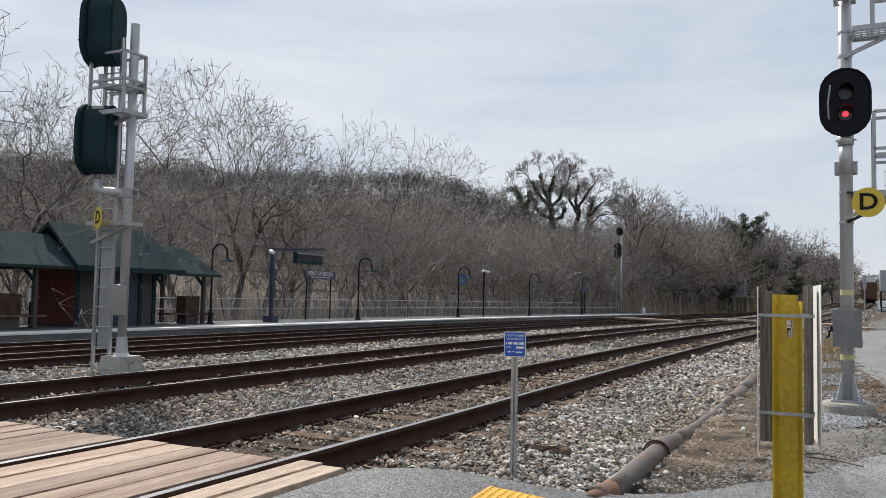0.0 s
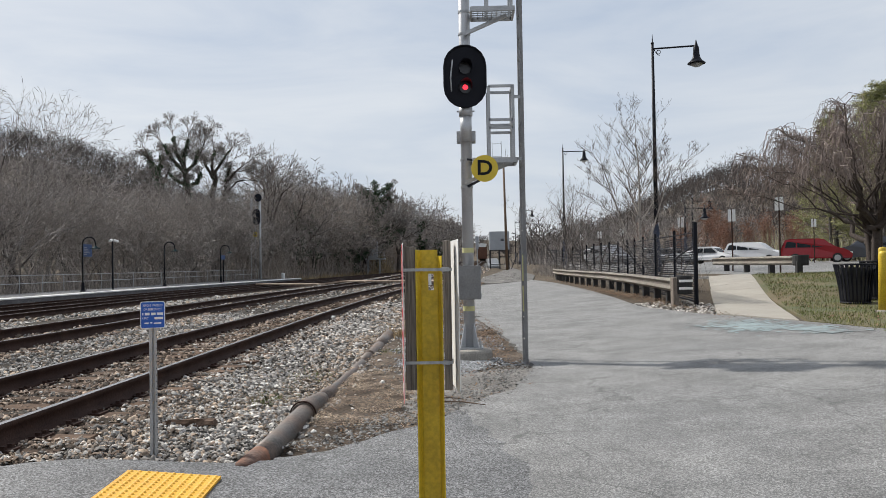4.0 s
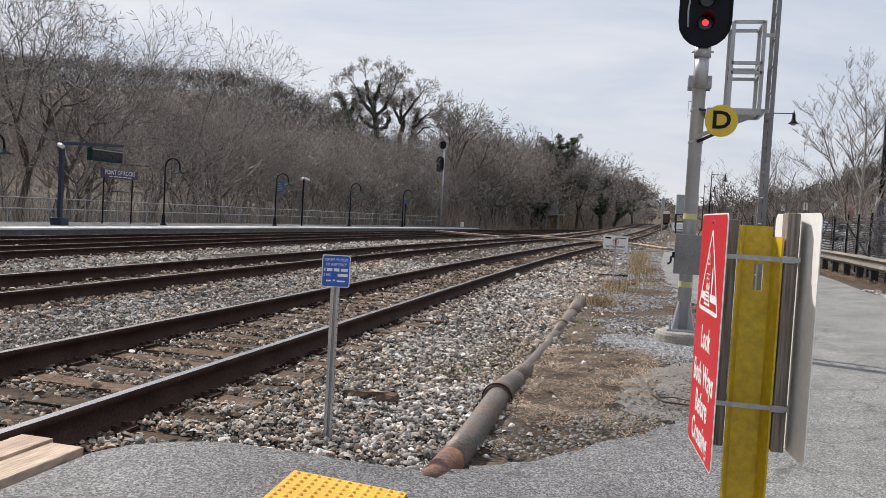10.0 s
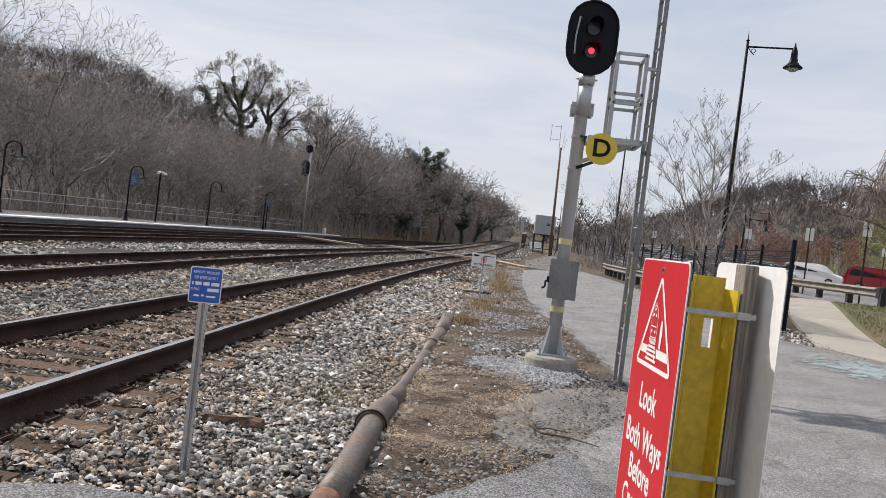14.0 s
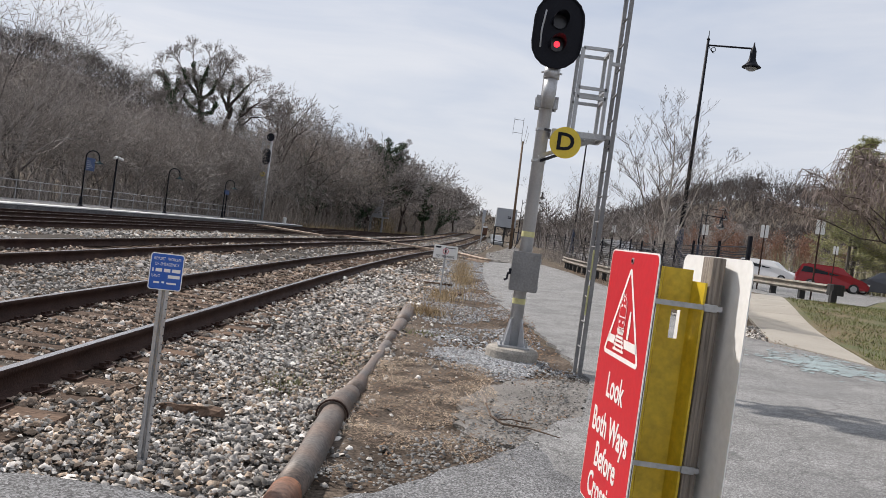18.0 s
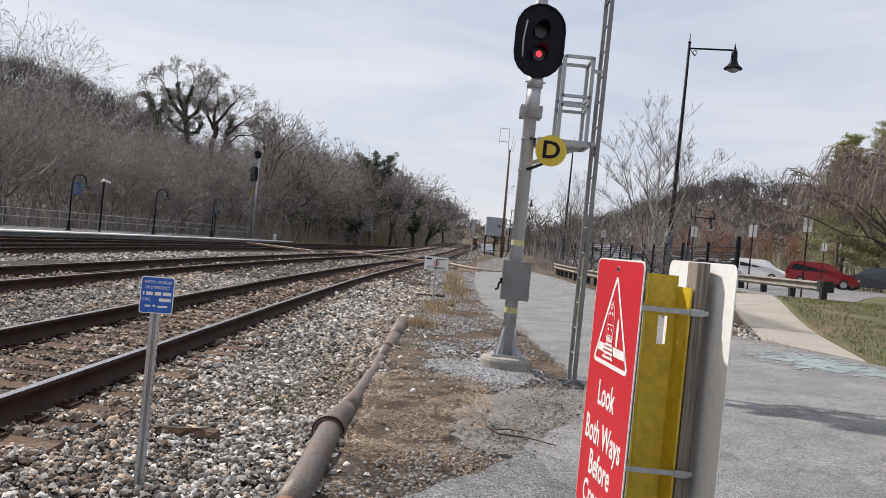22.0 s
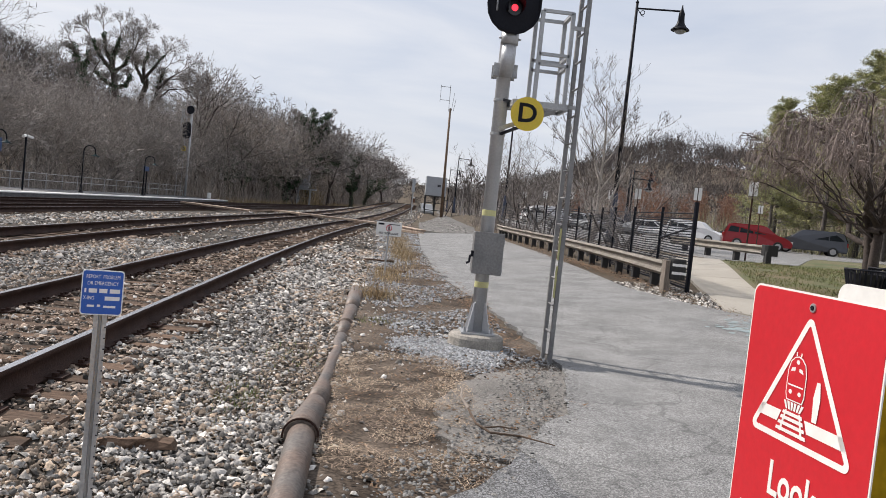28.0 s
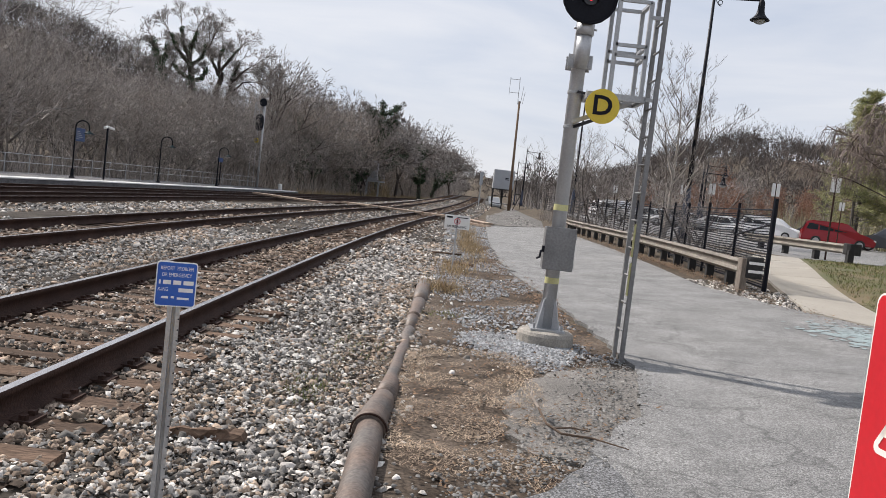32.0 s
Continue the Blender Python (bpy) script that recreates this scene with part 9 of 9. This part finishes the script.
        return v.reshape(-1, 3), np.arange(len(v) * 3).reshape(-1, 3)

    tk, tn, ce = pine(5, 19)
    fol = needles(6, ce, 15, 0.36, 0.026)
    first = make_tree("pine_tree", (38.6, 49.6, land(38.6, 49.6)), 0, (tk, tn), "tall pine with yellow-green needles", "tree", "pines behind the lawn", "bark", "twig", (fol, "needle", "yellow-green needles"))
    for x, y, s in ((33.2, 67.0, 0.58), (34.8, 69.5, 0.66), (35.2, 62.5, 0.70), (37.6, 62.0, 0.80), (36.6, 57.0, 0.78), (40.0, 53.5, 0.90), (41.0, 46.3, 0.98), (44.0, 45.5, 1.02), (47.0, 43.0, 1.02), (52.0, 50.0, 1.05), (58.0, 44.0, 1.15), (56.0, 33.0, 1.0), (50.0, 60.0, 1.0), (39.0, 51.5, 0.93), (43.0, 51.0, 1.0), (36.4, 67.0, 0.70), (46.5, 49.0, 1.05), (41.5, 58.0, 0.9), (52.0, 38.0, 1.0)):
        copy_thing(first, pose(x, y, land(x, y) - 0.1, 0, 0, x * 37) @ Matrix.Scale(s, 4))
    # trees with rust-brown leaves behind the parking
    th, tn = SLIM[1]
    cl = tn[np.random.RandomState(5).uniform(0, 1, len(tn)) < 0.7][:, 3:6]
    fol = leaves(8, cl, 6, 0.75, 0.15, 0.8)
    first = make_tree("rusty_beech", (31.0, 95.0, land(31, 95)), 0, (th, tn), "beech holding rust-brown winter leaves", "tree", "rust-brown beeches", "bark", "twig", (fol, "rust_leaf", "rust-brown leaves"), 0.68)
    for k, (x, y, s) in enumerate(((28.0, 97, 0.6), (33.5, 95.5, 0.66), (36.0, 93.5, 0.7), (38.6, 94.0, 0.72), (41.0, 93.5, 0.7), (34.5, 99, 0.78), (30, 101, 0.74), (39.5, 99, 0.8), (43.5, 97.0, 0.75), (47, 96, 0.7), (26, 103, 0.7), (51, 99, 0.8), (56, 97, 0.75), (45, 104, 0.85), (36, 105, 0.85), (61, 99, 0.8))):
        copy_thing(first, pose(x, y, land(x, y) - 0.1, 0, 0, 63 * k) @ Matrix.Scale(s, 4))
    first = make_tree("bare_tree", (40, 118, terrain(40, 118)), 10, BARE[1], "tall bare tree behind the parking", "tree", "trees behind the parking", scale=0.8)
    q = random.Random(12)
    for k in range(13):
        x, y = q.uniform(28, 110), q.uniform(108, 150)
        copy_thing(first, pose(x, y, terrain(x, y) - 0.1, 0, 0, 63 * k) @ Matrix.Scale(q.uniform(0.55, 0.85), 4))
    for k in range(9):
        x, y = q.uniform(66, 105), q.uniform(14, 75)
        copy_thing(first, pose(x, y, terrain(x, y) - 0.1, 0, 0, 63 * k) @ Matrix.Scale(q.uniform(0.6, 0.95), 4))


build_right_trees()
thicket("undergrowth", 3500, lambda r: (r.uniform(56, 120), r.uniform(10, 95)), (1.0, 5.0), 0.12, "holly", "olive undergrowth beneath the trees", "undergrowth", 15, 0.5)
thicket("undergrowth", 3000, lambda r: (r.uniform(12, 130), r.uniform(104, 150)), (1.0, 5.0), 0.16, "twig", "brown undergrowth behind the parking", "undergrowth", 16, 0.4)
thicket("undergrowth", 2600, lambda r: (r.uniform(33, 58), r.uniform(60, 92)), (1.0, 4.5), 0.09, "holly", "olive undergrowth beneath the pines", "undergrowth", 18, 0.5)
thicket("hedge_stems", 1900, lambda r: (r.normal(10.6, 0.4), r.uniform(26, 80)), (0.4, 2.2), 0.016, "twig", "tangle of pale stems along the fence", "brushwood", 17, 0.5)


def build_low_shrub():
    r = np.random.RandomState(3)
    c = np.column_stack([r.normal(0, 0.9, 160), r.normal(0, 0.8, 160), np.abs(r.normal(0.6, 0.4, 160))])
    segs = [(0, 0, 0, *p, 0.02, 0.006) for p in c]
    x, y = 33.0, 24.0
    t = thing("dark_shrub", (x, y, land(x, y)), 0, "low dark leafless shrub on the lawn", "shrub")
    v, f = segments_mesh(segs, 4)
    raw("stems", v, f, "bark", t)
    lv, lf = leaves(3, c, 16, 0.22, 0.06)
    raw("foliage", lv, lf, "ivy", t, "dark foliage")


build_low_shrub()


# ---------------------------------------------------------------- the departing train and birds
def build_train():
    """The last wagon of a freight train and two before it; x=0 is the track's middle, its end at y=0."""
    t = thing("freight_train", (0, 0, 0), 0, "rust-brown freight wagons rolling away", "train")
    for k in range(3):
        y = 28.5 * k
        bm = B()
        box(bm, -1.55, y, 0.9, 1.55, y + 27, 5.3, 0.05)
        w = part("wagon", bm, "boxcar", t, "tall rust-brown wagon")
        bm = B()
        prism(bm, [(-1.58, 5.3), (-1.3, 5.75), (0, 5.9), (1.3, 5.75), (1.58, 5.3)], y, y + 27)
        part("roof", bm, "white", w, "pale roof")
        if k == 0:
            bm = B()
            box(bm, -1.4, -0.05, 4.7, 1.4, -0.003, 5.55)
            part("end_panel", bm, "white", w, "pale upper end panel")
            for px in (-0.75, 0.75):
                bm = B()
                box(bm, px - 0.6, -0.04, 1.2, px + 0.6, -0.003, 4.6)
                part("end_door", bm, "boxcar", w, "brown end door")
        for by in (4.0, 23.0):
            for px in (-0.75, 0.75):
                bm = B()
                tube(bm, [(px - 0.06, y + by, 0.46), (px + 0.06, y + by, 0.46)], 0.46, 16)
                part("wheel", bm, "rail", w)
            bm = B()
            box(bm, -1.0, y + by - 1.3, 0.4, 1.0, y + by + 1.3, 0.9)
            part("bogie", bm, "rubber", w)
    return t


TRAIN = build_train()


def motions():
    rows = []
    for k in range(0, 33, 2):
        y = 205 + 15.0 * k
        x = -0.755 + bend(y)
        ahead = bend(y + 40) - bend(y - 5)
        rows.append((k, pose(x, y, RAIL_Z + grade(y), 0, 0, -math.degrees(math.atan2(ahead, 45)))))
    walk(TRAIN, rows)


motions()
